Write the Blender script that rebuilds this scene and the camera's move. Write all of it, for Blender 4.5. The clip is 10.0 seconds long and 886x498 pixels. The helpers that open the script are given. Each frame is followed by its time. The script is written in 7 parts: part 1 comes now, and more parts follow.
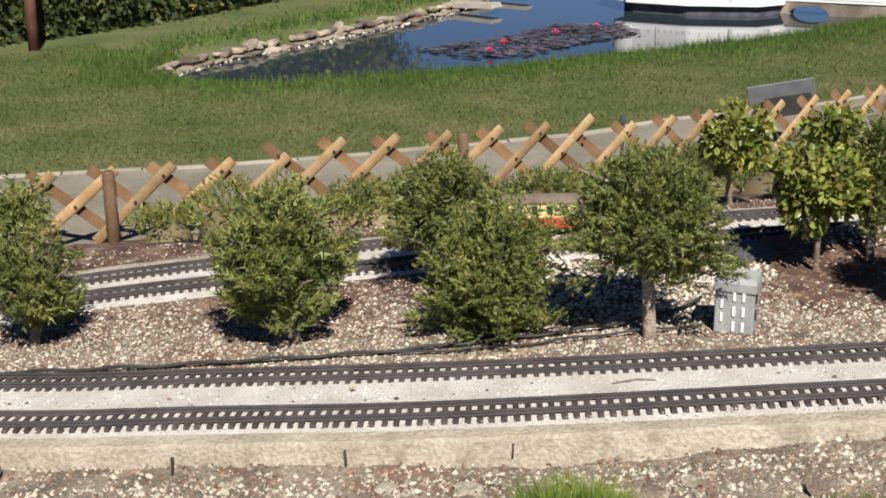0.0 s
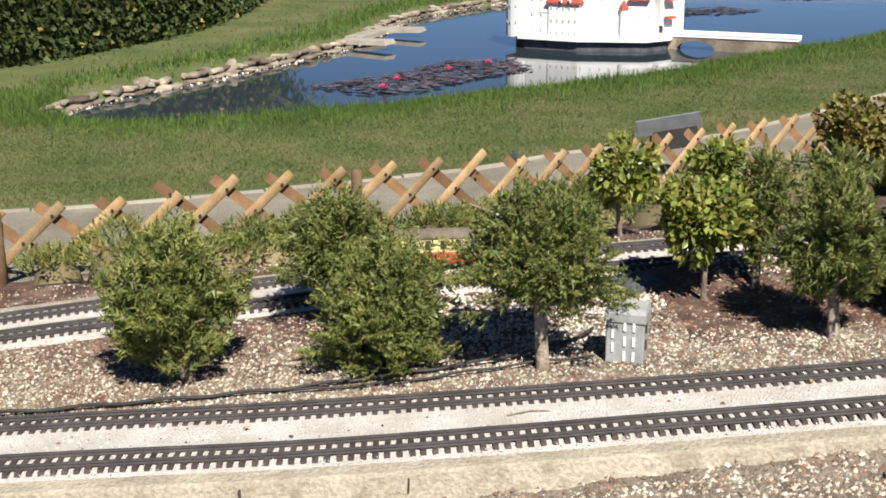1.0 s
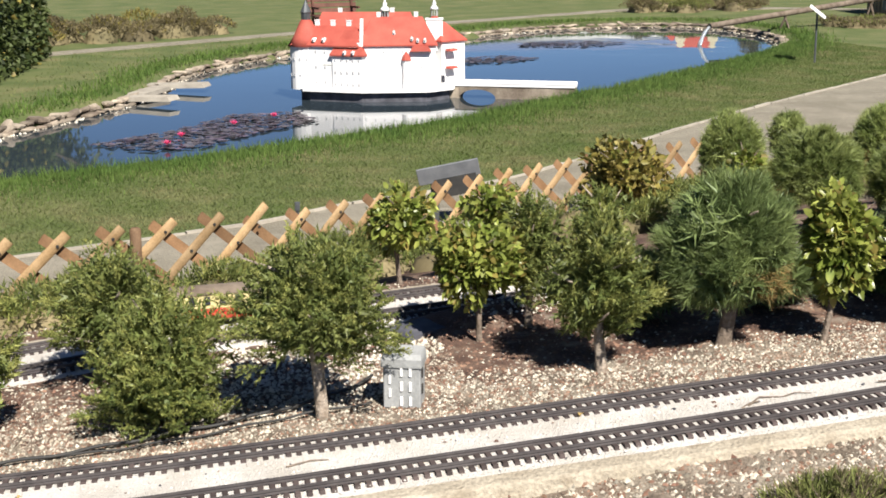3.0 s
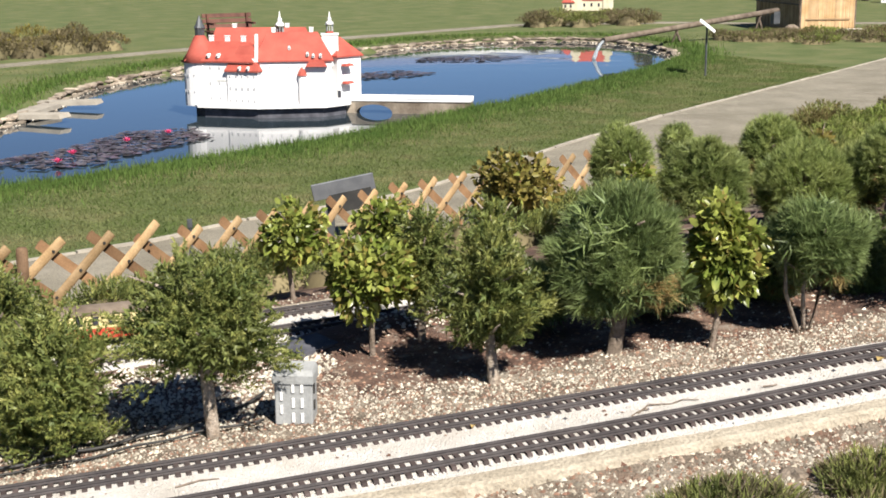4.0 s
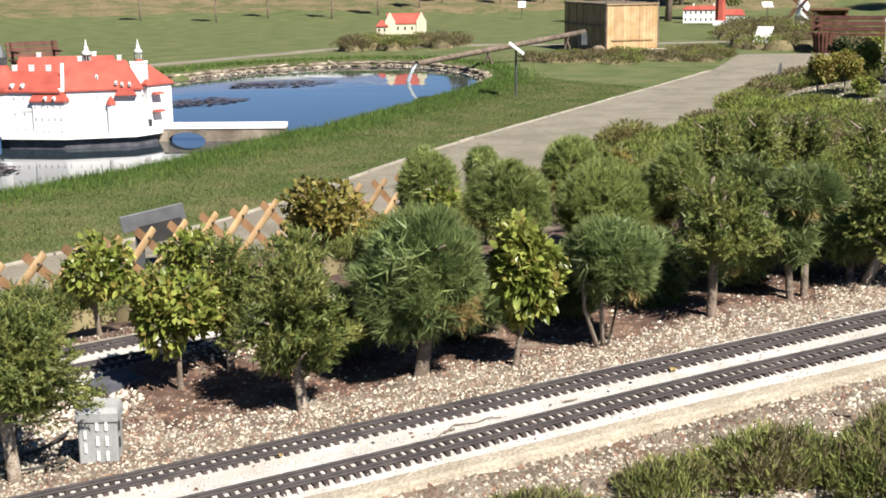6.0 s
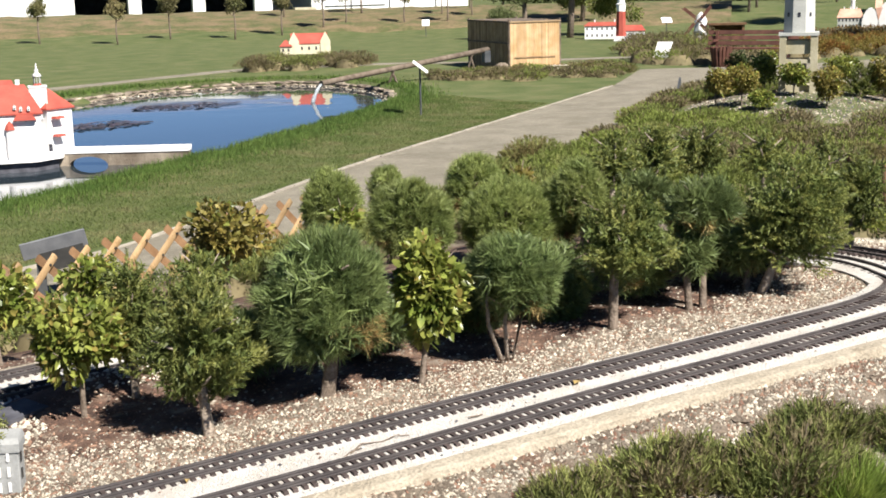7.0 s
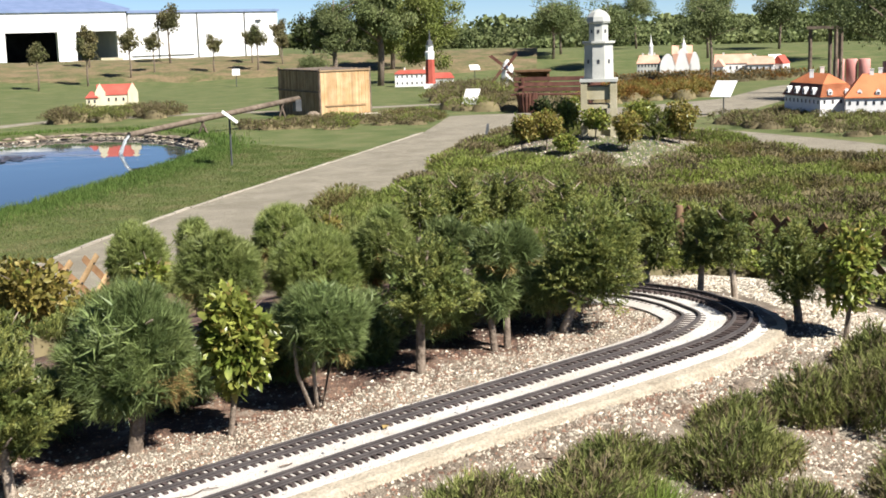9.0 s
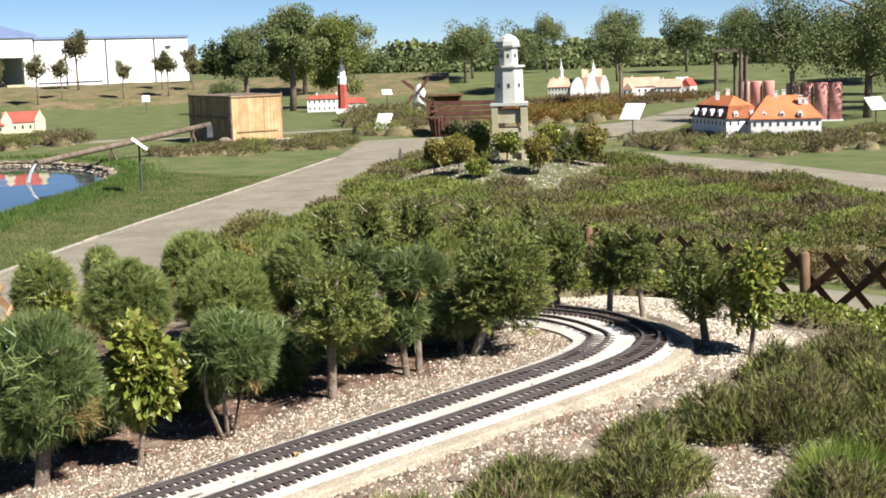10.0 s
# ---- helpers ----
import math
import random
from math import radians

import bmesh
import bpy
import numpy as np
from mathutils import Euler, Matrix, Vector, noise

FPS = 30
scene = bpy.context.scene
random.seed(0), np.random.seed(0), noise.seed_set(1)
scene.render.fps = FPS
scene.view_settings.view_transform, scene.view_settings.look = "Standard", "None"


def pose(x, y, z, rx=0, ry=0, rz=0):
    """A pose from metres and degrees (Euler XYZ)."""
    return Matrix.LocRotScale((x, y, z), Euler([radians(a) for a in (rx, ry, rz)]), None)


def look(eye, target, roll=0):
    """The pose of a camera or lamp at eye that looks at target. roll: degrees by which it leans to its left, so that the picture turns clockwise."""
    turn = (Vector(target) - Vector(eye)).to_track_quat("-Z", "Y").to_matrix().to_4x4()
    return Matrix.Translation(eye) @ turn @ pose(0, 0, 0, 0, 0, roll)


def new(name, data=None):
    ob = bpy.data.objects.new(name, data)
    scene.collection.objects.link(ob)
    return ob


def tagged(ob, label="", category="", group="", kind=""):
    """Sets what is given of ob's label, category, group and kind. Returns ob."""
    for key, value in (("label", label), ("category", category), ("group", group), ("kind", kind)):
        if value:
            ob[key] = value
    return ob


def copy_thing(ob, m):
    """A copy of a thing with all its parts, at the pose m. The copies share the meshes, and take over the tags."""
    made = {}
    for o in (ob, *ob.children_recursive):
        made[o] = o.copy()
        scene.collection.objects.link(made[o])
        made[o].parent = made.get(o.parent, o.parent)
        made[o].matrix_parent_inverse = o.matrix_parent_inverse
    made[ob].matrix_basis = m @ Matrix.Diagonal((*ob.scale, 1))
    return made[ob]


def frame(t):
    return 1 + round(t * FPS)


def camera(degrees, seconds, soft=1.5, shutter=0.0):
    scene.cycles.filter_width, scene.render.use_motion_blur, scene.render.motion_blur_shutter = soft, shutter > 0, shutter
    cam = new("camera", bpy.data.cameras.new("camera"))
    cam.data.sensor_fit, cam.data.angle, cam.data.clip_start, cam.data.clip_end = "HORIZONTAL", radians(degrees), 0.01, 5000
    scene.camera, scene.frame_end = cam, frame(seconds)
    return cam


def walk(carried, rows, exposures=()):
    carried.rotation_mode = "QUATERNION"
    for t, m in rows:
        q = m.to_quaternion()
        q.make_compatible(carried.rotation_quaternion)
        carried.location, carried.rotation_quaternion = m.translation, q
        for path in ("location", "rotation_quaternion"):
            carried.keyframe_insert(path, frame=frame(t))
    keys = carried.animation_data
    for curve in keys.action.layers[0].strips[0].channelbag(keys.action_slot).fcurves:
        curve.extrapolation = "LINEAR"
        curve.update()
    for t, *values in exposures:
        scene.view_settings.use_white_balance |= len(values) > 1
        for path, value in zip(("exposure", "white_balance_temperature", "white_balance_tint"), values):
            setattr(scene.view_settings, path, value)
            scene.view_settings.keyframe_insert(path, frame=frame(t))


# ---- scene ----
# time, eye, target, roll
PATH = [
    (0, (0.235, 0.124, 2.014), (0.161, 2.034, 1.427), -0.4),
    (0.5, (0.24, 0.123, 2.013), (0.243, 2.043, 1.451), -0.1),
    (1, (0.255, 0.109, 2.017), (0.334, 2.034, 1.481), -0.1),
    (1.5, (0.277, 0.093, 2.024), (0.43, 2.02, 1.51), -0.1),
    (2, (0.299, 0.066, 2.029), (0.527, 1.991, 1.535), -0.2),
    (2.5, (0.321, 0.042, 2.035), (0.625, 1.961, 1.557), -0.4),
    (4, (0.387, 0.028, 2.027), (0.911, 1.907, 1.584), -0.4),
    (4.5, (0.405, 0.015, 2.035), (0.996, 1.875, 1.598), -0.5),
    (5, (0.422, -0.009, 2.044), (1.076, 1.831, 1.614), -0.6),
    (5.5, (0.439, -0.022, 2.048), (1.153, 1.798, 1.626), -0.6),
    (7, (0.455, -0.094, 2.067), (1.355, 1.649, 1.679), -1.3),
    (7.5, (0.473, -0.094, 2.061), (1.435, 1.62, 1.687), -1.6),
    (8, (0.47, -0.124, 2.069), (1.493, 1.556, 1.71), -1.6),
    (8.5, (0.46, -0.167, 2.08), (1.543, 1.479, 1.738), -1.6),
    (9, (0.461, -0.188, 2.084), (1.602, 1.421, 1.759), -1.6),
    (9.5, (0.465, -0.215, 2.088), (1.663, 1.357, 1.779), -1.8),
    (10, (0.472, -0.216, 2.087), (1.719, 1.32, 1.794), -1.9),
]
cam = camera(37.0, 10.0, soft=1.75)
walk(cam, [(t, look(eye, target, roll)) for t, eye, target, roll in PATH],
     exposures=[(0.0, 0.68), (1.0, 0.90), (2.5, 1.07), (6.0, 1.12), (10.0, 1.22)])

# ---- light ----
world = bpy.data.worlds.new("sky")
scene.world = world
world.use_nodes = True
wn = world.node_tree
sky = wn.nodes.new("ShaderNodeTexSky")
sky.sky_type = "NISHITA"
sky.sun_disc = False
sky.altitude = 2500
SUN_EL, SUN_AZ = radians(46), radians(166)   # azimuth clockwise from +y
sky.sun_elevation, sky.sun_rotation = SUN_EL, SUN_AZ
sky.air_density, sky.dust_density, sky.ozone_density = 0.7, 0.0, 6.0
wn.nodes["Background"].inputs["Strength"].default_value = 0.047
wn.links.new(sky.outputs["Color"], wn.nodes["Background"].inputs["Color"])
sun_data = bpy.data.lights.new("sun", "SUN")
sun_data.energy, sun_data.angle, sun_data.color = 5.0, radians(0.53), (1.0, 0.95, 0.87)
sun = new("sun", sun_data)
to_sun = Vector((math.sin(SUN_AZ) * math.cos(SUN_EL), math.cos(SUN_AZ) * math.cos(SUN_EL), math.sin(SUN_EL)))
sun.matrix_world = look(to_sun * 60, (0, 0, 0))

# ---- materials ----
def material(name, colors, rough=0.8, scale=8.0, detail=6.0, bump=0.0, bump_scale=60.0, island=0.0, obj=0.0,
             metal=0.0, spread=(0.35, 0.65), fine=0.25, spec=0.3, trans=0.0, stains=None):
    """colours blended by a large noise, darkened and lightened by a fine one; island / obj: brightness spread per piece."""
    m = bpy.data.materials.new(name)
    m.use_nodes = True
    nt = m.node_tree
    N, L = nt.nodes.new, nt.links.new
    b = nt.nodes["Principled BSDF"]
    b.inputs["Roughness"].default_value, b.inputs["Metallic"].default_value = rough, metal
    b.inputs["Specular IOR Level"].default_value = spec
    geo = N("ShaderNodeNewGeometry")
    big = N("ShaderNodeTexNoise")
    big.inputs["Scale"].default_value, big.inputs["Detail"].default_value = scale, detail
    L(geo.outputs["Position"], big.inputs["Vector"])
    ramp = N("ShaderNodeValToRGB")
    el = ramp.color_ramp.elements
    while len(el) < len(colors):
        el.new(0.5)
    for k, c in enumerate(colors):
        el[k].position = spread[0] + (spread[1] - spread[0]) * k / max(1, len(colors) - 1)
        el[k].color = (*c, 1)
    L(big.outputs["Fac"], ramp.inputs["Fac"])
    out = ramp.outputs["Color"]
    small = N("ShaderNodeTexNoise")
    small.inputs["Scale"].default_value, small.inputs["Detail"].default_value = bump_scale, 4.0
    L(geo.outputs["Position"], small.inputs["Vector"])

    def brightness(fac, low, high, col):
        mr = N("ShaderNodeMapRange")
        mr.inputs["To Min"].default_value, mr.inputs["To Max"].default_value = low, high
        L(fac, mr.inputs["Value"])
        mx = N("ShaderNodeMix")
        mx.data_type, mx.blend_type = "RGBA", "MULTIPLY"
        mx.inputs["Factor"].default_value = 1.0
        L(col, mx.inputs["A"])
        L(mr.outputs["Result"], mx.inputs["B"])
        return mx.outputs["Result"]

    if fine:
        out = brightness(small.outputs["Fac"], 1 - fine * 1.4, 1 + fine * 1.4, out)
    if island:
        out = brightness(geo.outputs["Random Per Island"], 1 - island, 1 + island, out)
    if obj:
        oi = N("ShaderNodeObjectInfo")
        out = brightness(oi.outputs["Random"], 1 - obj, 1 + obj, out)
    if stains:
        colour, s_scale, low, high = stains
        sn = N("ShaderNodeTexNoise")
        sn.inputs["Scale"].default_value, sn.inputs["Detail"].default_value = s_scale, 8.0
        L(geo.outputs["Position"], sn.inputs["Vector"])
        mr = N("ShaderNodeMapRange")
        mr.inputs["From Min"].default_value, mr.inputs["From Max"].default_value = low, high
        L(sn.outputs["Fac"], mr.inputs["Value"])
        mx = N("ShaderNodeMix")
        mx.data_type = "RGBA"
        L(mr.outputs["Result"], mx.inputs["Factor"])
        L(out, mx.inputs["A"])
        mx.inputs["B"].default_value = (*colour, 1)
        out = mx.outputs["Result"]
    L(out, b.inputs["Base Color"])
    if bump:
        bp = N("ShaderNodeBump")
        bp.inputs["Strength"].default_value, bp.inputs["Distance"].default_value = bump, 0.01
        L(small.outputs["Fac"], bp.inputs["Height"])
        L(bp.outputs["Normal"], b.inputs["Normal"])
    if trans:
        tr = N("ShaderNodeBsdfTranslucent")
        L(out, tr.inputs["Color"])
        ms = N("ShaderNodeMixShader")
        ms.inputs["Fac"].default_value = trans
        L(b.outputs["BSDF"], ms.inputs[1])
        L(tr.outputs["BSDF"], ms.inputs[2])
        L(ms.outputs["Shader"], nt.nodes["Material Output"].inputs["Surface"])
    return m


M = {
    "lawn": material("lawn", [(0.060, 0.083, 0.023), (0.090, 0.106, 0.036), (0.132, 0.128, 0.056)], 0.95, 1.3, 10, 0.5, 60, fine=0.4, spread=(0.32, 0.72)),
    "grass": material("grass", [(0.060, 0.112, 0.02), (0.11, 0.165, 0.036)], 0.8, 3, island=0.4, fine=0.1, trans=0.3),
    "lawn_blade": material("lawn_blade", [(0.105, 0.15, 0.040), (0.155, 0.182, 0.064), (0.245, 0.222, 0.11)], 0.9, 1.6, 8, island=0.35, fine=0.1, trans=0.5, spread=(0.34, 0.68)),
    "mulch": material("mulch", [(0.055, 0.034, 0.026), (0.105, 0.062, 0.045), (0.165, 0.112, 0.082)], 0.95, 6, 10, 1.0, 110, fine=0.6, stains=((0.24, 0.20, 0.16), 9, 0.58, 0.75)),
    "slope": material("gravel_soil", [(0.105, 0.083, 0.063), (0.165, 0.135, 0.104), (0.235, 0.20, 0.157)], 0.95, 6, 10, 1.0, 110, fine=0.5, stains=((0.14, 0.08, 0.055), 3.2, 0.57, 0.69)),
    "gravel": material("gravel", [(0.285, 0.245, 0.188), (0.41, 0.372, 0.305), (0.20, 0.152, 0.115)], 0.9, 14, island=0.5, fine=0.15),
    "pebble": material("pebble", [(0.496, 0.440, 0.336), (0.576, 0.544, 0.480)], 0.85, 12, island=0.3, fine=0.1),
    "chip": material("bark_chip", [(0.136, 0.072, 0.051), (0.221, 0.136, 0.093)], 0.9, 12, island=0.5, fine=0.1),
    "slate": material("slate", [(0.045, 0.045, 0.055), (0.09, 0.09, 0.105)], 0.7, 12, island=0.4, fine=0.1),
    "ballast": material("ballast", [(0.45, 0.415, 0.37), (0.56, 0.535, 0.50)], 0.9, 6, 8, 0.9, 150, fine=0.25),
    "ballast_stone": material("ballast_stone", [(0.49, 0.455, 0.415), (0.60, 0.58, 0.55)], 0.9, 20, island=0.42, fine=0.05),
    "concrete": material("sand_concrete", [(0.29, 0.25, 0.19), (0.375, 0.33, 0.26)], 0.95, 7, 10, 0.9, 75, fine=0.4,
                         stains=((0.22, 0.18, 0.13), 11, 0.57, 0.72)),
    "path": material("path", [(0.172, 0.153, 0.116), (0.232, 0.208, 0.162)], 0.95, 1.6, 8, 0.9, 120, fine=0.6, stains=((0.255, 0.23, 0.182), 5, 0.56, 0.72)),
    "rail": material("rail", [(0.066, 0.058, 0.058), (0.102, 0.090, 0.088)], 0.6, 9, metal=0.2, fine=0.2),
    "tie": material("tie", [(0.043, 0.032, 0.030), (0.070, 0.052, 0.048)], 0.85, 12, obj=0.3, fine=0.2),
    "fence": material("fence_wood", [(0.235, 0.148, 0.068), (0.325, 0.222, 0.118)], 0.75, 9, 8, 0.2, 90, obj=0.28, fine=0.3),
    # copy of the fence wood, darkened for the shade on the back slats
    "fence_shaded": material("fence_wood_shaded", [(0.155, 0.085, 0.042), (0.225, 0.132, 0.068)], 0.8, 9, 8, 0.2, 90, obj=0.25, fine=0.25),
    "fence_post": material("fence_post", [(0.105, 0.062, 0.034), (0.17, 0.105, 0.06)], 0.8, 12, 8, 0.3, 90, fine=0.3),
    "fence_dark": material("fence_dark", [(0.085, 0.045, 0.022), (0.15, 0.085, 0.045)], 0.8, 9, 8, 0.2, 90, obj=0.15, fine=0.2),
    "bark": material("bark", [(0.117, 0.090, 0.068), (0.216, 0.171, 0.135)], 0.95, 30, 8, 0.9, 90, fine=0.35),
    "bark_pale": material("bark_pale", [(0.21, 0.165, 0.125), (0.34, 0.285, 0.23)], 0.95, 30, 8, 0.9, 90, fine=0.35),
    "spruce": material("spruce", [(0.105, 0.138, 0.038), (0.185, 0.208, 0.062)], 0.5, 7, island=0.3, obj=0.12, fine=0.1, trans=0.35),
    "yew": material("yew", [(0.20, 0.225, 0.06), (0.32, 0.325, 0.10)], 0.5, 7, island=0.3, obj=0.1, fine=0.1, trans=0.35),
    "pine": material("pine", [(0.115, 0.158, 0.056), (0.20, 0.245, 0.092)], 0.42, 6, island=0.4, obj=0.15, fine=0.1, trans=0.4),
    "pine_globe": material("pine_globe", [(0.19, 0.24, 0.074), (0.31, 0.35, 0.125)], 0.42, 6, island=0.35, obj=0.15, fine=0.1, trans=0.45),
    "pine_dry": material("pine_dry", [(0.25, 0.16, 0.06), (0.36, 0.27, 0.11)], 0.8, 8, island=0.4, fine=0.1, trans=0.1),
    "leaf": material("leaf", [(0.10, 0.14, 0.024), (0.29, 0.31, 0.075)], 0.32, 9, island=0.5, fine=0.1, trans=0.33),
    "leaf_brown": material("leaf_brown", [(0.14, 0.13, 0.03), (0.28, 0.22, 0.06)], 0.5, 9, island=0.45, fine=0.1, trans=0.3),
    "heather": material("heather", [(0.125, 0.150, 0.044), (0.255, 0.265, 0.085)], 0.8, 5, island=0.45, obj=0.15, fine=0.1, trans=0.3),
    "heather_field": material("heather_field", [(0.17, 0.135, 0.055), (0.165, 0.205, 0.05), (0.235, 0.275, 0.062)], 0.9, 0.55, 6, island=0.22, fine=0.1, trans=0.35, spread=(0.36, 0.6)),
    "hedge_leaf": material("hedge_leaf", [(0.032, 0.050, 0.014), (0.072, 0.090, 0.027)], 0.6, 6, island=0.45, fine=0.1, trans=0.3),
    # leaf green paled and greyed, with distance haze put into the colour
    "tree_leaf_hazed": material("tree_leaf_hazed", [(0.10, 0.13, 0.048), (0.175, 0.20, 0.08)], 0.7, 0.6, island=0.4, obj=0.2, fine=0.1, trans=0.3),
    "sapling_leaf": material("sapling_leaf", [(0.095, 0.105, 0.04), (0.17, 0.145, 0.065)], 0.7, 0.6, island=0.4, obj=0.25, fine=0.1, trans=0.25),
    "willow": material("willow_leaf", [(0.12, 0.15, 0.03), (0.19, 0.21, 0.06)], 0.7, 0.6, island=0.4, fine=0.1, trans=0.25),
    "white": material("white_paint", [(0.70, 0.69, 0.68), (0.76, 0.75, 0.74)], 0.7, 3, fine=0.04),
    "cream": material("cream_paint", [(0.561, 0.510, 0.357), (0.612, 0.561, 0.408)], 0.7, 3, fine=0.05),
    "roof_red": material("roof_red", [(0.30, 0.058, 0.042), (0.37, 0.085, 0.06)], 0.75, 4, 6, 0.3, 60, fine=0.15),
    "roof_orange": material("roof_orange", [(0.42, 0.135, 0.055), (0.50, 0.18, 0.075)], 0.7, 3, 6, 0.3, 60, fine=0.12),
    "roof_brown": material("roof_brown", [(0.10, 0.035, 0.028), (0.15, 0.055, 0.04)], 0.75, 4, 6, 0.3, 60, fine=0.12),
    "roof_pale": material("roof_pale", [(0.50, 0.27, 0.19), (0.60, 0.37, 0.28)], 0.8, 3, fine=0.12),
    "dry_bank": material("dry_bank", [(0.075, 0.085, 0.03), (0.125, 0.105, 0.05), (0.17, 0.125, 0.07)], 0.95, 1.1, 10, 0.9, 9, fine=0.55),
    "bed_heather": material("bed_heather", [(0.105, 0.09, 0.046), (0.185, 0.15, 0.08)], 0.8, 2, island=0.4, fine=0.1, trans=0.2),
    "glass_dark": material("dark_pane", [(0.03, 0.03, 0.04), (0.06, 0.06, 0.07)], 0.2, 6, fine=0.05, spec=0.5),
    "grey": material("grey_board", [(0.230, 0.234, 0.230), (0.306, 0.310, 0.306)], 0.8, 9, 8, 0.2, 80, fine=0.15),
    "desk": material("desk_board", [(0.125, 0.13, 0.14), (0.165, 0.17, 0.18)], 0.6, 9, 8, 0.1, 80, fine=0.1),
    "pane_pale": material("pale_pane", [(0.36, 0.36, 0.37), (0.44, 0.44, 0.45)], 0.4, 6, fine=0.05, spec=0.4),
    "black": material("black_plastic", [(0.02, 0.02, 0.02), (0.04, 0.038, 0.035)], 0.6, 9, fine=0.1),
    "tin": material("dark_metal", [(0.07, 0.075, 0.08), (0.12, 0.125, 0.13)], 0.5, 9, metal=0.5, fine=0.1),
    "stone": material("bank_stone", [(0.13, 0.10, 0.075), (0.32, 0.27, 0.21)], 0.9, 3, 8, 0.8, 40, obj=0.45, fine=0.25),
    "reed": material("reed", [(0.411, 0.264, 0.128), (0.50, 0.35, 0.20)], 0.85, 4, island=0.16, fine=0.15),
    # darker reed: shade of the hut's side faces in its colour; battens share it
    "reed_shade_trim": material("reed_shade_and_trim", [(0.255, 0.170, 0.093), (0.357, 0.255, 0.145)], 0.85, 4, island=0.3, fine=0.15),
    "log": material("log", [(0.095, 0.070, 0.052), (0.175, 0.138, 0.105)], 0.85, 6, 8, 0.4, 40, fine=0.25),
    "brown": material("bench_wood", [(0.075, 0.030, 0.022), (0.125, 0.055, 0.038)], 0.7, 6, 6, 0.2, 50, obj=0.15, fine=0.15),
    "yellow": material("coach_yellow", [(0.58, 0.49, 0.23), (0.63, 0.53, 0.26)], 0.4, 6, fine=0.04, spec=0.5),
    "red": material("coach_red", [(0.468, 0.038, 0.025), (0.527, 0.051, 0.034)], 0.4, 6, fine=0.04, spec=0.5),
    "sandstone": material("sandstone", [(0.340, 0.306, 0.204), (0.442, 0.399, 0.289)], 0.9, 3, 8, 0.4, 40, fine=0.15),
    "pale_stone": material("pale_stone", [(0.368, 0.376, 0.352), (0.464, 0.464, 0.432)], 0.9, 3, 8, 0.3, 40, fine=0.1),
    "brick_red": material("silo_red", [(0.413, 0.180, 0.165), (0.525, 0.255, 0.232)], 0.85, 2, fine=0.1),
    "soil": material("soil", [(0.135, 0.105, 0.08), (0.22, 0.18, 0.14)], 0.95, 14, 10, 0.9, 90, fine=0.45),
    "pad": material("lily_pad", [(0.10, 0.075, 0.10), (0.085, 0.08, 0.085), (0.055, 0.038, 0.045)], 0.4, 6, island=0.5, fine=0.1, spec=0.4),
    "flower": material("lily_flower", [(0.62, 0.05, 0.17), (0.74, 0.14, 0.28)], 0.6, 20, island=0.2, fine=0.05, trans=0.2),
    "tuft_green": material("tuft_green", [(0.13, 0.20, 0.035), (0.26, 0.32, 0.07)], 0.6, 9, island=0.35, fine=0.1, trans=0.35),
    "heather_red": material("heather_red", [(0.14, 0.11, 0.02), (0.24, 0.10, 0.03)], 0.9, 1.5, island=0.4, fine=0.1, trans=0.15),
}
# pond water
w = bpy.data.materials.new("pond_water")
w.use_nodes = True
wb = w.node_tree.nodes["Principled BSDF"]
wb.inputs["Base Color"].default_value = (0.026, 0.036, 0.044, 1)
wb.inputs["Roughness"].default_value, wb.inputs["IOR"].default_value = 0.03, 1.33
wnz = w.node_tree.nodes.new("ShaderNodeTexNoise")
wnz.inputs["Scale"].default_value = 9.0
wbp = w.node_tree.nodes.new("ShaderNodeBump")
wbp.inputs["Distance"].default_value = 0.012
w.node_tree.links.new(wnz.outputs["Fac"], wbp.inputs["Height"])
w.node_tree.links.new(wbp.outputs["Normal"], wb.inputs["Normal"])
wgeo, wdist, wmap = [w.node_tree.nodes.new(k) for k in ("ShaderNodeNewGeometry", "ShaderNodeVectorMath", "ShaderNodeMapRange")]
wdist.operation = "DISTANCE"
wdist.inputs[1].default_value = (10.3, 24.47, -0.12)   # where the flume's water falls in
for k, v in (("From Min", 0.2), ("From Max", 3.2), ("To Min", 1.0), ("To Max", 0.16)):
    wmap.inputs[k].default_value = v
w.node_tree.links.new(wgeo.outputs["Position"], wdist.inputs[0])
w.node_tree.links.new(wdist.outputs["Value"], wmap.inputs["Value"])
w.node_tree.links.new(wmap.outputs["Result"], wbp.inputs["Strength"])
M["water"] = w

# ---- mesh helpers ----
rng = np.random.default_rng(7)


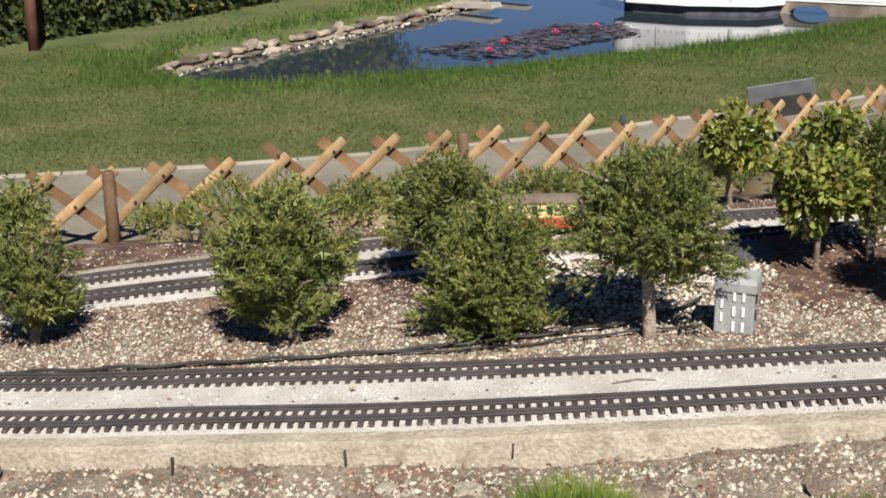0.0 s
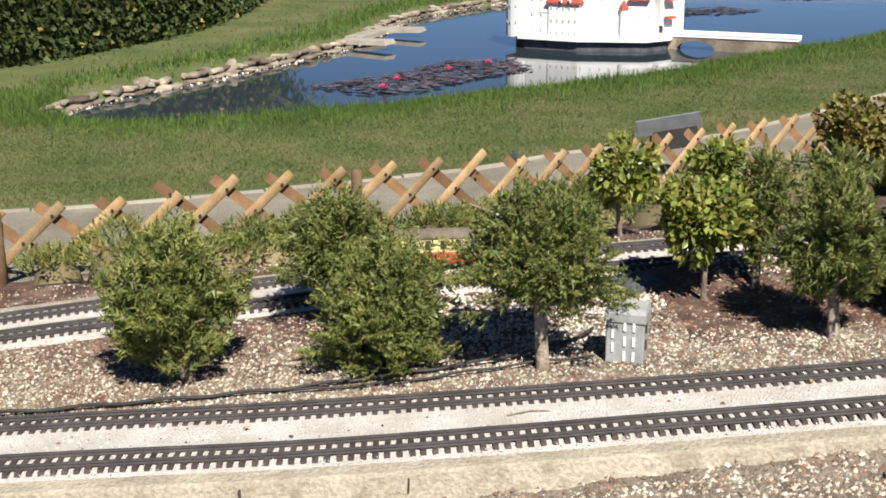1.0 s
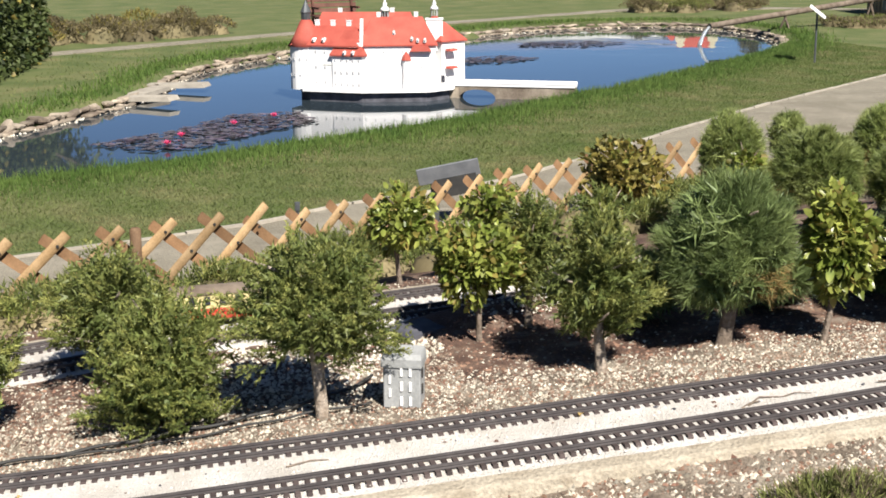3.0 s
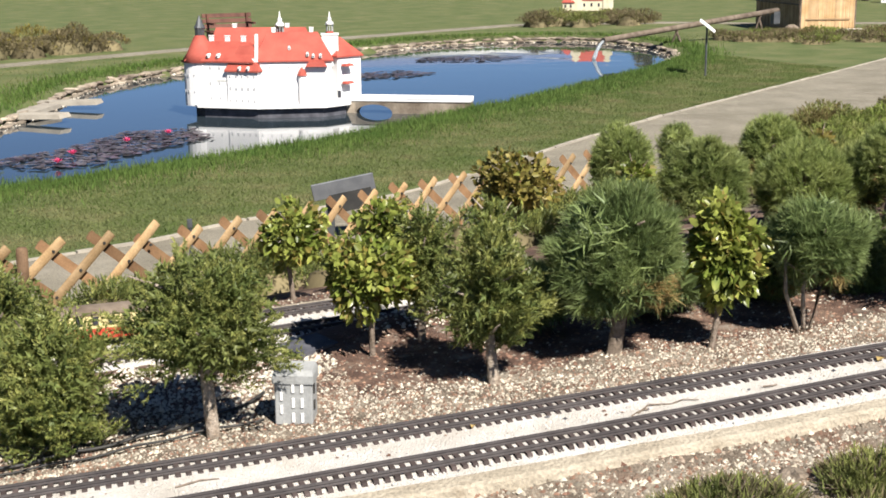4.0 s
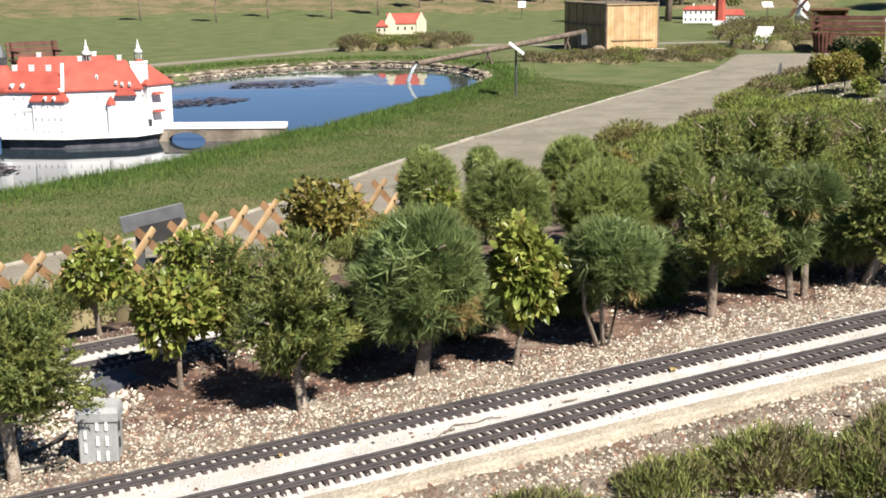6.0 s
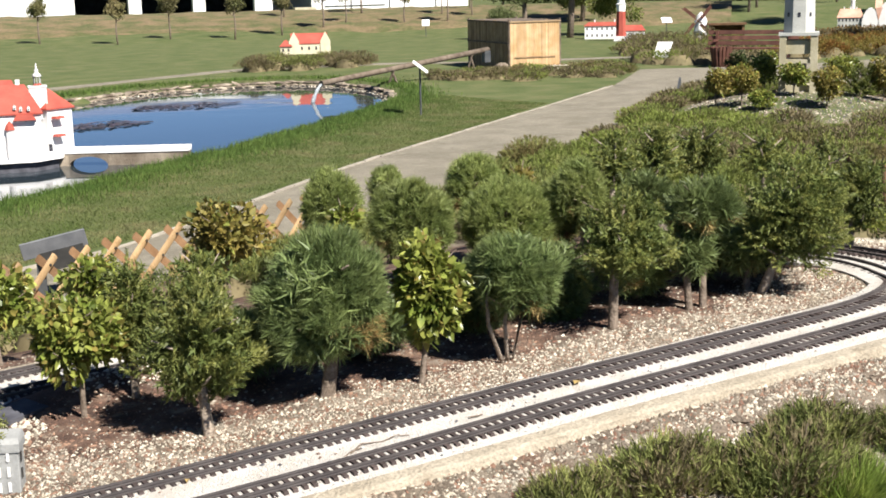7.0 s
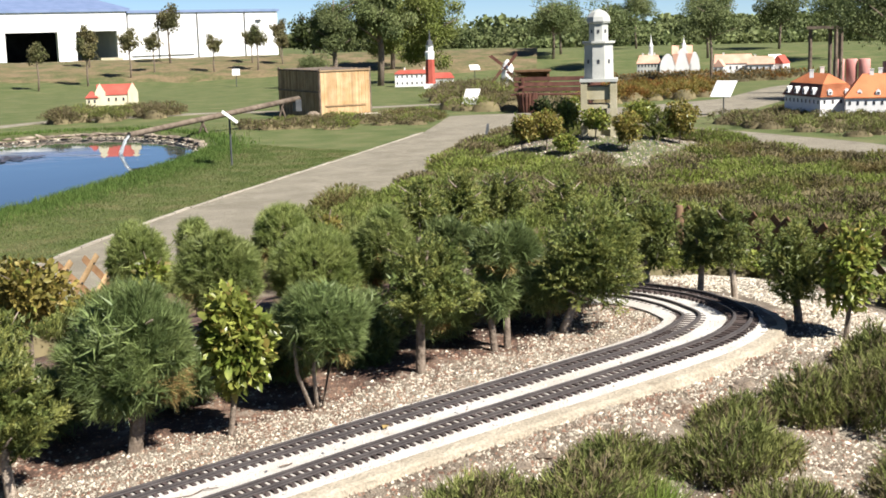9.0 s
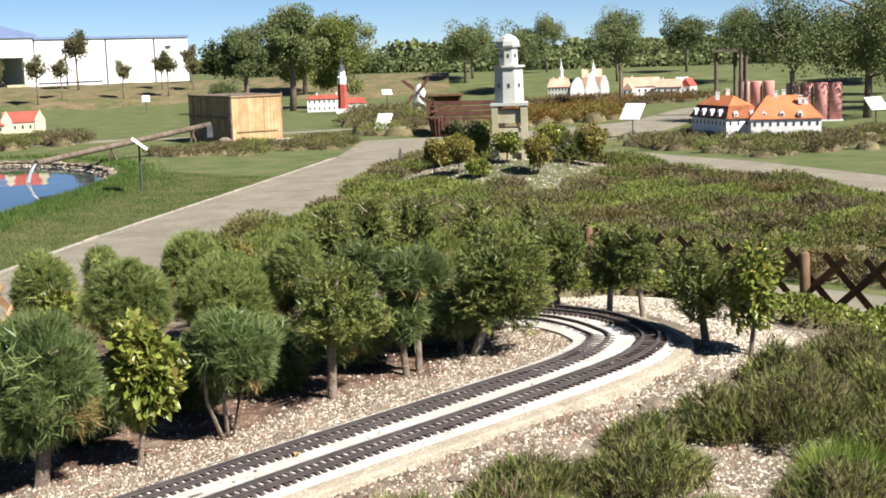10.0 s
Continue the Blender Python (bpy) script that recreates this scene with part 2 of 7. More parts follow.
class Geo:
    """Collects simple solids; one Geo becomes one mesh."""

    def __init__(self):
        self.v, self.f = [], []

    def add(self, verts, faces):
        n = len(self.v)
        self.v += [tuple(p) for p in verts]
        self.f += [tuple(i + n for i in q) for q in faces]
        return self

    def box(self, cx, cy, cz, sx, sy, sz, m=None, taper=1.0):
        """A box that stands on z = cz."""
        pts = [Vector((cx + a * sx / 2 * k, cy + b * sy / 2 * k, cz + c * sz))
               for c, k in ((0, 1.0), (1, taper)) for a, b in ((-1, -1), (1, -1), (1, 1), (-1, 1))]
        if m is not None:
            pts = [m @ p for p in pts]
        return self.add(pts, [(3, 2, 1, 0), (4, 5, 6, 7), (0, 1, 5, 4), (1, 2, 6, 5), (2, 3, 7, 6), (3, 0, 4, 7)])

    def tube(self, pts, radii, n=8, cap=True):
        """A tube through points, with a radius at each."""
        rings, pts = [], [Vector(p) for p in pts]
        for k, p in enumerate(pts):
            d = (pts[min(k + 1, len(pts) - 1)] - pts[max(k - 1, 0)]).normalized()
            a = d.cross(Vector((0, 0, 1)) if abs(d.z) < 0.95 else Vector((1, 0, 0))).normalized()
            b = d.cross(a)
            r = radii[k] if hasattr(radii, "__len__") else radii
            rings.append([p + (a * math.cos(6.2832 * i / n) + b * math.sin(6.2832 * i / n)) * r for i in range(n)])
        faces = [(k * n + i, k * n + (i + 1) % n, (k + 1) * n + (i + 1) % n, (k + 1) * n + i)
                 for k in range(len(pts) - 1) for i in range(n)]
        if cap:
            faces += [tuple(range(n))[::-1], tuple((len(pts) - 1) * n + i for i in range(n))]
        return self.add([q for r in rings for q in r], faces)

    def lathe(self, x, y, profile, n=16, turn=0.0):
        """A solid of revolution (or a prism, for small n): (radius, z) from below to above."""
        vs = [(x + r * math.cos(6.2832 * i / n + turn), y + r * math.sin(6.2832 * i / n + turn), z) for r, z in profile for i in range(n)]
        fs = [(k * n + i, k * n + (i + 1) % n, (k + 1) * n + (i + 1) % n, (k + 1) * n + i) for k in range(len(profile) - 1) for i in range(n)]
        fs += [tuple(range(n))[::-1], tuple((len(profile) - 1) * n + i for i in range(n))]
        return self.add(vs, fs)

    def prism(self, outline, z0, z1):
        n = len(outline)
        vs = [(x, y, z0) for x, y in outline] + [(x, y, z1) for x, y in outline]
        return self.add(vs, [tuple(range(n))[::-1], tuple(range(n, 2 * n))] + [(i, (i + 1) % n, n + (i + 1) % n, n + i) for i in range(n)])

    def moved(self, m):
        self.v = [tuple(m @ Vector(p)) for p in self.v]
        return self

    def mesh(self, name, smooth=False):
        me = bpy.data.meshes.new(name)
        me.from_pydata(self.v, [], self.f)
        me.update()
        if smooth:
            me.polygons.foreach_set("use_smooth", [True] * len(me.polygons))
        return me


def part(name, geo, mat, parent, label="", smooth=False, bevel=0.0):
    """One mesh object under a thing or part."""
    me = geo.mesh(name, smooth) if isinstance(geo, Geo) else geo
    if bevel:
        bm = bmesh.new()
        bm.from_mesh(me)
        bmesh.ops.bevel(bm, geom=bm.edges[:], offset=bevel, segments=1, affect="EDGES", clamp_overlap=True)
        bm.to_mesh(me)
        bm.free()
    if not me.materials:
        me.materials.append(M[mat])
    ob = new(name, me)
    ob.parent = parent
    if label:
        tagged(ob, label)
    return ob


def thing(name, x, y, z, turn, label, category, group="", kind=""):
    e = new(name)
    e.empty_display_size = 0.05
    e.matrix_world = pose(x, y, z, 0, 0, turn)
    return tagged(e, label, category, group, kind)


def solid(name, geo, mat, label, category, group="", kind="", smooth=False):
    """A thing of one mesh."""
    ob = part(name, geo, mat, None, "", smooth)
    return tagged(ob, label, category, group, kind)


def tri_mesh(name, verts, tris, mats, slots=None):
    """A mesh from arrays of places and triangles."""
    me = bpy.data.meshes.new(name)
    verts, tris = np.asarray(verts, np.float32), np.asarray(tris, np.int32)
    me.vertices.add(len(verts))
    me.vertices.foreach_set("co", verts.ravel())
    me.loops.add(tris.size)
    me.loops.foreach_set("vertex_index", tris.ravel())
    me.polygons.add(len(tris))
    me.polygons.foreach_set("loop_start", np.arange(0, tris.size, 3, dtype=np.int32))
    for k in mats:
        me.materials.append(M[k])
    if slots is not None:
        me.polygons.foreach_set("material_index", np.asarray(slots, np.int32))
    me.update(calc_edges=True)
    return me


def smooth(a, b, x):
    u = np.clip((np.asarray(x, float) - a) / (b - a), 0, 1)
    return u * u * (3 - 2 * u)


# ---- the lie of the land ----
FENCE = [(-7, 5.2), (-3.6, 6.0), (-1.77, 6.6), (0.0, 7.25), (0.9, 7.7), (1.8, 8.3), (2.8, 8.95), (4.1, 9.6), (5.6, 10.6), (7.4, 12.2), (10.7, 15.0), (18.0, 22.0)]
PATH_FAR = [(-9, 6.4), (-2.8, 8.1), (-1.43, 8.45), (0.88, 9.4), (1.54, 9.9), (3.17, 10.8), (6.66, 14.2), (10.9, 17.9), (16.1, 22.4), (19.5, 26.2)]
POND = [(-2.95, 12.2), (-2.35, 11.65), (-1.5, 11.6), (-0.7, 11.85), (0.0, 12.25), (0.85, 12.75), (2.0, 13.5), (3.1, 14.2), (4.75, 15.8), (6.2, 17.05),
        (8.1, 19.05), (9.7, 20.7), (11.4, 22.9), (12.2, 25.0), (12.4, 27.2), (11.7, 29.2), (9.0, 29.4), (6.5, 27.8), (4.2, 26.0), (2.3, 24.3),
        (1.0, 22.4), (0.3, 20.7), (0.0, 19.1), (-0.5, 17.45), (-1.35, 15.8), (-2.2, 14.3), (-2.85, 13.1)]
WATER = -0.12


def pond_distance(x, y):
    """Metres outside (+) or inside (-) the pond's edge."""
    p = np.array(POND)
    q = np.roll(p, -1, 0)
    pt = np.stack([np.ravel(x), np.ravel(y)], -1)[:, None]
    d = q - p
    u = np.clip(((pt - p) * d).sum(-1) / (d * d).sum(-1), 0, 1)
    near = np.linalg.norm(pt - p - u[..., None] * d, axis=-1).min(1)
    cross = ((p[:, 1] > pt[..., 1]) != (q[:, 1] > pt[..., 1])) & (pt[..., 0] < (q[:, 0] - p[:, 0]) * (pt[..., 1] - p[:, 1]) / (q[:, 1] - p[:, 1] + 1e-9) + p[:, 0])
    inside = cross.sum(1) % 2 == 1
    return np.where(inside, -near, near).reshape(np.shape(x))


def track_z(x):
    return 0.33 + 0.059 * np.clip(x, -4, 6.6)


OUTER = [(-9, 3.2), (-3, 3.95), (-1, 3.925), (0, 3.87), (1.1, 3.878), (2.2, 3.90), (3.2, 3.945), (4.2, 3.95), (4.95, 3.99), (5.313, 4.134), (5.463, 4.353), (5.53, 4.62),
         (5.52, 4.85), (5.44, 5.13), (5.25, 5.40), (4.85, 5.64), (4.2, 5.78), (2.5, 5.87), (0.5, 5.80), (-0.27, 5.69), (-1.27, 5.46), (-3, 5.05), (-9, 4.35)]
INNER = [(-9, 3.5), (-3, 4.27), (-1, 4.243), (0, 4.195), (1.2, 4.185), (2.2, 4.195), (3.2, 4.205), (4.2, 4.20), (4.8, 4.215), (5.165, 4.34), (5.262, 4.53), (5.30, 4.72),
         (5.295, 4.92), (5.20, 5.15), (5.0, 5.34), (4.6, 5.48), (4.0, 5.54), (2.5, 5.60), (0.5, 5.52), (-0.27, 5.39), (-1.21, 5.22), (-3, 4.80), (-9, 4.05)]
MIDDLE = [((a + c) / 2, (b + d) / 2) for (a, b), (c, d) in zip(OUTER, INNER)]


def rim_distance(x, y):
    """Metres outside the loop of the railway, before it and beyond its bend; 0 inside."""
    p = np.array(MIDDLE[:14])
    d = p[1:] - p[:-1]
    pt = np.stack([np.ravel(x), np.ravel(y)], -1)[:, None]
    u = np.clip(((pt - p[:-1]) * d).sum(-1) / (d * d).sum(-1), 0, 1)
    off = pt - p[:-1] - u[..., None] * d
    dist = np.linalg.norm(off, axis=-1)
    k = dist.argmin(1)
    i = np.arange(len(k))
    side = d[k, 0] * off[i, k, 1] - d[k, 1] * off[i, k, 0]
    return np.where(side < 0, dist[i, k], 0.0).reshape(np.shape(x))


def land(x, y):
    """Height of the ground."""
    x, y = np.asarray(x, float), np.asarray(y, float)
    fy = np.interp(x, *zip(*FENCE))
    top = track_z(x) - 0.012
    rim = rim_distance(x, y)
    right = smooth(5.2, 6.4, x)
    ragged = 0.085 - 0.042 * smooth(0.8, 2.2, x) + 0.016 * np.sin(x * 4.3) * np.sin(x * 1.7 + 0.6) + 0.008 * np.sin(x * 13 + 1) * np.sin(x * 7.1)
    outside = (top - ragged * smooth(0.27, 0.36, rim)) * (1 - (0.72 - 0.27 * right) * smooth(0.36, 2.3, rim))
    back = 1 - smooth(5.9, np.maximum(fy - 0.15, 6.3), y)
    bed = np.where(y < 5.0, np.where(rim > 0, outside, top), np.minimum(top * back + 0.06 * (1 - back) * (y < fy), np.where(rim > 0, outside, 9)))
    bed = bed * (1 - smooth(7.2, 8.6, x)) * smooth(-14, -8, x)
    bed = bed + 0.012 * np.sin(x * 5.1 + 1) * np.sin(y * 4.3) * (bed > 0.1) * ((rim > 0.5) | ((rim == 0) & (y > 4.5) & (y < 5.2)))
    bed = bed + 0.075 * np.exp(-((y - 5.40) / 0.12) ** 2) * smooth(1.15, 1.6, x) * smooth(4.6, 4.0, x)   # low ridge before the back track
    pd = pond_distance(x, y)
    bowl = -0.5 * smooth(0.10, -0.32, pd) + 0.03 * smooth(0, 0.5, pd) * smooth(2.0, 0.6, pd)
    mound = 0.44 * np.exp(-(((x - 14.6) / 1.7) ** 2 + ((y - 15.3) / 1.7) ** 2))
    far = np.hypot(x, y)
    rise = 0.9 * smooth(60, 71, far)
    return bed + bowl + mound + rise


def stretched(lo, hi, step, far, grow=1.16):
    mid = list(np.arange(lo, hi + step / 2, step))
    a, s = lo, step
    while a > -far:
        s *= grow
        a -= s
        mid.insert(0, a)
    a, s = hi, step
    while a < far:
        s *= grow
        a += s
        mid.append(a)
    return np.array(mid)


def grid_mesh(name, xs, ys, height, mats, slot=None):
    X, Y = np.meshgrid(xs, ys)
    Z = height(X, Y)
    nx, ny = len(xs), len(ys)
    i = (np.arange(ny - 1)[:, None] * nx + np.arange(nx - 1)).ravel()
    tris = np.concatenate([np.stack([i, i + 1, i + nx + 1], -1), np.stack([i, i + nx + 1, i + nx], -1)])
    V = np.stack([X, Y, Z], -1).reshape(-1, 3)
    slots = None
    if slot is not None:
        c = V[tris].mean(1)
        slots = slot(c[:, 0], c[:, 1])
    me = tri_mesh(name, V, tris, mats, slots)
    me.polygons.foreach_set("use_smooth", [True] * len(me.polygons))
    return me


def ground_kind(x, y):
    fy = np.interp(x, *zip(*FENCE))
    bed = (y < fy + 0.02) & (x < 7.35) & (x > -9) & (y > 0.5)
    strip = 4.62 + 0.06 * np.sin(x * 3.7) + 0.04 * np.sin(x * 11.3)
    return np.where(bed, np.where((rim_distance(x, y) > 0.2) | ((y < strip) & (x < 5.3)), 2, 1), 0)


gx, gy = stretched(-4.0, 9.0, 0.06, 3000), stretched(1.5, 13.0, 0.07, 3000)
ground = new("ground", grid_mesh("ground", gx, gy, land, ["lawn", "mulch", "slope"], ground_kind))
GRID_Z = land(*np.meshgrid(gx, gy))


def ground_height(x, y):
    """Height of the ground's own facets."""
    i, j = np.clip(np.searchsorted(gx, x) - 1, 0, len(gx) - 2), np.clip(np.searchsorted(gy, y) - 1, 0, len(gy) - 2)
    u, v = (x - gx[i]) / (gx[i + 1] - gx[i]), (y - gy[j]) / (gy[j + 1] - gy[j])
    a, b, c, d = GRID_Z[j, i], GRID_Z[j, i + 1], GRID_Z[j + 1, i], GRID_Z[j + 1, i + 1]
    return np.where(u >= v, a + u * (b - a) + v * (d - b), a + v * (c - a) + u * (d - c))


tagged(ground, "mown lawn with dry patches and a mulched raised bed", "ground", kind="structure")

# dry grassy bank below the hall
bank = Geo()
BA, BR = 90, 9
for k in range(BA):
    a = radians(-6 + 46 * k / (BA - 1))
    inner = 61.8 + 0.9 * noise.noise(Vector((k * 0.31, 0, 0)))
    for j in range(BR):
        q = inner + (71.5 - inner) * j / (BR - 1)
        x, y = q * math.sin(a), q * math.cos(a)
        bank.v.append((x, y, float(land(x, y)) + (0.16 if j else -0.1) + 0.08 * noise.noise(Vector((x, y, 0)) * 1.3)))
bank.f = [(k * BR + j, k * BR + j + 1, (k + 1) * BR + j + 1, (k + 1) * BR + j) for k in range(BA - 1) for j in range(BR - 1)]
tagged(part("bank", bank, "dry_bank", None, smooth=True), "dry brownish grass bank below the hall", "bank", kind="structure")

# pond water
water = Geo()
cxp, cyp = 4.5, 19.5
water.add([(x * 1.0 + (x - cxp) * 0.03, y + (y - cyp) * 0.02, WATER) for x, y in POND], [tuple(range(len(POND)))])
tagged(part("water", water, "water", None), "still dark pond water reflecting the blue sky", "water", kind="structure")


def ribbon(name, left, right, n, lift, mat):
    """A paved strip between two lines, with a kerb's thickness."""
    la, ra = np.array(left, float), np.array(right, float)

    def along(p, k):
        s = np.r_[0, np.cumsum(np.linalg.norm(np.diff(p, axis=0), axis=1))]
        u = np.linspace(0, s[-1], k)
        return np.stack([np.interp(u, s, p[:, 0]), np.interp(u, s, p[:, 1])], -1)

    a, b = along(la, n), along(ra, n)
    k = 7
    g = Geo()
    pts = [a[i] + (b[i] - a[i]) * j / (k - 1) for i in range(n) for j in range(k)]
    zs = [float(land(p[0], p[1])) for p in pts]
    vs = [(p[0], p[1], max(z, 0.0) + lift) for p, z in zip(pts, zs)]
    fs = [(i * k + j, i * k + j + 1, (i + 1) * k + j + 1, (i + 1) * k + j) for i in range(n - 1) for j in range(k - 1)]
    g.add(vs, fs)
    low = len(g.v)
    for i in range(n):
        for j in (0, k - 1):
            x, y, z = vs[i * k + j]
            g.v.append((x, y, z - 0.06))
    g.f += [(i * k, (i + 1) * k, low + 2 * i + 2, low + 2 * i) for i in range(n - 1)]
    g.f += [(i * k + k - 1, low + 2 * i + 1, low + 2 * i + 3, (i + 1) * k + k - 1) for i in range(n - 1)]
    return g


near_edge = [(x, y + 0.12) for x, y in FENCE[:-2]] + [(10.9, 15.25), (14.4, 18.6), (18.2, 22.2)]
far_edge = PATH_FAR[:-1] + [(16.6, 23.0)]
tagged(part("path", ribbon("path", far_edge, near_edge, 90, 0.02, "path"), "path", None), "grey fine-gravel garden path with pale edging", "path", kind="structure")

# ---- railway ----
def spline(pts, step):
    """Points at even steps along a smooth line, with its directions."""
    p = [Vector((*q, 0)) for q in pts]
    out = []
    for k in range(len(p) - 1):
        a, b, c, d = p[max(k - 1, 0)], p[k], p[k + 1], p[min(k + 2, len(p) - 1)]
        for i in range(24):
            u = i / 24
            out.append(0.5 * ((2 * b) + (c - a) * u + (2 * a - 5 * b + 4 * c - d) * u * u + (3 * b - a - 3 * c + d) * u ** 3))
    out.append(p[-1])
    q = np.array([(v.x, v.y) for v in out])
    s = np.r_[0, np.cumsum(np.linalg.norm(np.diff(q, axis=0), axis=1))]
    u = np.arange(0, s[-1], step)
    xy = np.stack([np.interp(u, s, q[:, 0]), np.interp(u, s, q[:, 1])], -1)
    t = np.gradient(xy, axis=0)
    return xy, t / np.linalg.norm(t, axis=1)[:, None]


GAUGE, PITCH = 0.082, 0.0363


def sweep(xy, t, profile, z0):
    """A profile of (sideways, up) swept along a line on the bed."""
    g, n = Geo(), len(profile)
    for (x, y), (tx, ty) in zip(xy, t):
        z = float(track_z(x)) + z0
        g.v += [(x - ty * a, y + tx * a, z + b) for a, b in profile]
    m = len(xy)
    g.f = [(k * n + i, (k + 1) * n + i, (k + 1) * n + (i + 1) % n, k * n + (i + 1) % n) for k in range(m - 1) for i in range(n)]
    g.f += [tuple(range(n)), tuple((m - 1) * n + i for i in range(n))[::-1]]
    return g


xy, t = spline(MIDDLE, 0.06)
bed = sweep(xy, t, [(-0.262, -0.2), (-0.262, -0.008), (-0.2, 0.0), (-0.1, 0.003), (0, 0.0), (0.1, 0.003), (0.2, 0.0), (0.262, -0.008), (0.262, -0.2)][::-1], 0.0)
tagged(part("ballast_bed", bed, "ballast", None, smooth=False), "pale crushed-stone ballast under the tracks", "ballast", kind="structure")
edge_profile = [(-0.44, -0.34), (-0.355, -0.115), (-0.335, -0.02), (-0.32, -0.012), (-0.264, -0.008), (-0.264, -0.34)]
wall = sweep(xy, t, edge_profile[::-1], 0.0)
for k, p in enumerate(wall.v):
    j = 0.005 * noise.noise(Vector(p) * 14)
    wall.v[k] = (p[0] + j * 0.4, p[1] + j, p[2] + j * 0.4)
tagged(part("edging_wall", wall, "concrete", None), "sandy cast concrete edging beside the track, chipped", "edging", kind="structure")


def railway(line, name):
    tr = thing("railway_track", 0, 0, 0, 0, "model railway track of dark rails on black sleepers over pale ballast", "railway track", "model railway tracks")
    xy, t = spline(line, PITCH)
    foot, head = 0.0085, 0.006
    prof = [(-foot, 0), (foot, 0), (foot, 0.003), (0.003, 0.0045), (0.003, 0.008), (head, 0.009), (head, 0.014), (-head, 0.014), (-head, 0.009), (-0.003, 0.008), (-0.003, 0.0045), (-foot, 0.003)]
    for side in (-1, 1):
        off = np.stack([-t[:, 1], t[:, 0]], -1) * side * GAUGE / 2
        part("rail", sweep(xy + off, t, prof[::-1], 0.0075), "rail", tr)
    g = Geo().box(0, 0, 0, 0.0185, 0.158, 0.016, taper=0.92)
    me = g.mesh("sleeper")
    me.materials.append(M["tie"])
    rest = Geo()
    shown = 0
    for (x, y), (tx, ty) in zip(xy, t):
        turn = math.degrees(math.atan2(ty, tx)) + rng.normal(0, 1.2)
        m = pose(x, y, float(track_z(x)) - 0.0078 + rng.normal(0, 0.0008), 0, -3.38, turn)
        if -1.7 < x and shown < 300:
            ob = new("sleeper", me)
            ob.parent = tr
            ob.matrix_local = m
            shown += 1
        else:
            rest.box(0, 0, 0, 0.0185, 0.158, 0.016, m, 0.92)
    tagged(part("far_sleeper", rest, "tie", tr), kind="stuff")
    return tr


railway(OUTER, "outer")
railway(INNER, "inner")

# ---- plants ----
def unit(v):
    return v / np.maximum(np.linalg.norm(v, axis=-1, keepdims=True), 1e-9)


def lumps(d, seed, amount, freq=2.2):
    """An uneven outline: a factor for each direction."""
    o = Vector((seed * 3.7, seed * 1.9, seed * 5.3))
    return np.array([1 + amount * (noise.noise(Vector(p) * freq + o) + 0.5 * noise.noise(Vector(p) * freq * 2.3 + o)) for p in d])


def needles(base, d, n, stem, length, width, spread, r):
    """Sprays of thin needles: at each base a twig along d with n needles."""
    k = len(base)
    s = r.random((k, n, 1)) ** 0.8
    stem = np.reshape(stem, (-1, 1, 1))
    p = base[:, None] + d[:, None] * stem * s
    perp = r.normal(size=(k, n, 3))
    perp = unit(perp - (perp * d[:, None]).sum(-1, keepdims=True) * d[:, None])
    nd = unit(d[:, None] * np.cos(spread) + perp * np.sin(spread) + r.normal(size=(k, n, 3)) * 0.15)
    side = unit(np.cross(nd, r.normal(size=(k, n, 3)))) * width / 2
    ln = length * (0.7 + 0.6 * r.random((k, n, 1)))
    v = np.stack([p - side, p + side, p + nd * ln], 2).reshape(-1, 3)
    return v, np.arange(len(v)).reshape(-1, 3)


def fingers(tip, d, length, per, needle, width, r, spread=0.85):
    """Short upright conifer shoots thick with needles; the needles at the young tip are lighter."""
    k = len(tip)
    ln = length * (0.7 + 0.6 * r.random((k, 1, 1)))
    s = r.random((k, per, 1)) ** 0.75
    p = tip[:, None] - d[:, None] * ln * (1 - s)
    perp = r.normal(size=(k, per, 3))
    perp = unit(perp - (perp * d[:, None]).sum(-1, keepdims=True) * d[:, None])
    nd = unit(d[:, None] * math.cos(spread) + perp * math.sin(spread))
    side = unit(np.cross(nd, r.normal(size=(k, per, 3)))) * width / 2
    v = np.stack([p - side, p + side, p + nd * needle * (0.7 + 0.6 * r.random((k, per, 1)))], 2).reshape(-1, 3)
    fresh = (r.random((k, 1)) < 0.68) & (s[..., 0] > 0.5)
    return v, np.arange(len(v)).reshape(-1, 3), fresh.ravel().astype(int)


def leaves(base, d, size, r, droop=0.2):
    """Pointed leaves, each folded along its rib."""
    k = len(base)
    side = unit(np.cross(d, r.normal(size=(k, 3))))
    up = unit(np.cross(side, d))
    s = (size * (0.65 + 0.7 * r.random((k, 1))))
    tip = base + d * s - np.array([0, 0, 1]) * s * droop * r.random((k, 1))
    m = base + d * s * 0.45
    v = np.stack([base, m + side * s * 0.40 + up * s * 0.08, tip, m - side * s * 0.40 + up * s * 0.08], 1).reshape(-1, 3)
    i = np.arange(k)[:, None] * 4
    return v, np.concatenate([i + [0, 1, 2], i + [0, 2, 3]], 1).reshape(-1, 3)


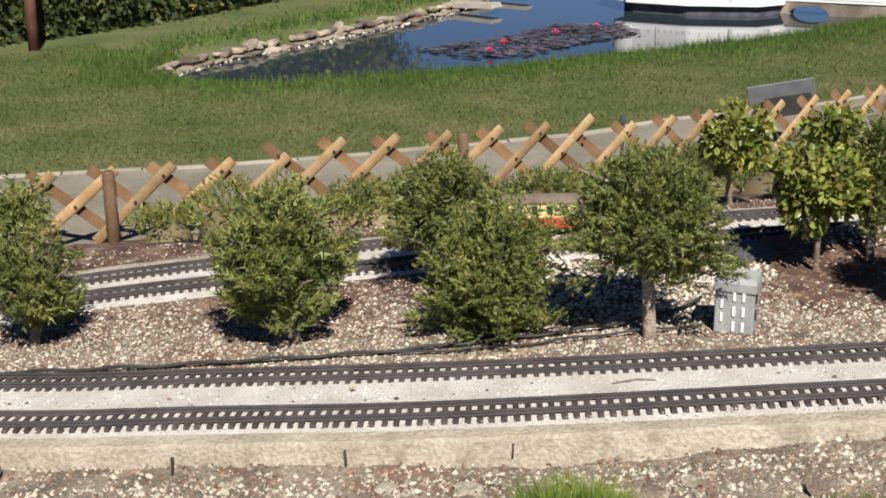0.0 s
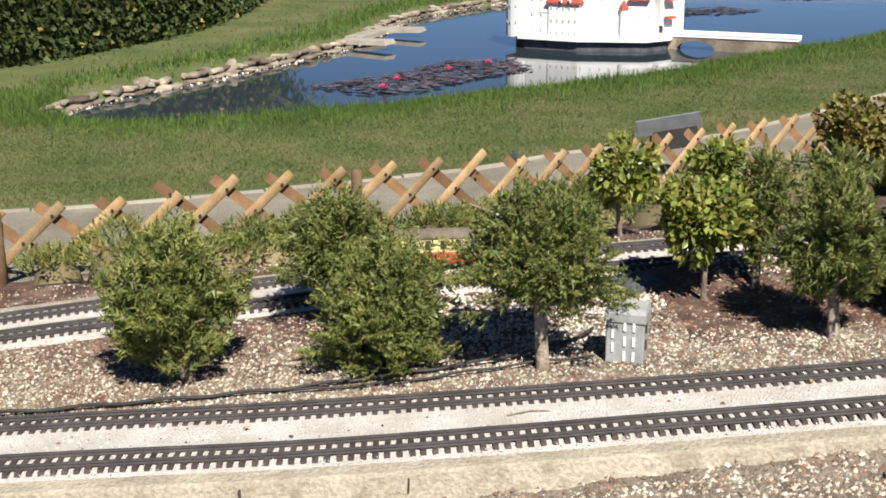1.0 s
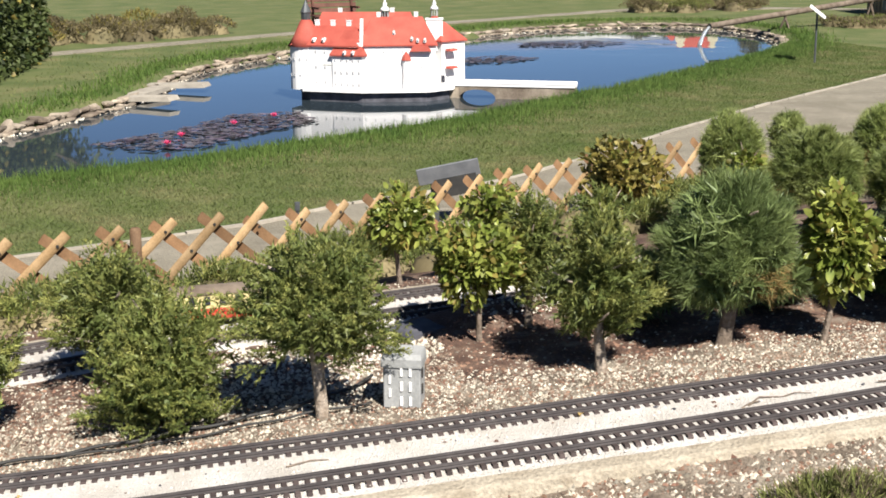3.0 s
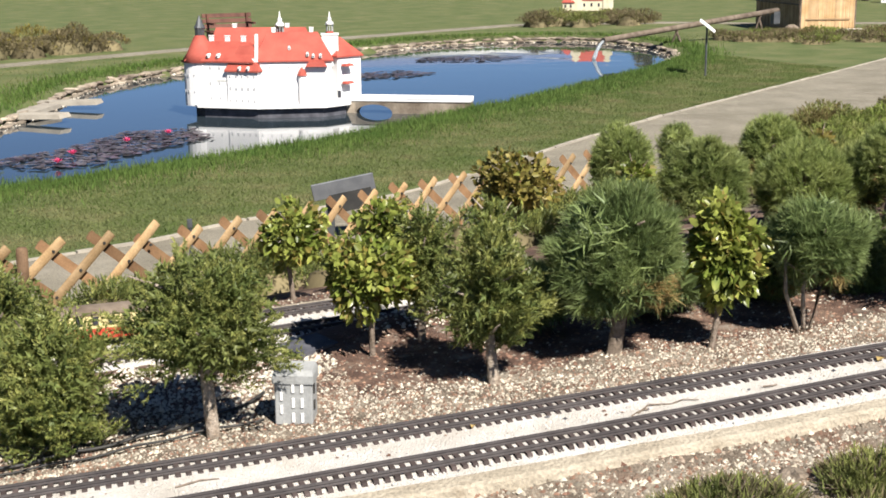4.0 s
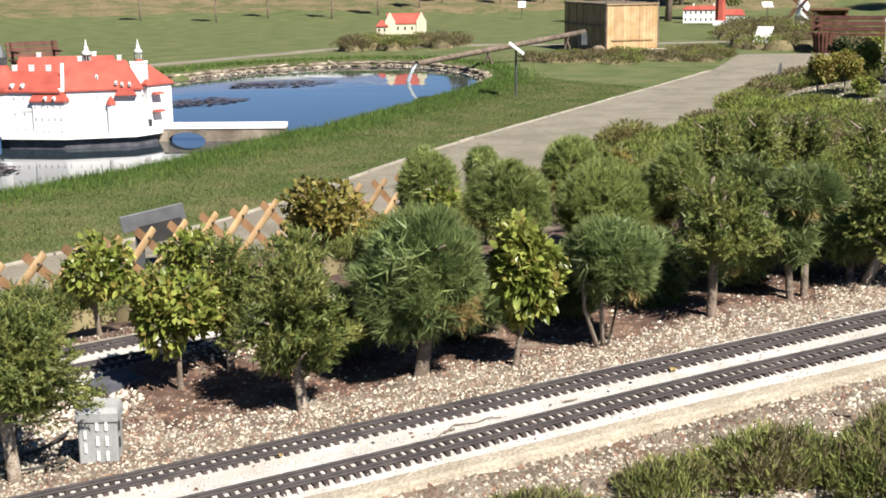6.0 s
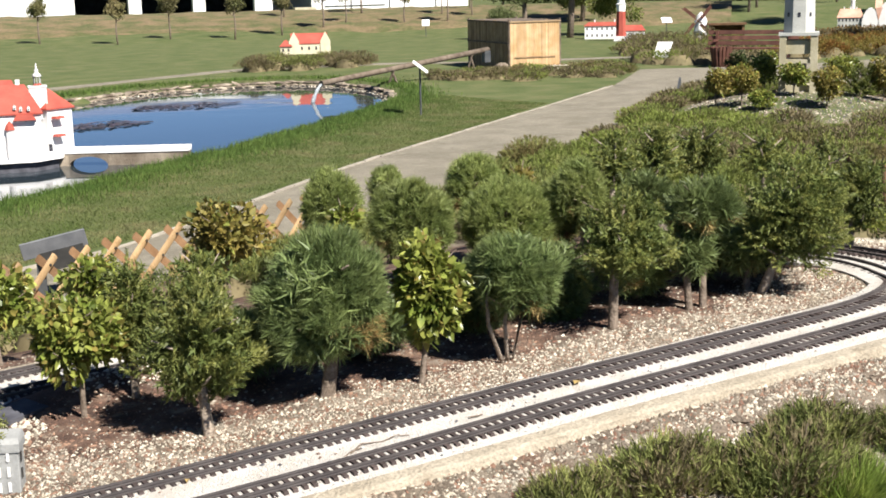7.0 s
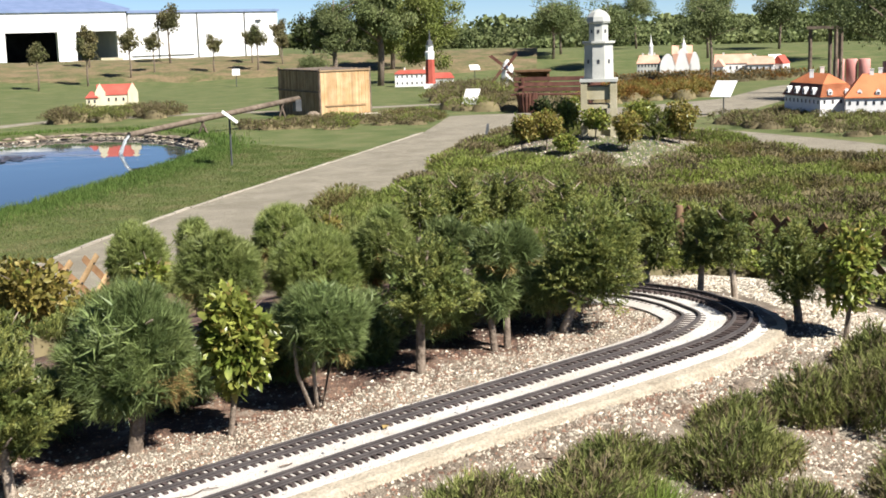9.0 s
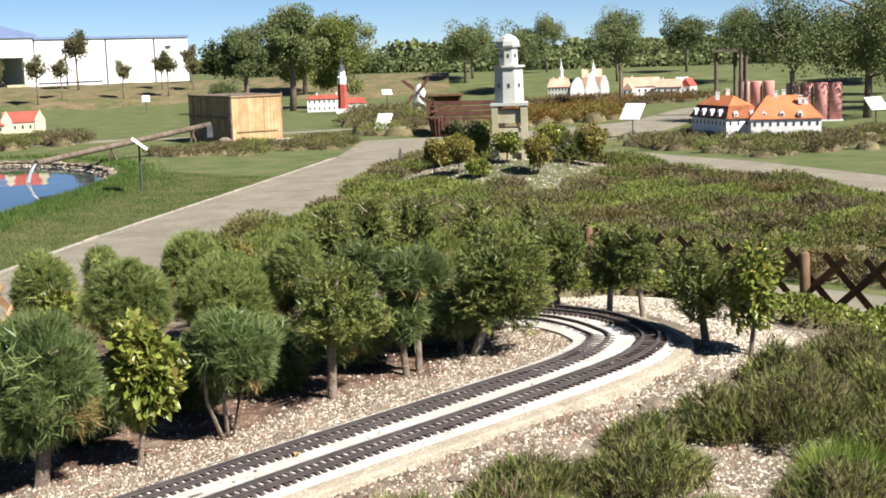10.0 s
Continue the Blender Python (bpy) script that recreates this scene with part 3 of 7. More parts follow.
def oval_leaves(base, d, size, r):
    """Broad oval leaves, folded along the rib and drooping at the tip."""
    k = len(base)
    side = unit(np.cross(d, r.normal(size=(k, 3))))
    up = unit(np.cross(side, d))
    s = size * (0.65 + 0.6 * r.random((k, 1)))
    dn = np.array([0, 0, 1.0]) * s * 0.3 * r.random((k, 1))
    w1, w2 = side * s * 0.30, side * s * 0.22
    v = np.stack([base, base + d * s * 0.3 + w1 + up * s * 0.07, base + d * s * 0.72 + w2 + up * s * 0.06 - dn * 0.4, base + d * s - dn,
                  base + d * s * 0.72 - w2 + up * s * 0.06 - dn * 0.4, base + d * s * 0.3 - w1 + up * s * 0.07], 1).reshape(-1, 3)
    i = np.arange(k)[:, None] * 6
    return v, np.concatenate([i + [0, 1, 2], i + [0, 2, 3], i + [0, 3, 4], i + [0, 4, 5]], 1).reshape(-1, 3)


def crown_points(k, c, rx, rz, seed, r, lump=0.2, inner=0.35, low=-1.0, cone=0.0, bolls=0, deep=0.3):
    """Places and outward directions in the outer part of an uneven crown; bolls: rounded masses with clefts between."""
    d = unit(r.normal(size=(k, 3)))
    d = d[d[:, 2] > low]
    k = len(d)
    rad = lumps(d, seed, lump)[:, None] * (1 - inner * r.random((k, 1)) ** 2.2)
    if bolls:
        mid = unit(np.random.default_rng(seed + 5).normal(size=(bolls, 3)))
        size = 0.75 + 0.5 * np.random.default_rng(seed + 6).random(bolls)
        gap = (np.arccos(np.clip(d @ mid.T, -1, 1)) / size).min(1)[:, None] * math.sqrt(bolls) / 2
        rad = rad * (1 - deep * np.clip(gap, 0, 1.3) ** 1.6)
        own = (np.arccos(np.clip(d @ mid.T, -1, 1)) / size).argmin(1)
        lead = unit(d * 0.55 + mid[own] * 0.45)
    p = d * rad
    if cone:
        p[:, :2] *= (1 - cone * np.clip(p[:, 2:], -0.3, 1))
    return np.array(c) + p * [rx, rx, rz], lead if bolls else d


def join(parts):
    vs, fs, ms, n = [], [], [], 0
    for v, f, m in parts:
        vs.append(v), fs.append(f + n), ms.append(np.full(len(f), m))
        n += len(v)
    return np.concatenate(vs), np.concatenate(fs), np.concatenate(ms)


KINDS = {
    "yew": ("conifer", "bushy green clipped conifer with short needles", ["spruce", "yew"], "bark"),
    "yewlong": ("conifer", "bushy green conifer with broad soft needles", ["spruce", "yew"], "bark"),
    "spruce": ("spruce_tree", "small dense spruce with dark green needles", ["spruce", "yew"], "bark_pale"),
    "juniper": ("juniper_tree", "loose feathery juniper on a pale bent trunk", ["spruce", "yew"], "bark_pale"),
    "pine": ("pine_tree", "rounded dwarf pine with long needles, browning below", ["pine", "pine_dry"], "bark"),
    "pine3": ("pine_tree", "dwarf pine with long needles on three pale stems", ["pine", "pine_dry"], "bark_pale"),
    "hedgeball": ("clipped_bush", "dark green clipped round bush", ["hedge_leaf", "hedge_leaf"], "bark"),
    "pinelow": ("pine_tree", "low dwarf pine bush with long needles", ["pine", "pine_dry"], "bark"),
    "pineglobe": ("pine_tree", "ball-shaped dwarf pine with dense long needles", ["pine_globe", "pine_dry"], "bark"),
    "leaf": ("broadleaf_tree", "young broadleaf tree with yellow-green leaves", ["leaf", "leaf_brown"], "bark"),
    "leafb": ("broadleaf_tree", "young broadleaf tree with browning green leaves", ["leaf_brown", "leaf"], "bark"),
    "leafcol": ("broadleaf_tree", "narrow young tree with large yellow-green leaves", ["leaf", "leaf_brown"], "bark"),
}
COUNT = [0]


def plant(kind, x, y, dx, dy, zc, rx, rz):
    """A small planted tree: foot at x, y, crown centred dx, dy off it at height zc with half-sizes rx, rz."""
    COUNT[0] += 1
    seed = COUNT[0]
    r = np.random.default_rng(100 + seed)
    name, label, mats, bark = KINDS[kind]
    z0 = float(land(x, y)) - 0.02
    tree = thing(name, x, y, z0, 0, label, "tree", "trees of the railway bed")
    big = 2.2 if y > 10 else 1.55 if y > 5.5 and kind != "pineglobe" else 1.0   # coarser foliage on the far trees
    c = np.array([dx, dy, zc - z0])
    area = 4 * math.pi * rx * rz
    parts, limbs = [], Geo()
    if kind in ("yew", "yewlong", "spruce", "juniper"):
        loose = kind == "juniper"
        k = int(area / ((0.026 * big) ** 2))
        p, d = crown_points(k, c, rx * 1.2, rz * 1.17, seed, r, 0.16, 0.45, -0.9, 0.42 if kind == "spruce" else 0.22, int(14 + 70 * rx), 0.55)
        rise = 0.30 if kind == "spruce" else 0.60
        top = c + np.stack([r.normal(0, rx * 0.22, 18), r.normal(0, rx * 0.22, 18), rz * (0.78 + 0.32 * r.random(18))], -1)
        p, d = np.concatenate([p, top]), np.concatenate([d, np.tile([0.0, 0.0, 1.0], (18, 1))])
        p, d = p[r.permutation(len(p))[: int(len(p) / 3.4)]], d
        d = unit((p - c) / [rx, rx, rz] * [0.85, 0.85, 0.6] + [0, 0, rise] + r.normal(size=p.shape) * 0.2)
        fan = unit(np.cross(d, np.array([0.0, 0.0, 1.0]) + r.normal(size=p.shape) * 0.5))
        spread = np.array([-2, -1, 0, 1, 2])[None, :, None] + r.normal(0, 0.25, (len(p), 5, 1))
        p = (p[:, None] + fan[:, None] * spread * 0.021 - d[:, None] * np.abs(spread) * 0.022).reshape(-1, 3)
        d = unit(d[:, None] + fan[:, None] * spread * 0.24 + r.normal(size=(len(d), 5, 3)) * 0.08).reshape(-1, 3)
        broad = kind == "yewlong"
        V, F, S = fingers(p, d, 0.105 * big ** 0.3, 16 if broad else 30, 0.030 if broad else 0.022 if loose else 0.0145, 0.0072 if broad else 0.0056 * big, r, 0.75 if broad else 0.62 if loose else 0.8)
        v2, f2 = needles(*crown_points(int(k * 0.25), c, rx * 0.6, rz * 0.62, seed, r, 0.2, 0.6), 8, 0.07, 0.03, 0.012, 0.9, r)
        V, F, S = join([(V, F, 0), (v2, f2, 0)])[:2] + (np.concatenate([S, np.zeros(len(f2), int)]),)
    elif kind.startswith("pine"):
        ball = kind == "pineglobe"
        k = int(area / ((0.022 * big) ** 2))
        if ball:   # the domes reach down to the ground
            c, rz = c - [0, 0, rz * 0.55], rz * 1.55
        p, d = crown_points(k, c, rx * 0.95, rz * 0.93, seed, r, 0.08, 0.3, -0.6 if ball else -0.93, 0, 9 if ball else int(10 + 30 * rx), 0.10 if ball else 0.34)
        d = unit(d * 0.75 + [0, 0, 0.42] + r.normal(size=d.shape) * 0.22)
        per = 24
        v, f = needles(p - d * 0.03, d, per, 0.035, 0.054 if not ball else 0.046, 0.0040 * big, 0.5, r)
        dry = (p[:, 2] < c[2] - rz * 0.28) & (lumps(unit(p - c), seed + 0.5, 1.0, 1.6) > (0.98 if kind == "pine" else 1.25))
        if kind == "pine" and rx > 0.28:
            dry = (p[:, 2] < c[2] - rz * 0.2) & ((p - c) @ np.array([0.6, -0.8, -0.3]) > rx * 0.5) & (r.random(len(p)) < 0.75)
        parts.append((v, f, 0))
        v2, f2 = needles(*crown_points(int(k * 0.3), c, rx * 0.6, rz * 0.6, seed, r, 0.2, 0.6), 10, 0.05, 0.06, 0.010, 0.9, r)
        parts.append((v2, f2, 0))
        V, F, S = join(parts)
        S[: len(v) // 3] = np.repeat(dry.astype(int), per)
    else:
        size = 0.050 if kind == "leafcol" else 0.038
        size *= big ** 0.25
        k = int(area / (((0.0130 if kind == "leafcol" else 0.0150) * big ** 0.5) ** 2))
        p, d = crown_points(k, c, rx * 0.95, rz * 0.95, seed, r, 0.18, 0.5 if kind == "leafcol" else 0.7, -0.97, 0, 12, 0.28)
        d = unit(d * 0.6 + [0, 0, 0.08] + r.normal(size=d.shape) * 0.55)
        V, F = oval_leaves(p, d, size, r)
        S = np.repeat((r.random(len(p)) < 0.12).astype(int), 4)
    # trunk and limbs
    tr = (0.031 if rx > 0.28 else 0.019) if kind.startswith("pine") else min(0.025, 0.013 + rx * 0.042) if not kind.startswith("leaf") else 0.013
    if kind == "pine3":
        for s in (-1, 0, 1):
            stem = limbs if s == 0 else Geo()
            stem.tube([(0.01 * s, 0, -0.03), (0.085 * s - 0.015, 0.01 * s, c[2] * 0.5), (c[0] + 0.14 * s, c[1], c[2])], [tr * 0.55, tr * 0.45, tr * 0.25], 7)
            if s:
                part("stem", stem, bark, tree, smooth=True)
    else:
        bend = r.normal(0, 0.02, 2)
        limbs.tube([(0, 0, -0.04), (bend[0] * 0.5, bend[1] * 0.5, 0.03), (c[0] * 0.5 + bend[0], c[1] * 0.5 + bend[1], c[2] * 0.55), (c[0], c[1], c[2] + rz * 0.6)],
                   [tr * 1.25, tr, tr * 0.85, tr * 0.2], 9)
    part("trunk", limbs, bark, tree, smooth=True)
    for k in range(5):
        a = k * 2.4 + seed
        h = c[2] + rz * (-0.75 + 1.3 * k / 5)
        l = rx * 0.75
        branch = Geo().tube([(c[0] * 0.8, c[1] * 0.8, h), (c[0] + l * 0.5 * math.cos(a), c[1] + l * 0.5 * math.sin(a), h + 0.03), (c[0] + l * math.cos(a), c[1] + l * math.sin(a), h + 0.08)],
                   [tr * 0.4, tr * 0.28, tr * 0.1], 5)
        part("branch", branch, bark, tree, smooth=True)
    part("crown", tri_mesh("crown", V, F, mats, S), mats[0], tree)
    return tree


plant("spruce", -1.57, 4.94, 0.00, 0.00, 0.68, 0.14, 0.12)
plant("yewlong", -1.47, 4.68, 0.03, 0.00, 0.50, 0.20, 0.20)
plant("yewlong", -0.46, 4.62, -0.06, 0.00, 0.62, 0.28, 0.27)
plant("spruce", 0.05, 5.12, 0.00, 0.00, 0.66, 0.27, 0.23)
plant("yew", 0.25, 4.57, -0.01, 0.00, 0.60, 0.30, 0.27)
plant("spruce", 0.79, 4.46, -0.02, 0.00, 0.80, 0.33, 0.27)
plant("leaf", 1.36, 6.15, 0.00, 0.00, 0.70, 0.19, 0.20)
plant("leaf", 1.49, 5.10, -0.02, 0.00, 0.74, 0.24, 0.19)
plant("leaf", 1.75, 5.95, 0.00, 0.00, 0.79, 0.15, 0.11)
plant("yew", 1.73, 5.18, 0.00, 0.00, 0.80, 0.13, 0.23)
plant("juniper", 1.85, 4.57, -0.03, 0.01, 0.80, 0.23, 0.24)
plant("juniper", 2.02, 5.10, 0.00, 0.00, 0.92, 0.12, 0.11)
plant("leafb", 2.50, 6.26, 0.00, 0.00, 0.85, 0.25, 0.20)
plant("pine", 2.36, 4.67, 0.02, -0.01, 0.87, 0.30, 0.31)
plant("leafcol", 2.74, 4.56, 0.05, -0.02, 0.89, 0.14, 0.24)
plant("pine3", 3.19, 4.62, 0.03, -0.01, 0.87, 0.22, 0.19)
plant("pinelow", 3.71, 5.02, 0.00, 0.00, 0.57, 0.13, 0.15)
plant("yew", 3.77, 4.66, 0.03, -0.02, 0.98, 0.25, 0.22)
plant("pine", 4.31, 4.73, -0.01, 0.01, 1.04, 0.19, 0.14)
plant("pinelow", 4.63, 4.80, 0.00, 0.00, 0.79, 0.11, 0.13)
plant("pinelow", 4.24, 4.72, 0.00, 0.00, 0.84, 0.10, 0.10)
plant("spruce", 4.65, 4.71, 0.12, -0.10, 1.00, 0.27, 0.32)
plant("spruce", 5.73, 5.21, 0.02, -0.02, 0.92, 0.14, 0.24)
plant("spruce", 5.73, 4.82, -0.00, 0.00, 0.92, 0.13, 0.20)
plant("spruce", 5.78, 4.61, -0.03, 0.02, 0.97, 0.13, 0.22)
plant("yew", 5.60, 4.02, -0.02, 0.02, 0.92, 0.20, 0.21)
plant("leaf", 5.55, 3.72, 0.01, -0.01, 0.95, 0.16, 0.25)
plant("pineglobe", 3.25, 6.66, 0.00, 0.00, 0.94, 0.19, 0.17)
plant("pineglobe", 3.87, 7.25, 0.00, 0.00, 0.90, 0.11, 0.10)
plant("pineglobe", 3.48, 6.13, 0.00, 0.00, 0.94, 0.23, 0.17)
plant("pineglobe", 4.16, 6.66, 0.00, 0.00, 0.99, 0.18, 0.15)
plant("pineglobe", 4.13, 6.23, 0.00, 0.00, 0.86, 0.30, 0.18)
plant("pineglobe", 4.52, 6.35, 0.00, 0.00, 0.84, 0.17, 0.15)
plant("pineglobe", 4.81, 6.50, 0.00, 0.00, 0.90, 0.16, 0.13)
plant("leafb", 4.51, 6.73, 0.00, 0.00, 0.94, 0.09, 0.05)
plant("leaf", 3.13, 6.20, 0.00, 0.00, 0.89, 0.09, 0.08)
plant("spruce", 4.70, 6.00, 0.00, 0.00, 1.10, 0.17, 0.16)
plant("spruce", 5.09, 6.15, 0.00, 0.00, 1.10, 0.20, 0.17)
plant("spruce", 5.55, 6.30, 0.00, 0.00, 1.07, 0.21, 0.17)
plant("spruce", 6.19, 5.90, 0.00, 0.00, 0.87, 0.16, 0.31)
plant("pine", 4.62, 5.60, 0.00, 0.00, 0.96, 0.15, 0.13)
plant("pineglobe", 4.46, 6.00, 0.00, 0.00, 1.00, 0.16, 0.13)
plant("spruce", 5.95, 6.20, 0.00, 0.00, 1.02, 0.18, 0.15)
# low pines, added also to keep the space under the trees dark
plant("pinelow", 2.75, 5.1, 0, 0, 0.62, 0.22, 0.14)
plant("pinelow", 3.3, 5.12, 0, 0, 0.66, 0.24, 0.16)
plant("pinelow", 3.75, 5.16, 0, 0, 0.7, 0.24, 0.16)
plant("pinelow", 4.15, 5.05, 0, 0, 0.74, 0.24, 0.17)
plant("pinelow", 4.6, 5.08, 0, 0, 0.78, 0.24, 0.18)
plant("pinelow", 5.0, 4.98, 0, 0, 0.84, 0.2, 0.2)
plant("pinelow", 2.2, 5.12, 0, 0, 0.6, 0.2, 0.14)

# ---- model buildings ----
def at_parent(ob, m):
    ob.matrix_local = m
    return ob


def roof_geo(w, d, z, h, hip=0.5, over=0.03, flat=0.0):
    """A pitched roof over w x d along x; hip: how far the ridge is drawn in at each end, in roof depths."""
    W, D = w / 2 + over, d / 2 + over
    r = max(W - D * hip * 2 * 0.5, 0.001) if hip else W
    g = Geo()
    g.add([(-W, -D, z), (W, -D, z), (W, D, z), (-W, D, z), (-W, -D, z - 0.02), (W, -D, z - 0.02), (W, D, z - 0.02), (-W, D, z - 0.02), (-r, 0, z + h), (r, 0, z + h)],
          [(0, 1, 9, 8), (2, 3, 8, 9), (1, 2, 9), (3, 0, 8), (4, 5, 1, 0), (5, 6, 2, 1), (6, 7, 3, 2), (7, 4, 0, 3), (7, 6, 5, 4)])
    return g


PANES = {}


def pane(parent, m, w, h, mat="glass_dark", depth=0.012, name="window"):
    """A dark pane in a slightly proud frame, in the x-z plane at m."""
    key = (round(w, 3), round(h, 3), mat)
    if key not in PANES:
        g = Geo().box(0, 0, -h / 2, w, depth, h)
        PANES[key] = g.mesh(name)
        PANES[key].materials.append(M[mat])
    ob = new(name, PANES[key])
    ob.parent = parent
    ob.matrix_local = m
    return ob


def house(parent, x, y, turn, w, d, h, rh, wall="white", roof="roof_red", hip=0.5, cols=6, rows=2, win=(0.035, 0.06), side_cols=2, z=0.0, pane_mat="glass_dark", chimneys=2):
    """A wing: walls, roof, windows on its front and both ends, chimneys."""
    m = pose(x, y, z, 0, 0, turn)
    g = Geo().box(0, 0, 0, w, d, h)
    if not hip:
        g.add([(-w / 2, -d / 2, h), (-w / 2, d / 2, h), (-w / 2, 0, h + rh * 0.97), (w / 2, -d / 2, h), (w / 2, d / 2, h), (w / 2, 0, h + rh * 0.97)],
              [(0, 2, 1), (3, 4, 5), (0, 3, 5, 2), (1, 2, 5, 4)])
    at_parent(part("wall", g, wall, parent), m)
    rf = at_parent(part("roof", roof_geo(w, d, h, rh, hip, 0.03 if hip else 0.015), roof, parent), m)
    for r in range(rows):
        zz = h * (r + 0.55) / rows
        for c in range(cols):
            pane(parent, m @ pose(-w / 2 + w * (c + 0.5) / cols, -d / 2 - 0.003, zz), *win, pane_mat)
        for c in range(side_cols):
            for s in (-1, 1):
                pane(parent, m @ pose(s * (w / 2 + 0.003), -d / 2 + d * (c + 0.5) / side_cols, zz, 0, 0, 90), *win, pane_mat)
    for c in range(chimneys):
        ch = Geo().box(0, 0, 0, 0.055, 0.045, 0.10).box(0, 0, 0.10, 0.065, 0.055, 0.012)
        at_parent(part("chimney", ch, "white", parent), m @ pose((-0.25 + 0.5 * c / max(chimneys - 1, 1)) * w, 0.02, h + rh * 0.86))
    return rf


def dormer(parent, m, w=0.07, h=0.08, wall="white", roof="roof_red"):
    d = Geo().box(0, 0, 0, w, 0.14, h).add([(-w / 2, -0.07, h), (w / 2, -0.07, h), (0, -0.07, h + w * 0.45), (-w / 2, 0.09, h), (w / 2, 0.09, h), (0, 0.09, h + w * 0.45)],
                                             [(0, 1, 2), (0, 2, 5, 3), (1, 4, 5, 2), (3, 5, 4)])
    ob = at_parent(part("dormer", d, wall, parent), m)
    pane(ob, pose(0, -0.072, h * 0.5), w * 0.5, h * 0.5)
    return ob


# the castle in the pond
castle = thing("model_castle", 2.98, 17.72, -0.06, -10.3, "white model castle with red roofs and spires standing in the pond", "model castle")
plinth = Geo().prism([(-1.1, 0.1), (-0.95, -0.22), (-0.2, -0.52), (0.7, -0.5), (1.02, -0.2), (1.1, 0.4), (0.6, 0.8), (-0.8, 0.8)], -0.5, 0.07)
part("plinth", plinth, "slate", castle, "dark plinth")
skirt = Geo().prism([(-1.2, 0.1), (-1.05, -0.27), (-0.22, -0.6), (0.74, -0.57), (1.08, -0.25), (1.2, 0.45), (0.65, 0.86), (-0.85, 0.86)], 0.07, 0.105)
part("skirt", skirt, "white", castle)
house(castle, -0.15, 0.2, -6, 1.5, 0.5, 0.62, 0.42, cols=2, rows=1, win=(0.02, 0.04), hip=0.5, z=0.08, chimneys=2, pane_mat="pane_pale")
house(castle, -0.62, -0.06, -24, 1.0, 0.5, 0.62, 0.25, cols=7, rows=3, win=(0.018, 0.036), hip=0.6, z=0.08, chimneys=3, pane_mat="pane_pale")
house(castle, 0.3, -0.14, 1, 1.05, 0.62, 0.63, 0.36, cols=8, rows=3, win=(0.018, 0.036), hip=0.6, z=0.08, chimneys=2, pane_mat="pane_pale")
house(castle, 0.93, 0.1, 38, 0.42, 0.5, 0.66, 0.24, cols=3, rows=3, win=(0.02, 0.036), hip=0.7, z=0.08, chimneys=0, pane_mat="pane_pale")
house(castle, -0.34, -0.31, -24, 0.46, 0.32, 0.50, 0.32, cols=5, rows=3, win=(0.018, 0.036), hip=0.8, z=0.08, chimneys=0, pane_mat="pane_pale")
part("round_tower", Geo().lathe(-1.0, 0.05, [(0.24, 0.08), (0.24, 0.68)], 22), "white", castle, smooth=False)
cone = part("tower_roof", Geo().lathe(-1.0, 0.05, [(0.275, 0.67), (0.185, 0.80), (0.09, 1.0), (0.065, 1.03)], 22), "roof_red", castle, smooth=True)
part("lantern", Geo().lathe(-1.0, 0.05, [(0.065, 1.02), (0.07, 1.12), (0.08, 1.13), (0.05, 1.19), (0.005, 1.3)], 10), "tin", castle)
for k in range(7):
    a = radians(180 + 22 + k * 24)
    for zz in (0.28, 0.5):
        pane(castle, pose(-1.0 + 0.241 * math.cos(a), 0.05 + 0.241 * math.sin(a), zz, 0, 0, math.degrees(a) + 90), 0.018, 0.036, "pane_pale")
part("square_tower", Geo().box(0.82, -0.05, 0.6, 0.23, 0.23, 0.42).box(0.82, -0.05, 1.02, 0.25, 0.25, 0.02), "white", castle)
for nm, (sx, sy, z0, s) in {"spire": (0.82, -0.05, 1.04, 1.0), "roof_spire": (0.12, 0.1, 1.0, 1.15)}.items():
    part(nm, Geo().lathe(sx, sy, [(0.085 * s, z0 - 0.06), (0.05 * s, z0 + 0.02), (0.05 * s, z0 + 0.03)], 10), "roof_red", castle)
    for k in range(8):
        a = k * 0.7854
        part("post", Geo().box(sx + 0.045 * s * math.cos(a), sy + 0.045 * s * math.sin(a), z0 + 0.03, 0.012, 0.012, 0.09 * s), "grey", castle)
    part("spire_cap", Geo().lathe(sx, sy, [(0.065 * s, z0 + 0.12 * s), (0.05 * s, z0 + 0.15 * s), (0.022 * s, z0 + 0.18 * s), (0.03 * s, z0 + 0.2 * s), (0.012 * s, z0 + 0.23 * s), (0.003, z0 + 0.3 * s)], 10), "white", castle, smooth=True)
for (dx, dy, dz, tn) in ((-0.86, -0.17, 0.74, -24), (-0.72, -0.23, 0.74, -24), (-0.42, -0.43, 0.58, -24), (-0.3, -0.48, 0.58, -24), (0.58, -0.42, 0.74, 1), (0.68, -0.42, 0.74, 1), (0.5, -0.40, 0.76, 1), (0.25, -0.3, 0.84, 1)):
    dormer(castle, pose(dx, dy, dz, 0, 0, tn), 0.034, 0.042)
# parapet climbing the roof beside the main block, and the lean-to under the dormers
gable = Geo().add([(-0.02, -0.03, 0), (0.02, -0.03, 0), (0.02, 0.26, 0), (-0.02, 0.26, 0), (-0.02, -0.03, 0.06), (0.02, -0.03, 0.06), (0.02, 0.26, 0.36), (-0.02, 0.26, 0.36)],
                  [(3, 2, 1, 0), (4, 5, 6, 7), (0, 1, 5, 4), (1, 2, 6, 5), (2, 3, 7, 6), (3, 0, 4, 7)])
at_parent(part("gable", gable, "white", castle), pose(-0.20, -0.47, 0.69, 0, 0, 0))
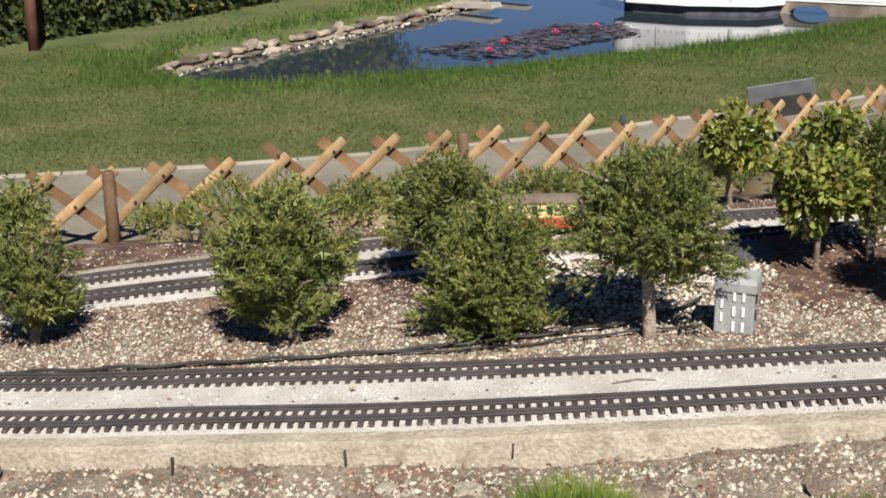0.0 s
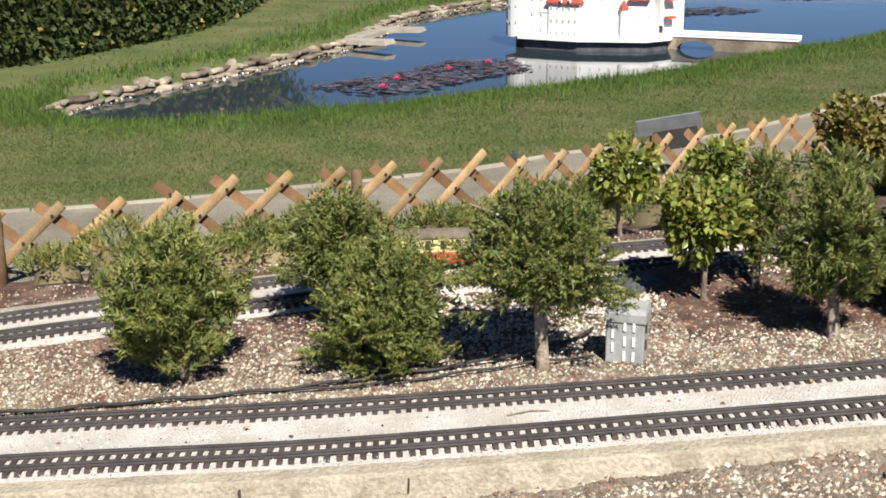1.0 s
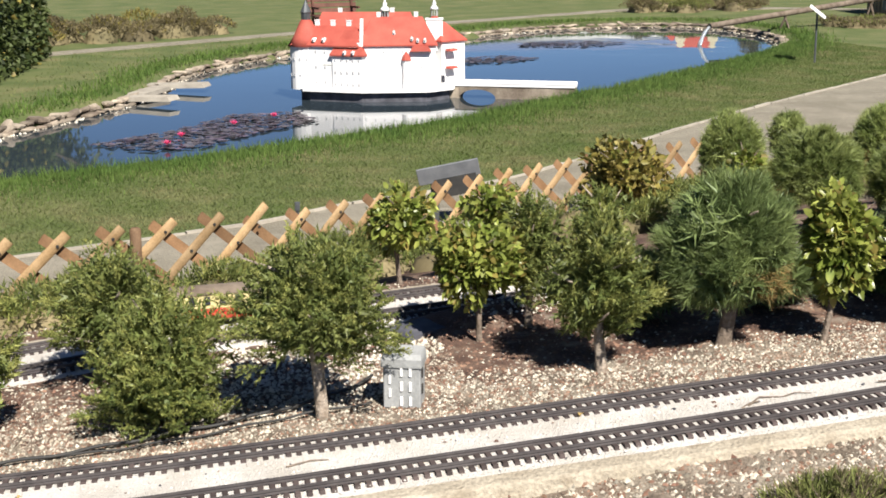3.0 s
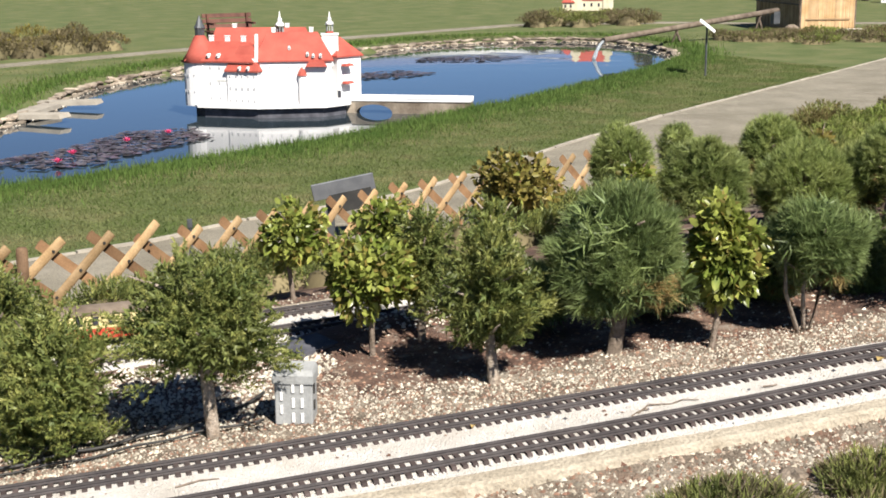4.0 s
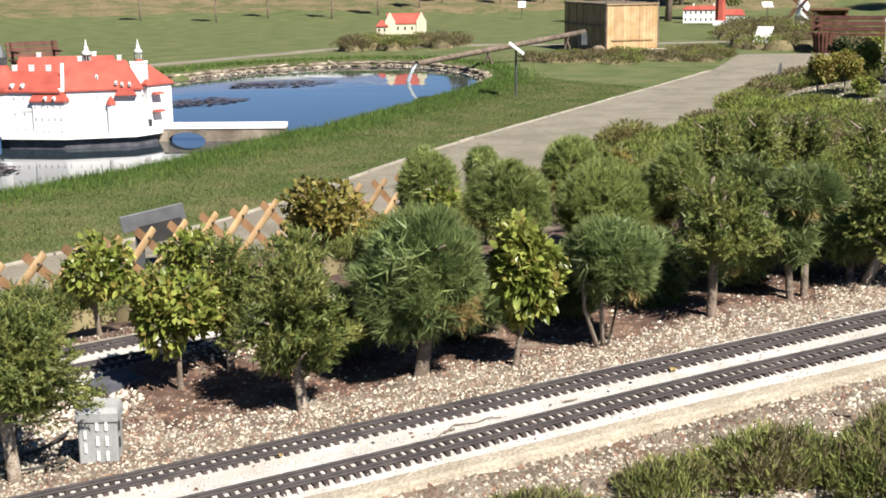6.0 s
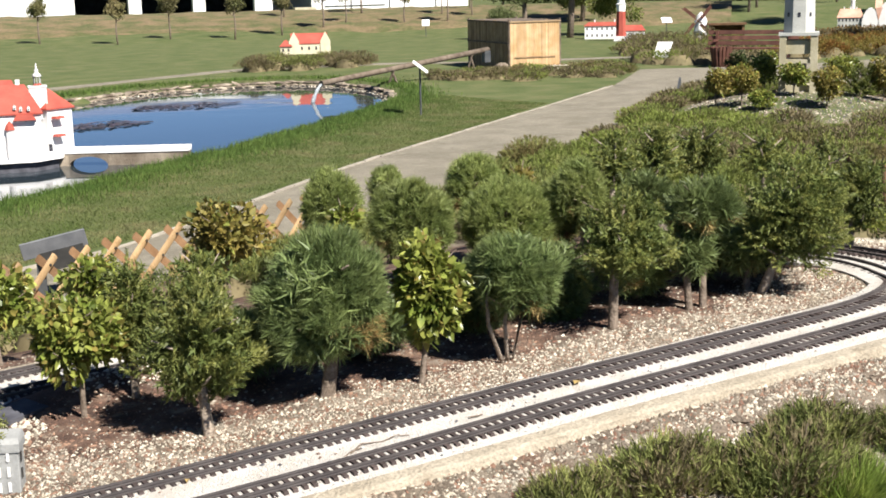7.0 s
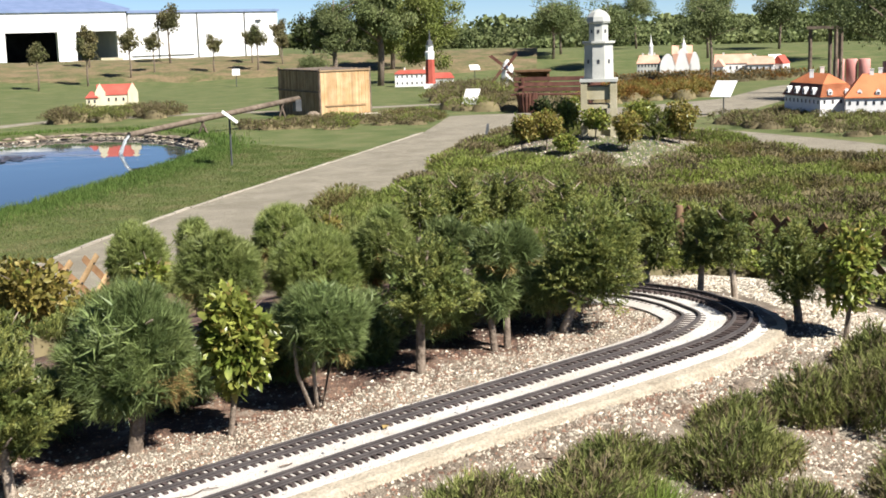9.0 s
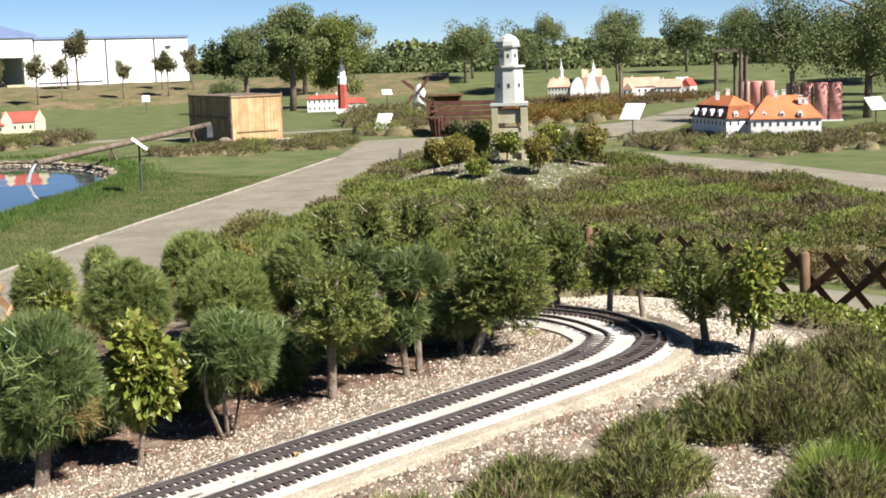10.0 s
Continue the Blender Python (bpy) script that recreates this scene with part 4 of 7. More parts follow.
at_parent(part("buttress", Geo().box(0, 0, 0, 0.06, 0.08, 0.66, taper=0.85), "white", castle), pose(-0.235, -0.46, 0.08))
at_parent(part("lean_to", Geo().box(0, 0, 0, 0.30, 0.10, 0.07, taper=0.72), "roof_red", castle), pose(0.62, -0.47, 0.62))
at_parent(part("cornice", Geo().box(0, 0, 0, 0.30, 0.02, 0.02), "pale_stone", castle), pose(-0.62, -0.325, 0.42, 0, 0, -24))
at_parent(part("bay_roof", Geo().lathe(0, 0, [(0.07, 0), (0.05, 0.06), (0.005, 0.12)], 10), "roof_red", castle), pose(0.42, -0.47, 0.5))
at_parent(part("bay", Geo().lathe(0, 0, [(0.045, 0.08), (0.055, 0.2), (0.055, 0.5)], 10), "white", castle), pose(0.42, -0.47, 0.0))
for zz in (0.36, 0.6):
    at_parent(part("porch_roof", Geo().box(0, 0, 0, 0.16, 0.1, 0.03, taper=0.8), "roof_red", castle), pose(1.06, -0.2, zz, 0, 0, 38))
pane(castle, pose(0.93, -0.46, 0.24, 0, 0, 10), 0.05, 0.1)

castle.matrix_world = castle.matrix_world @ Matrix.Diagonal((0.94, 0.94, 0.96, 1))
# bridge from the castle to the lawn
bridge = thing("footbridge", 3.96, 17.55, -0.055, -26.0, "white model footbridge on stone arches over the pond", "bridge")
part("deck", Geo().box(0.82, 0, 0.10, 1.75, 0.22, 0.035), "white", bridge)
for s in (-0.105, 0.105):
    part("parapet", Geo().box(0.82, s, 0.135, 1.75, 0.02, 0.03), "white", bridge)
arch = Geo()
for k in range(13):
    a = math.pi * k / 12
    ax, az = 0.38 - 0.25 * math.cos(a), -0.065 + 0.12 * math.sin(a)
    arch.v += [(ax, -0.1, az), (ax, -0.1, 0.1), (ax, 0.1, 0.1), (ax, 0.1, az)]
arch.f = [(4 * k + j, 4 * k + 4 + j, 4 * k + 4 + (j + 1) % 4, 4 * k + (j + 1) % 4) for k in range(12) for j in range(4)]
part("arch", arch, "stone", bridge, "rubble stone arch")
part("pier", Geo().box(0.05, 0, -0.6, 0.17, 0.19, 0.695), "stone", bridge)
part("abutment", Geo().box(1.16, 0, -0.6, 1.06, 0.19, 0.695), "stone", bridge)


# the tower on the mound
tz = float(land(14.6, 15.25)) - 0.02
tower = thing("model_tower", 14.53, 15.32, tz, -43.8, "pale octagonal model tower on a square sandstone stand", "model tower")
T0 = 0.35 - tz
part("base_slab", Geo().box(0, 0, -0.1, 0.66, 0.66, 0.1 + T0 + 0.03), "sandstone", tower)
for a in (-1, 1):
    for b in (-1, 1):
        part("leg", Geo().box(a * 0.225, b * 0.225, T0 + 0.03, 0.1, 0.1, 0.86), "sandstone", tower)
part("panel", Geo().box(0, 0, T0 + 0.62, 0.44, 0.44, 0.2), "sandstone", tower)
part("beam", Geo().box(0, 0, T0 + 0.48, 0.5, 0.5, 0.06), "sandstone", tower)
part("plinth_block", Geo().box(0, 0, T0 + 0.03, 0.36, 0.36, 0.12), "sandstone", tower)
for a in (-0.09, 0.09):
    part("lamp_post", Geo().tube([(a, 0, T0 + 0.14), (a, 0, T0 + 0.48)], 0.03, 8), "tin", tower)
part("platform", Geo().box(0, 0, T0 + 0.89, 0.58, 0.58, 0.045), "pale_stone", tower)
part("lower_storey", Geo().lathe(0, 0, [(0.245, T0 + 0.93), (0.235, T0 + 1.46), (0.275, T0 + 1.48), (0.275, T0 + 1.51)], 8, 0.3927), "pale_stone", tower)
part("upper_storey", Geo().lathe(0, 0, [(0.16, T0 + 1.51), (0.155, T0 + 1.77), (0.19, T0 + 1.79), (0.19, T0 + 1.81)], 8, 0.3927), "pale_stone", tower)
part("dome", Geo().lathe(0, 0, [(0.20, T0 + 1.81), (0.185, T0 + 1.88), (0.13, T0 + 1.95), (0.05, T0 + 1.99), (0.005, T0 + 2.0)], 8, 0.3927), "pale_stone", tower)
for k in range(8):
    a = radians(45 * k)
    pane(tower, pose(0.223 * math.cos(a), 0.223 * math.sin(a), T0 + 1.2, 0, 0, math.degrees(a) + 90), 0.036, 0.06)
    pane(tower, pose(0.148 * math.cos(a), 0.148 * math.sin(a), T0 + 1.66, 0, 0, math.degrees(a) + 90), 0.032, 0.05)

# reed hut with the log flume
hut = thing("reed_hut", 17.12, 28.38, 0.03, -8, "square hut clad in upright golden reed mats", "hut")
HW, HD, HH = 1.36, 2.8, 1.2


def reeds(w, h, mat, m, name):
    r = np.random.default_rng(int(w * 100))
    g = Geo()
    x = 0.0
    while x < w:
        s = 0.018 + 0.012 * r.random()
        g.box(x + s / 2, -0.01 * r.random(), 0.01, s * 0.92, 0.03, h - 0.02 - 0.05 * r.random())
        x += s
    ob = at_parent(tagged(part(name, g, mat, hut), kind="stuff"), m)
    return ob


part("core", Geo().box(HW / 2, HD / 2, 0, HW - 0.02, HD - 0.02, HH - 0.05), "reed_shade_trim", hut)
reeds(HW, HH, "reed", pose(0, 0, 0), "reed_mat")
reeds(HD, HH, "reed_shade_trim", pose(0, HD, 0, 0, 0, -90), "reed_mat")
reeds(HD, HH, "reed_shade_trim", pose(HW, 0, 0, 0, 0, 90), "reed_mat")
for zz in (0.28, 1.14):
    part("batten", Geo().box(HW / 2, -0.035, zz, HW * (0.8 if zz < 1 else 1.0), 0.025, 0.03), "reed_shade_trim", hut)
for zz in (0.62, 1.14):
    part("batten", Geo().box(-0.035, HD / 2, zz, 0.025, HD, 0.035), "log", hut)
for sx, sy in ((0, 0), (HW, 0), (0, HD), (HW, HD)):
    part("corner_post", Geo().tube([(sx, sy, 0), (sx, sy, HH + 0.02)], 0.03, 7), "log", hut)
part("doorstep", Geo().box(HW * 0.75, -0.35, -0.02, 1.0, 0.4, 0.1, taper=0.8), "pebble", hut)
part("rim", Geo().box(HW / 2, HD / 2, HH - 0.05, HW + 0.06, HD + 0.06, 0.03), "log", hut)
flume = thing("log_flume", 16.5, 28.53, 0, 0, "long hollow log flume pouring water into the pond", "flume")
pipe_a, pipe_b = Vector((-0.02, -0.2, 0.55)), Vector((10.54 - 16.5, 24.55 - 28.53, 0.24))
part("log", Geo().tube([pipe_a, pipe_a.lerp(pipe_b, 0.3), pipe_a.lerp(pipe_b, 0.7), pipe_b], [0.066, 0.064, 0.060, 0.056], 12), "log", flume, smooth=True)
part("mouth", Geo().tube([pipe_b + (pipe_b - pipe_a).normalized() * 0.002, pipe_b + (pipe_b - pipe_a).normalized() * 0.01], [0.05, 0.05], 12), "black", flume)
for k in (0.12, 0.62):
    q = pipe_a.lerp(pipe_b, k)
    for s in (-0.1, 0.1):
        part("strut", Geo().tube([(q.x + s, q.y - s, -0.05), (q.x - s * 0.3, q.y + s * 0.3, q.z)], 0.025, 6), "log", flume)
part("clamp", Geo().box(pipe_a.x - 0.1, pipe_a.y - 0.1, 0.25, 0.16, 0.16, 0.28), "tin", flume)
stream = []
for k in range(9):
    u = k / 8
    stream.append((pipe_b.x - 0.24 * u, pipe_b.y - 0.08 * u, pipe_b.z - 0.02 - 0.1 * u - 0.26 * u * u))
wm = bpy.data.materials.new("falling_water")
wm.use_nodes = True
wp = wm.node_tree.nodes["Principled BSDF"]
wp.inputs["Base Color"].default_value = (0.75, 0.8, 0.82, 1)
wp.inputs["Transmission Weight"].default_value, wp.inputs["Roughness"].default_value, wp.inputs["IOR"].default_value = 0.75, 0.3, 1.33
M["stream"] = wm
part("water_jet", Geo().tube(stream, [0.024 + 0.006 * math.sin(k * 2.1) + 0.002 * k for k in range(9)], 9), "stream", flume, "falling water", smooth=True)
part("footing_stone", Geo().lathe(0.3, -0.35, [(0.2, 0), (0.17, 0.16), (0.08, 0.22)], 7), "stone", flume)


def info_board(x, y, turn, h, w=0.34, d=0.24, tilt=40, mat="white", z=None, post_mat="tin"):
    """A slanted board on one post."""
    z = float(land(x, y)) if z is None else z
    b = thing("information_board", x, y, z, turn, "slanted white information board on a thin dark post", "sign", "information boards")
    part("post", Geo().tube([(0, 0, -0.05), (0, 0, h)], 0.016, 8), post_mat, b)
    m = pose(0, 0, h, tilt, 0, 0)
    at_parent(part("board", Geo().box(0, 0, 0, w, d, 0.022), mat, b, bevel=0.003), m)
    return b


info_board(10.12, 19.3, 62, 0.78, 0.46, 0.3, 38)
info_board(21.5, 28.0, -62, 0.34, 0.42, 0.5, 52)
info_board(23.2, 20.7, -74, 0.6, 0.5, 0.5, 45)
info_board(27.6, 17.2, -16, 0.6, 0.5, 0.4, 45)
info_board(32.0, 41.8, -20, 0.62, 0.4, 0.3, 40)
info_board(43.5, 36.5, -20, 0.6, 0.6, 0.4, 45)
info_board(26.0, 50.5, -30, 0.6, 0.32, 0.3, 60)


def bench(x, y, turn, w=1.6):
    b = thing("garden_bench", x, y, float(land(x, y)), turn, "dark brown slatted wooden garden bench", "bench", "garden benches")
    for k in range(4):
        part("seat_slat", Geo().box(0, -0.18 + 0.12 * k, 0.42, w, 0.1, 0.035), "brown", b)
    for k in range(3):
        at_parent(part("back_slat", Geo().box(0, 0, 0, w, 0.035, 0.1), "brown", b), pose(0, 0.27 + 0.03 * k, 0.5 + 0.13 * k, -12))
    for s in (-1, 1):
        part("side_frame", Geo().box(s * w * 0.4, 0, 0, 0.07, 0.46, 0.42).box(s * w * 0.4, 0.28, 0.3, 0.06, 0.06, 0.56).box(s * w * 0.4, 0, 0.6, 0.06, 0.5, 0.05), "brown", b)
    return b


bench(22.2, 25.4, -41.7 - 8, 2.2)
bn = bench(3.7, 28.3, 14, 1.3)
bn.scale = (0.84, 0.84, 0.84)
bn["label"] = "brown slatted garden bench with dark metal arms"
basket = thing("planter_tub", 21.45, 25.6, 0, 0, "brown wooden planter tub of upright staves", "planter")
for k in range(16):
    a = k * 0.3927
    part("stave", Geo().tube([(0.16 * math.cos(a), 0.16 * math.sin(a), 0), (0.24 * math.cos(a), 0.24 * math.sin(a), 0.5)], 0.04, 6), "brown", basket)
part("soil", Geo().lathe(0, 0, [(0.15, 0.02), (0.2, 0.42)], 12), "soil", basket)

# cottage in its hedge
cot = thing("model_cottage", 14.5, 35.3, 0.3, -22, "cream model farmhouse with curved gables and red roof", "model house", "model houses")
house(cot, 0.1, 0, 0, 1.0, 0.5, 0.3, 0.28, "cream", "roof_red", hip=0, cols=5, rows=1, win=(0.05, 0.09), chimneys=0)
house(cot, -0.55, -0.1, 0, 0.3, 0.45, 0.24, 0.16, "cream", "roof_red", hip=0.6, cols=2, rows=1, win=(0.05, 0.08), chimneys=0)
for gx_, gw in ((0.56, 0.36), (-0.32, 0.36)):
    part("gable", Geo().prism([(gx_ - 0.02, -0.29), (gx_ + 0.02, -0.29), (gx_ + 0.02, 0.29), (gx_ - 0.02, 0.29)], 0, 0.34).add(
        [(gx_ - 0.14, -0.28, 0), (gx_ + 0.14, -0.28, 0), (gx_ + 0.14, -0.28, 0.36), (gx_, -0.28, 0.62), (gx_ - 0.14, -0.28, 0.36),
         (gx_ - 0.14, -0.22, 0), (gx_ + 0.14, -0.22, 0), (gx_ + 0.14, -0.22, 0.36), (gx_, -0.22, 0.62), (gx_ - 0.14, -0.22, 0.36)],
        [(0, 1, 2, 3, 4), (9, 8, 7, 6, 5), (2, 1, 6, 7), (3, 2, 7, 8), (4, 3, 8, 9), (0, 4, 9, 5)]), "cream", cot)

# lighthouse with its white house
lh = thing("model_lighthouse", 28.75, 40.2, 0, -35.5, "red and white model lighthouse beside a white house", "model lighthouse")
part("foot", Geo().box(0, 0, -0.05, 0.5, 0.5, 0.22), "white", lh)
part("shaft", Geo().lathe(0, 0, [(0.2, 0.17), (0.17, 1.06)], 8, 0.3927), "roof_red", lh)
part("gallery", Geo().lathe(0, 0, [(0.17, 1.06), (0.18, 1.3), (0.2, 1.32), (0.14, 1.36), (0.14, 1.55), (0.18, 1.57)], 8, 0.3927), "white", lh)
part("cap", Geo().lathe(0, 0, [(0.14, 1.57), (0.1, 1.72), (0.04, 1.8), (0.04, 1.9), (0.005, 2.15)], 8, 0.3927), "tin", lh)
lhh = thing("model_house", 29.6, 42.3, 0, -35.5, "long low white model house with a red roof", "model house", "model houses")
house(lhh, -0.1, 0, 0, 1.5, 0.6, 0.5, 0.13, "white", "roof_red", hip=0.5, cols=8, rows=2, win=(0.05, 0.09), chimneys=2)
house(lhh, 1.0, -0.1, 0, 0.8, 0.5, 0.3, 0.2, "white", "roof_red", hip=0.5, cols=4, rows=1, win=(0.05, 0.09), chimneys=0)

# windmill
mill = thing("model_windmill", 29.3, 36.3, 0.1, -38.9, "white model windmill with dark wooden sails at rest", "model windmill")
part("body", Geo().lathe(0, 0, [(0.26, 0), (0.2, 0.6), (0.22, 0.62), (0.12, 0.85), (0.01, 0.95)], 10), "white", mill)
hub = part("hub", Geo().tube([(-0.1, -0.22, 0.66), (-0.1, -0.34, 0.66)], 0.04, 8), "brown", mill)
for k in range(4):
    at_parent(part("sail", Geo().box(0, 0, 0.03, 0.03, 0.02, 0.66).box(0.05, 0, 0.14, 0.09, 0.012, 0.5), "brown", mill), pose(-0.1, -0.33, 0.66) @ pose(0, 0, 0, 0, 38 + 90 * k, 0))
shed = thing("wooden_shelter", 29.9, 36.0, -0.25, -38, "low dark wooden shelter with a flat roof", "shelter")
part("roof_board", Geo().box(0.2, 0, 0.85, 1.3, 0.8, 0.06), "fence_dark", shed)
for s in (-0.35, 0.75):
    part("wall_board", Geo().box(s, 0, 0, 0.08, 0.7, 0.85), "fence_dark", shed)
part("back_board", Geo().box(0.2, 0.35, 0, 1.1, 0.05, 0.85), "fence_dark", shed)
stump = thing("wooden_post", 33.5, 36.3, 0.0, 0, "pair of rough upright wooden posts", "post")
for s in (-0.14, 0.14):
    part("post", Geo().tube([(s, 0, -0.1), (s * 1.1, 0, 1.15 + s)], 0.13, 8), "fence_dark", stump)

# monastery church and farm
mon = thing("model_church", 39.4, 38.9, 0.1, -45.5, "white model church with gabled roofs and slender spires", "model church")
for k, (x0, w, h) in enumerate(((0.25, 0.75, 0.75), (0.95, 0.8, 0.95), (1.5, 0.5, 0.8))):
    g = Geo()
    n = 9
    pr = [(-w / 2, 0)] + [(w / 2 * -math.cos(math.pi * i / (n - 1)) * (1 - 0.25 * math.sin(math.pi * i / (n - 1))), 0.35 * h + 0.65 * h * math.sin(math.pi * i / (n - 1)) ** 0.8) for i in range(n)] + [(w / 2, 0)]
    m_ = len(pr)
    g.add([(x0 + a, -0.4, b) for a, b in pr] + [(x0 + a, 0.4, b) for a, b in pr], [tuple(range(m_))[::-1], tuple(range(m_, 2 * m_))] + [(i, i + 1, m_ + i + 1, m_ + i) for i in range(m_ - 1)])
    part("gable_wall", g, "white", mon)
for x0 in (0.6, 1.25):
    part("roof", Geo().add([(x0 - 0.16, -0.41, 0.75), (x0 + 0.16, -0.41, 0.75), (x0, -0.41, 0.3), (x0 - 0.16, 0.3, 1.05), (x0 + 0.16, 0.3, 1.05), (x0, 0.3, 0.6)], [(0, 1, 4, 3), (0, 3, 5, 2), (1, 2, 5, 4), (0, 2, 1), (3, 4, 5)]), "roof_pale", mon)
house(mon, -0.65, 0, 0, 1.1, 0.6, 0.42, 0.3, "pale_stone", "roof_pale", hip=0.4, cols=7, rows=2, win=(0.06, 0.1), chimneys=3)
for sx, hh in ((-0.55, 1.5), (1.0, 1.45)):
    part("spire", Geo().lathe(sx, 0.1, [(0.1, 0.6), (0.09, 1.0), (0.11, 1.02), (0.04, 1.2), (0.005, hh)], 8), "white", mon)
mon.scale = (0.85, 0.9, 1.08)
farm = thing("model_farm", 41.0, 35.9, 0.1, -49, "group of white model farm buildings with pale red roofs", "model farm", "model houses")
house(farm, -0.5, 0.3, 8, 1.5, 0.5, 0.4, 0.35, "white", "roof_pale", hip=0.2, cols=6, rows=1, win=(0.07, 0.12), chimneys=1)
house(farm, 0.6, -0.2, -6, 1.0, 0.5, 0.36, 0.3, "white", "roof_pale", hip=0.2, cols=4, rows=1, win=(0.07, 0.12), chimneys=1)
house(farm, 1.35, 0.2, 70, 0.8, 0.45, 0.36, 0.32, "white", "roof_red", hip=0, cols=3, rows=1, win=(0.07, 0.12), chimneys=0)
house(farm, -1.0, -0.3, 80, 0.5, 0.4, 0.3, 0.28, "white", "roof_pale", hip=0, cols=2, rows=1, win=(0.07, 0.12), chimneys=0)

# manor with orange roofs
man = thing("model_manor", 23.15, 17.25, 0.02, -53.5, "white model manor with steep orange hipped roofs and dormers", "model manor")
house(man, -0.62, 0.62, 30, 0.74, 1.6, 0.52, 0.3, "white", "roof_orange", hip=0.9, cols=4, rows=2, win=(0.04, 0.075), side_cols=9, z=0.0, chimneys=0)
house(man, 0.62, 0.12, 7, 1.42, 0.8, 0.5, 0.46, "white", "roof_orange", hip=0.9, cols=9, rows=2, win=(0.04, 0.075), side_cols=3, chimneys=0)
m_l = pose(-0.62, 0.62, 0, 0, 0, 30)
# steep lower slope of the long wing, with its dormers
man_l = Geo().add([(-0.41, -0.84, 0.5), (-0.41, 0.84, 0.5), (-0.27, 0.72, 0.76), (-0.27, -0.72, 0.76), (0.41, -0.84, 0.5), (0.41, 0.84, 0.5), (0.27, 0.72, 0.76), (0.27, -0.72, 0.76)],
                  [(0, 3, 2, 1), (4, 5, 6, 7), (0, 4, 7, 3), (1, 2, 6, 5), (3, 7, 6, 2), (0, 1, 5, 4)])
at_parent(part("mansard", man_l, "roof_brown", man, "dark brown lower roof slope"), m_l)
upper = Geo().add([(-0.28, -0.73, 0.765), (0.28, -0.73, 0.765), (0.28, 0.73, 0.765), (-0.28, 0.73, 0.765), (0, -0.42, 0.97), (0, 0.42, 0.97)], [(0, 1, 4), (1, 2, 5, 4), (2, 3, 5), (3, 0, 4, 5), (3, 2, 1, 0)])
at_parent(part("upper_roof", upper, "roof_orange", man), m_l)
front = Geo().add([(-0.40, -0.85, 0.505), (0.40, -0.85, 0.505), (0.28, -0.735, 0.77), (-0.28, -0.735, 0.77)], [(0, 1, 2, 3), (3, 2, 1, 0)])
at_parent(part("front_slope", front, "roof_orange", man), m_l)
for k in range(4):
    dormer(man, m_l @ pose(-0.36, -0.55 + 0.37 * k, 0.55, 0, 0, -90), 0.10, 0.10, "white", "roof_brown")
for dx in (-0.18, 0.2):
    dormer(man, m_l @ pose(dx, -0.79, 0.55), 0.09, 0.08, "white", "roof_orange")
for k in range(3):
    dormer(man, pose(0.22 + 0.36 * k, -0.22, 0.54, 0, 0, 7), 0.09, 0.08, "white", "roof_orange")
for cx, cy, cz in ((-0.75, 0.35, 0.88), (-0.55, 0.75, 0.92), (0.45, 0.1, 0.88), (0.62, 0.16, 0.9), (0.95, -0.02, 0.78), (1.06, 0.02, 0.72)):
    part("chimney", Geo().box(cx, cy, cz, 0.08, 0.06, 0.16).box(cx, cy, cz + 0.16, 0.095, 0.075, 0.015), "white", man)

# red silos
def silo_row(x, y, turn, n, h, name="model_silo"):
    s = thing(name, x, y, 0, turn, "row of tall round dark-red model silos", "model silo", "model silos")
    for k in range(n):
        part("silo", Geo().lathe(k * 0.36, 0.05 * (k % 2), [(0.17, 0), (0.17, h), (0.15, h + 0.02)], 18), "brick_red", s, smooth=True)
    part("base", Geo().box((n - 1) * 0.18, 0, -0.05, n * 0.37, 0.6, 0.08), "white", s)
    return s


silo_row(29.8, 21.1, -56.5, 4, 0.98)
silo_row(32.9, 25.1, -53.2, 3, 0.92)

# pole frame
tri = thing("pole_frame", 31.4, 24.4, 0, -52.5, "tall weathered timber pole frame with a cross board", "frame")
for sx, sy in ((-0.42, 0), (0.12, 0.1), (0.28, -0.1), (0.42, 0.05)):
    part("pole", Geo().tube([(sx, sy, -0.1), (sx, sy, 1.88)], 0.055, 8), "log", tri)
part("cross_board", Geo().box(0, 0, 1.84, 1.05, 0.3, 0.08), "log", tri)

# warehouse far behind
wh = thing("warehouse", 30.45, 72.5, -0.25, 0.0, "long white industrial hall with blue-edged flat roof and dark openings", "warehouse")
at_parent(part("wall", Geo().box(5.25, 4, -0.5, 10.5, 8, 4.32), "white", wh), pose(0, 0, 0, 0, 0, 8))
# near-black colour puts the shade inside the hall onto its floor and lining
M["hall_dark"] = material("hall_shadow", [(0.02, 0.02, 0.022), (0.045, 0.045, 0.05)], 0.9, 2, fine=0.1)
OPEN = ((-1.9, 2.4), (-5.6, 2.9), (-9.2, 2.9), (-12.8, 2.9))
part("lintel", Geo().box(-9.2, 0.15, 2.85, 18.2, 0.3, 1.07), "white", wh)
edges = [-18.3] + [q for dx, dw in reversed(OPEN) for q in (dx - dw / 2, dx + dw / 2)] + [-0.1]
for a, b in zip(edges[::2], edges[1::2]):
    part("wall", Geo().box((a + b) / 2, 0.15, -0.5, b - a, 0.3, 3.35), "white", wh)
part("back_wall", Geo().box(-9.2, 7.9, -0.5, 18.2, 0.2, 4.42), "white", wh)
part("end_wall", Geo().box(-18.2, 4, -0.5, 0.2, 7.7, 4.42), "white", wh)
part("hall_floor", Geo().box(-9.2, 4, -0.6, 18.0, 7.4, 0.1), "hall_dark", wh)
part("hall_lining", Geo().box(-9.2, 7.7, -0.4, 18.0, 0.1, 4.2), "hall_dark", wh)
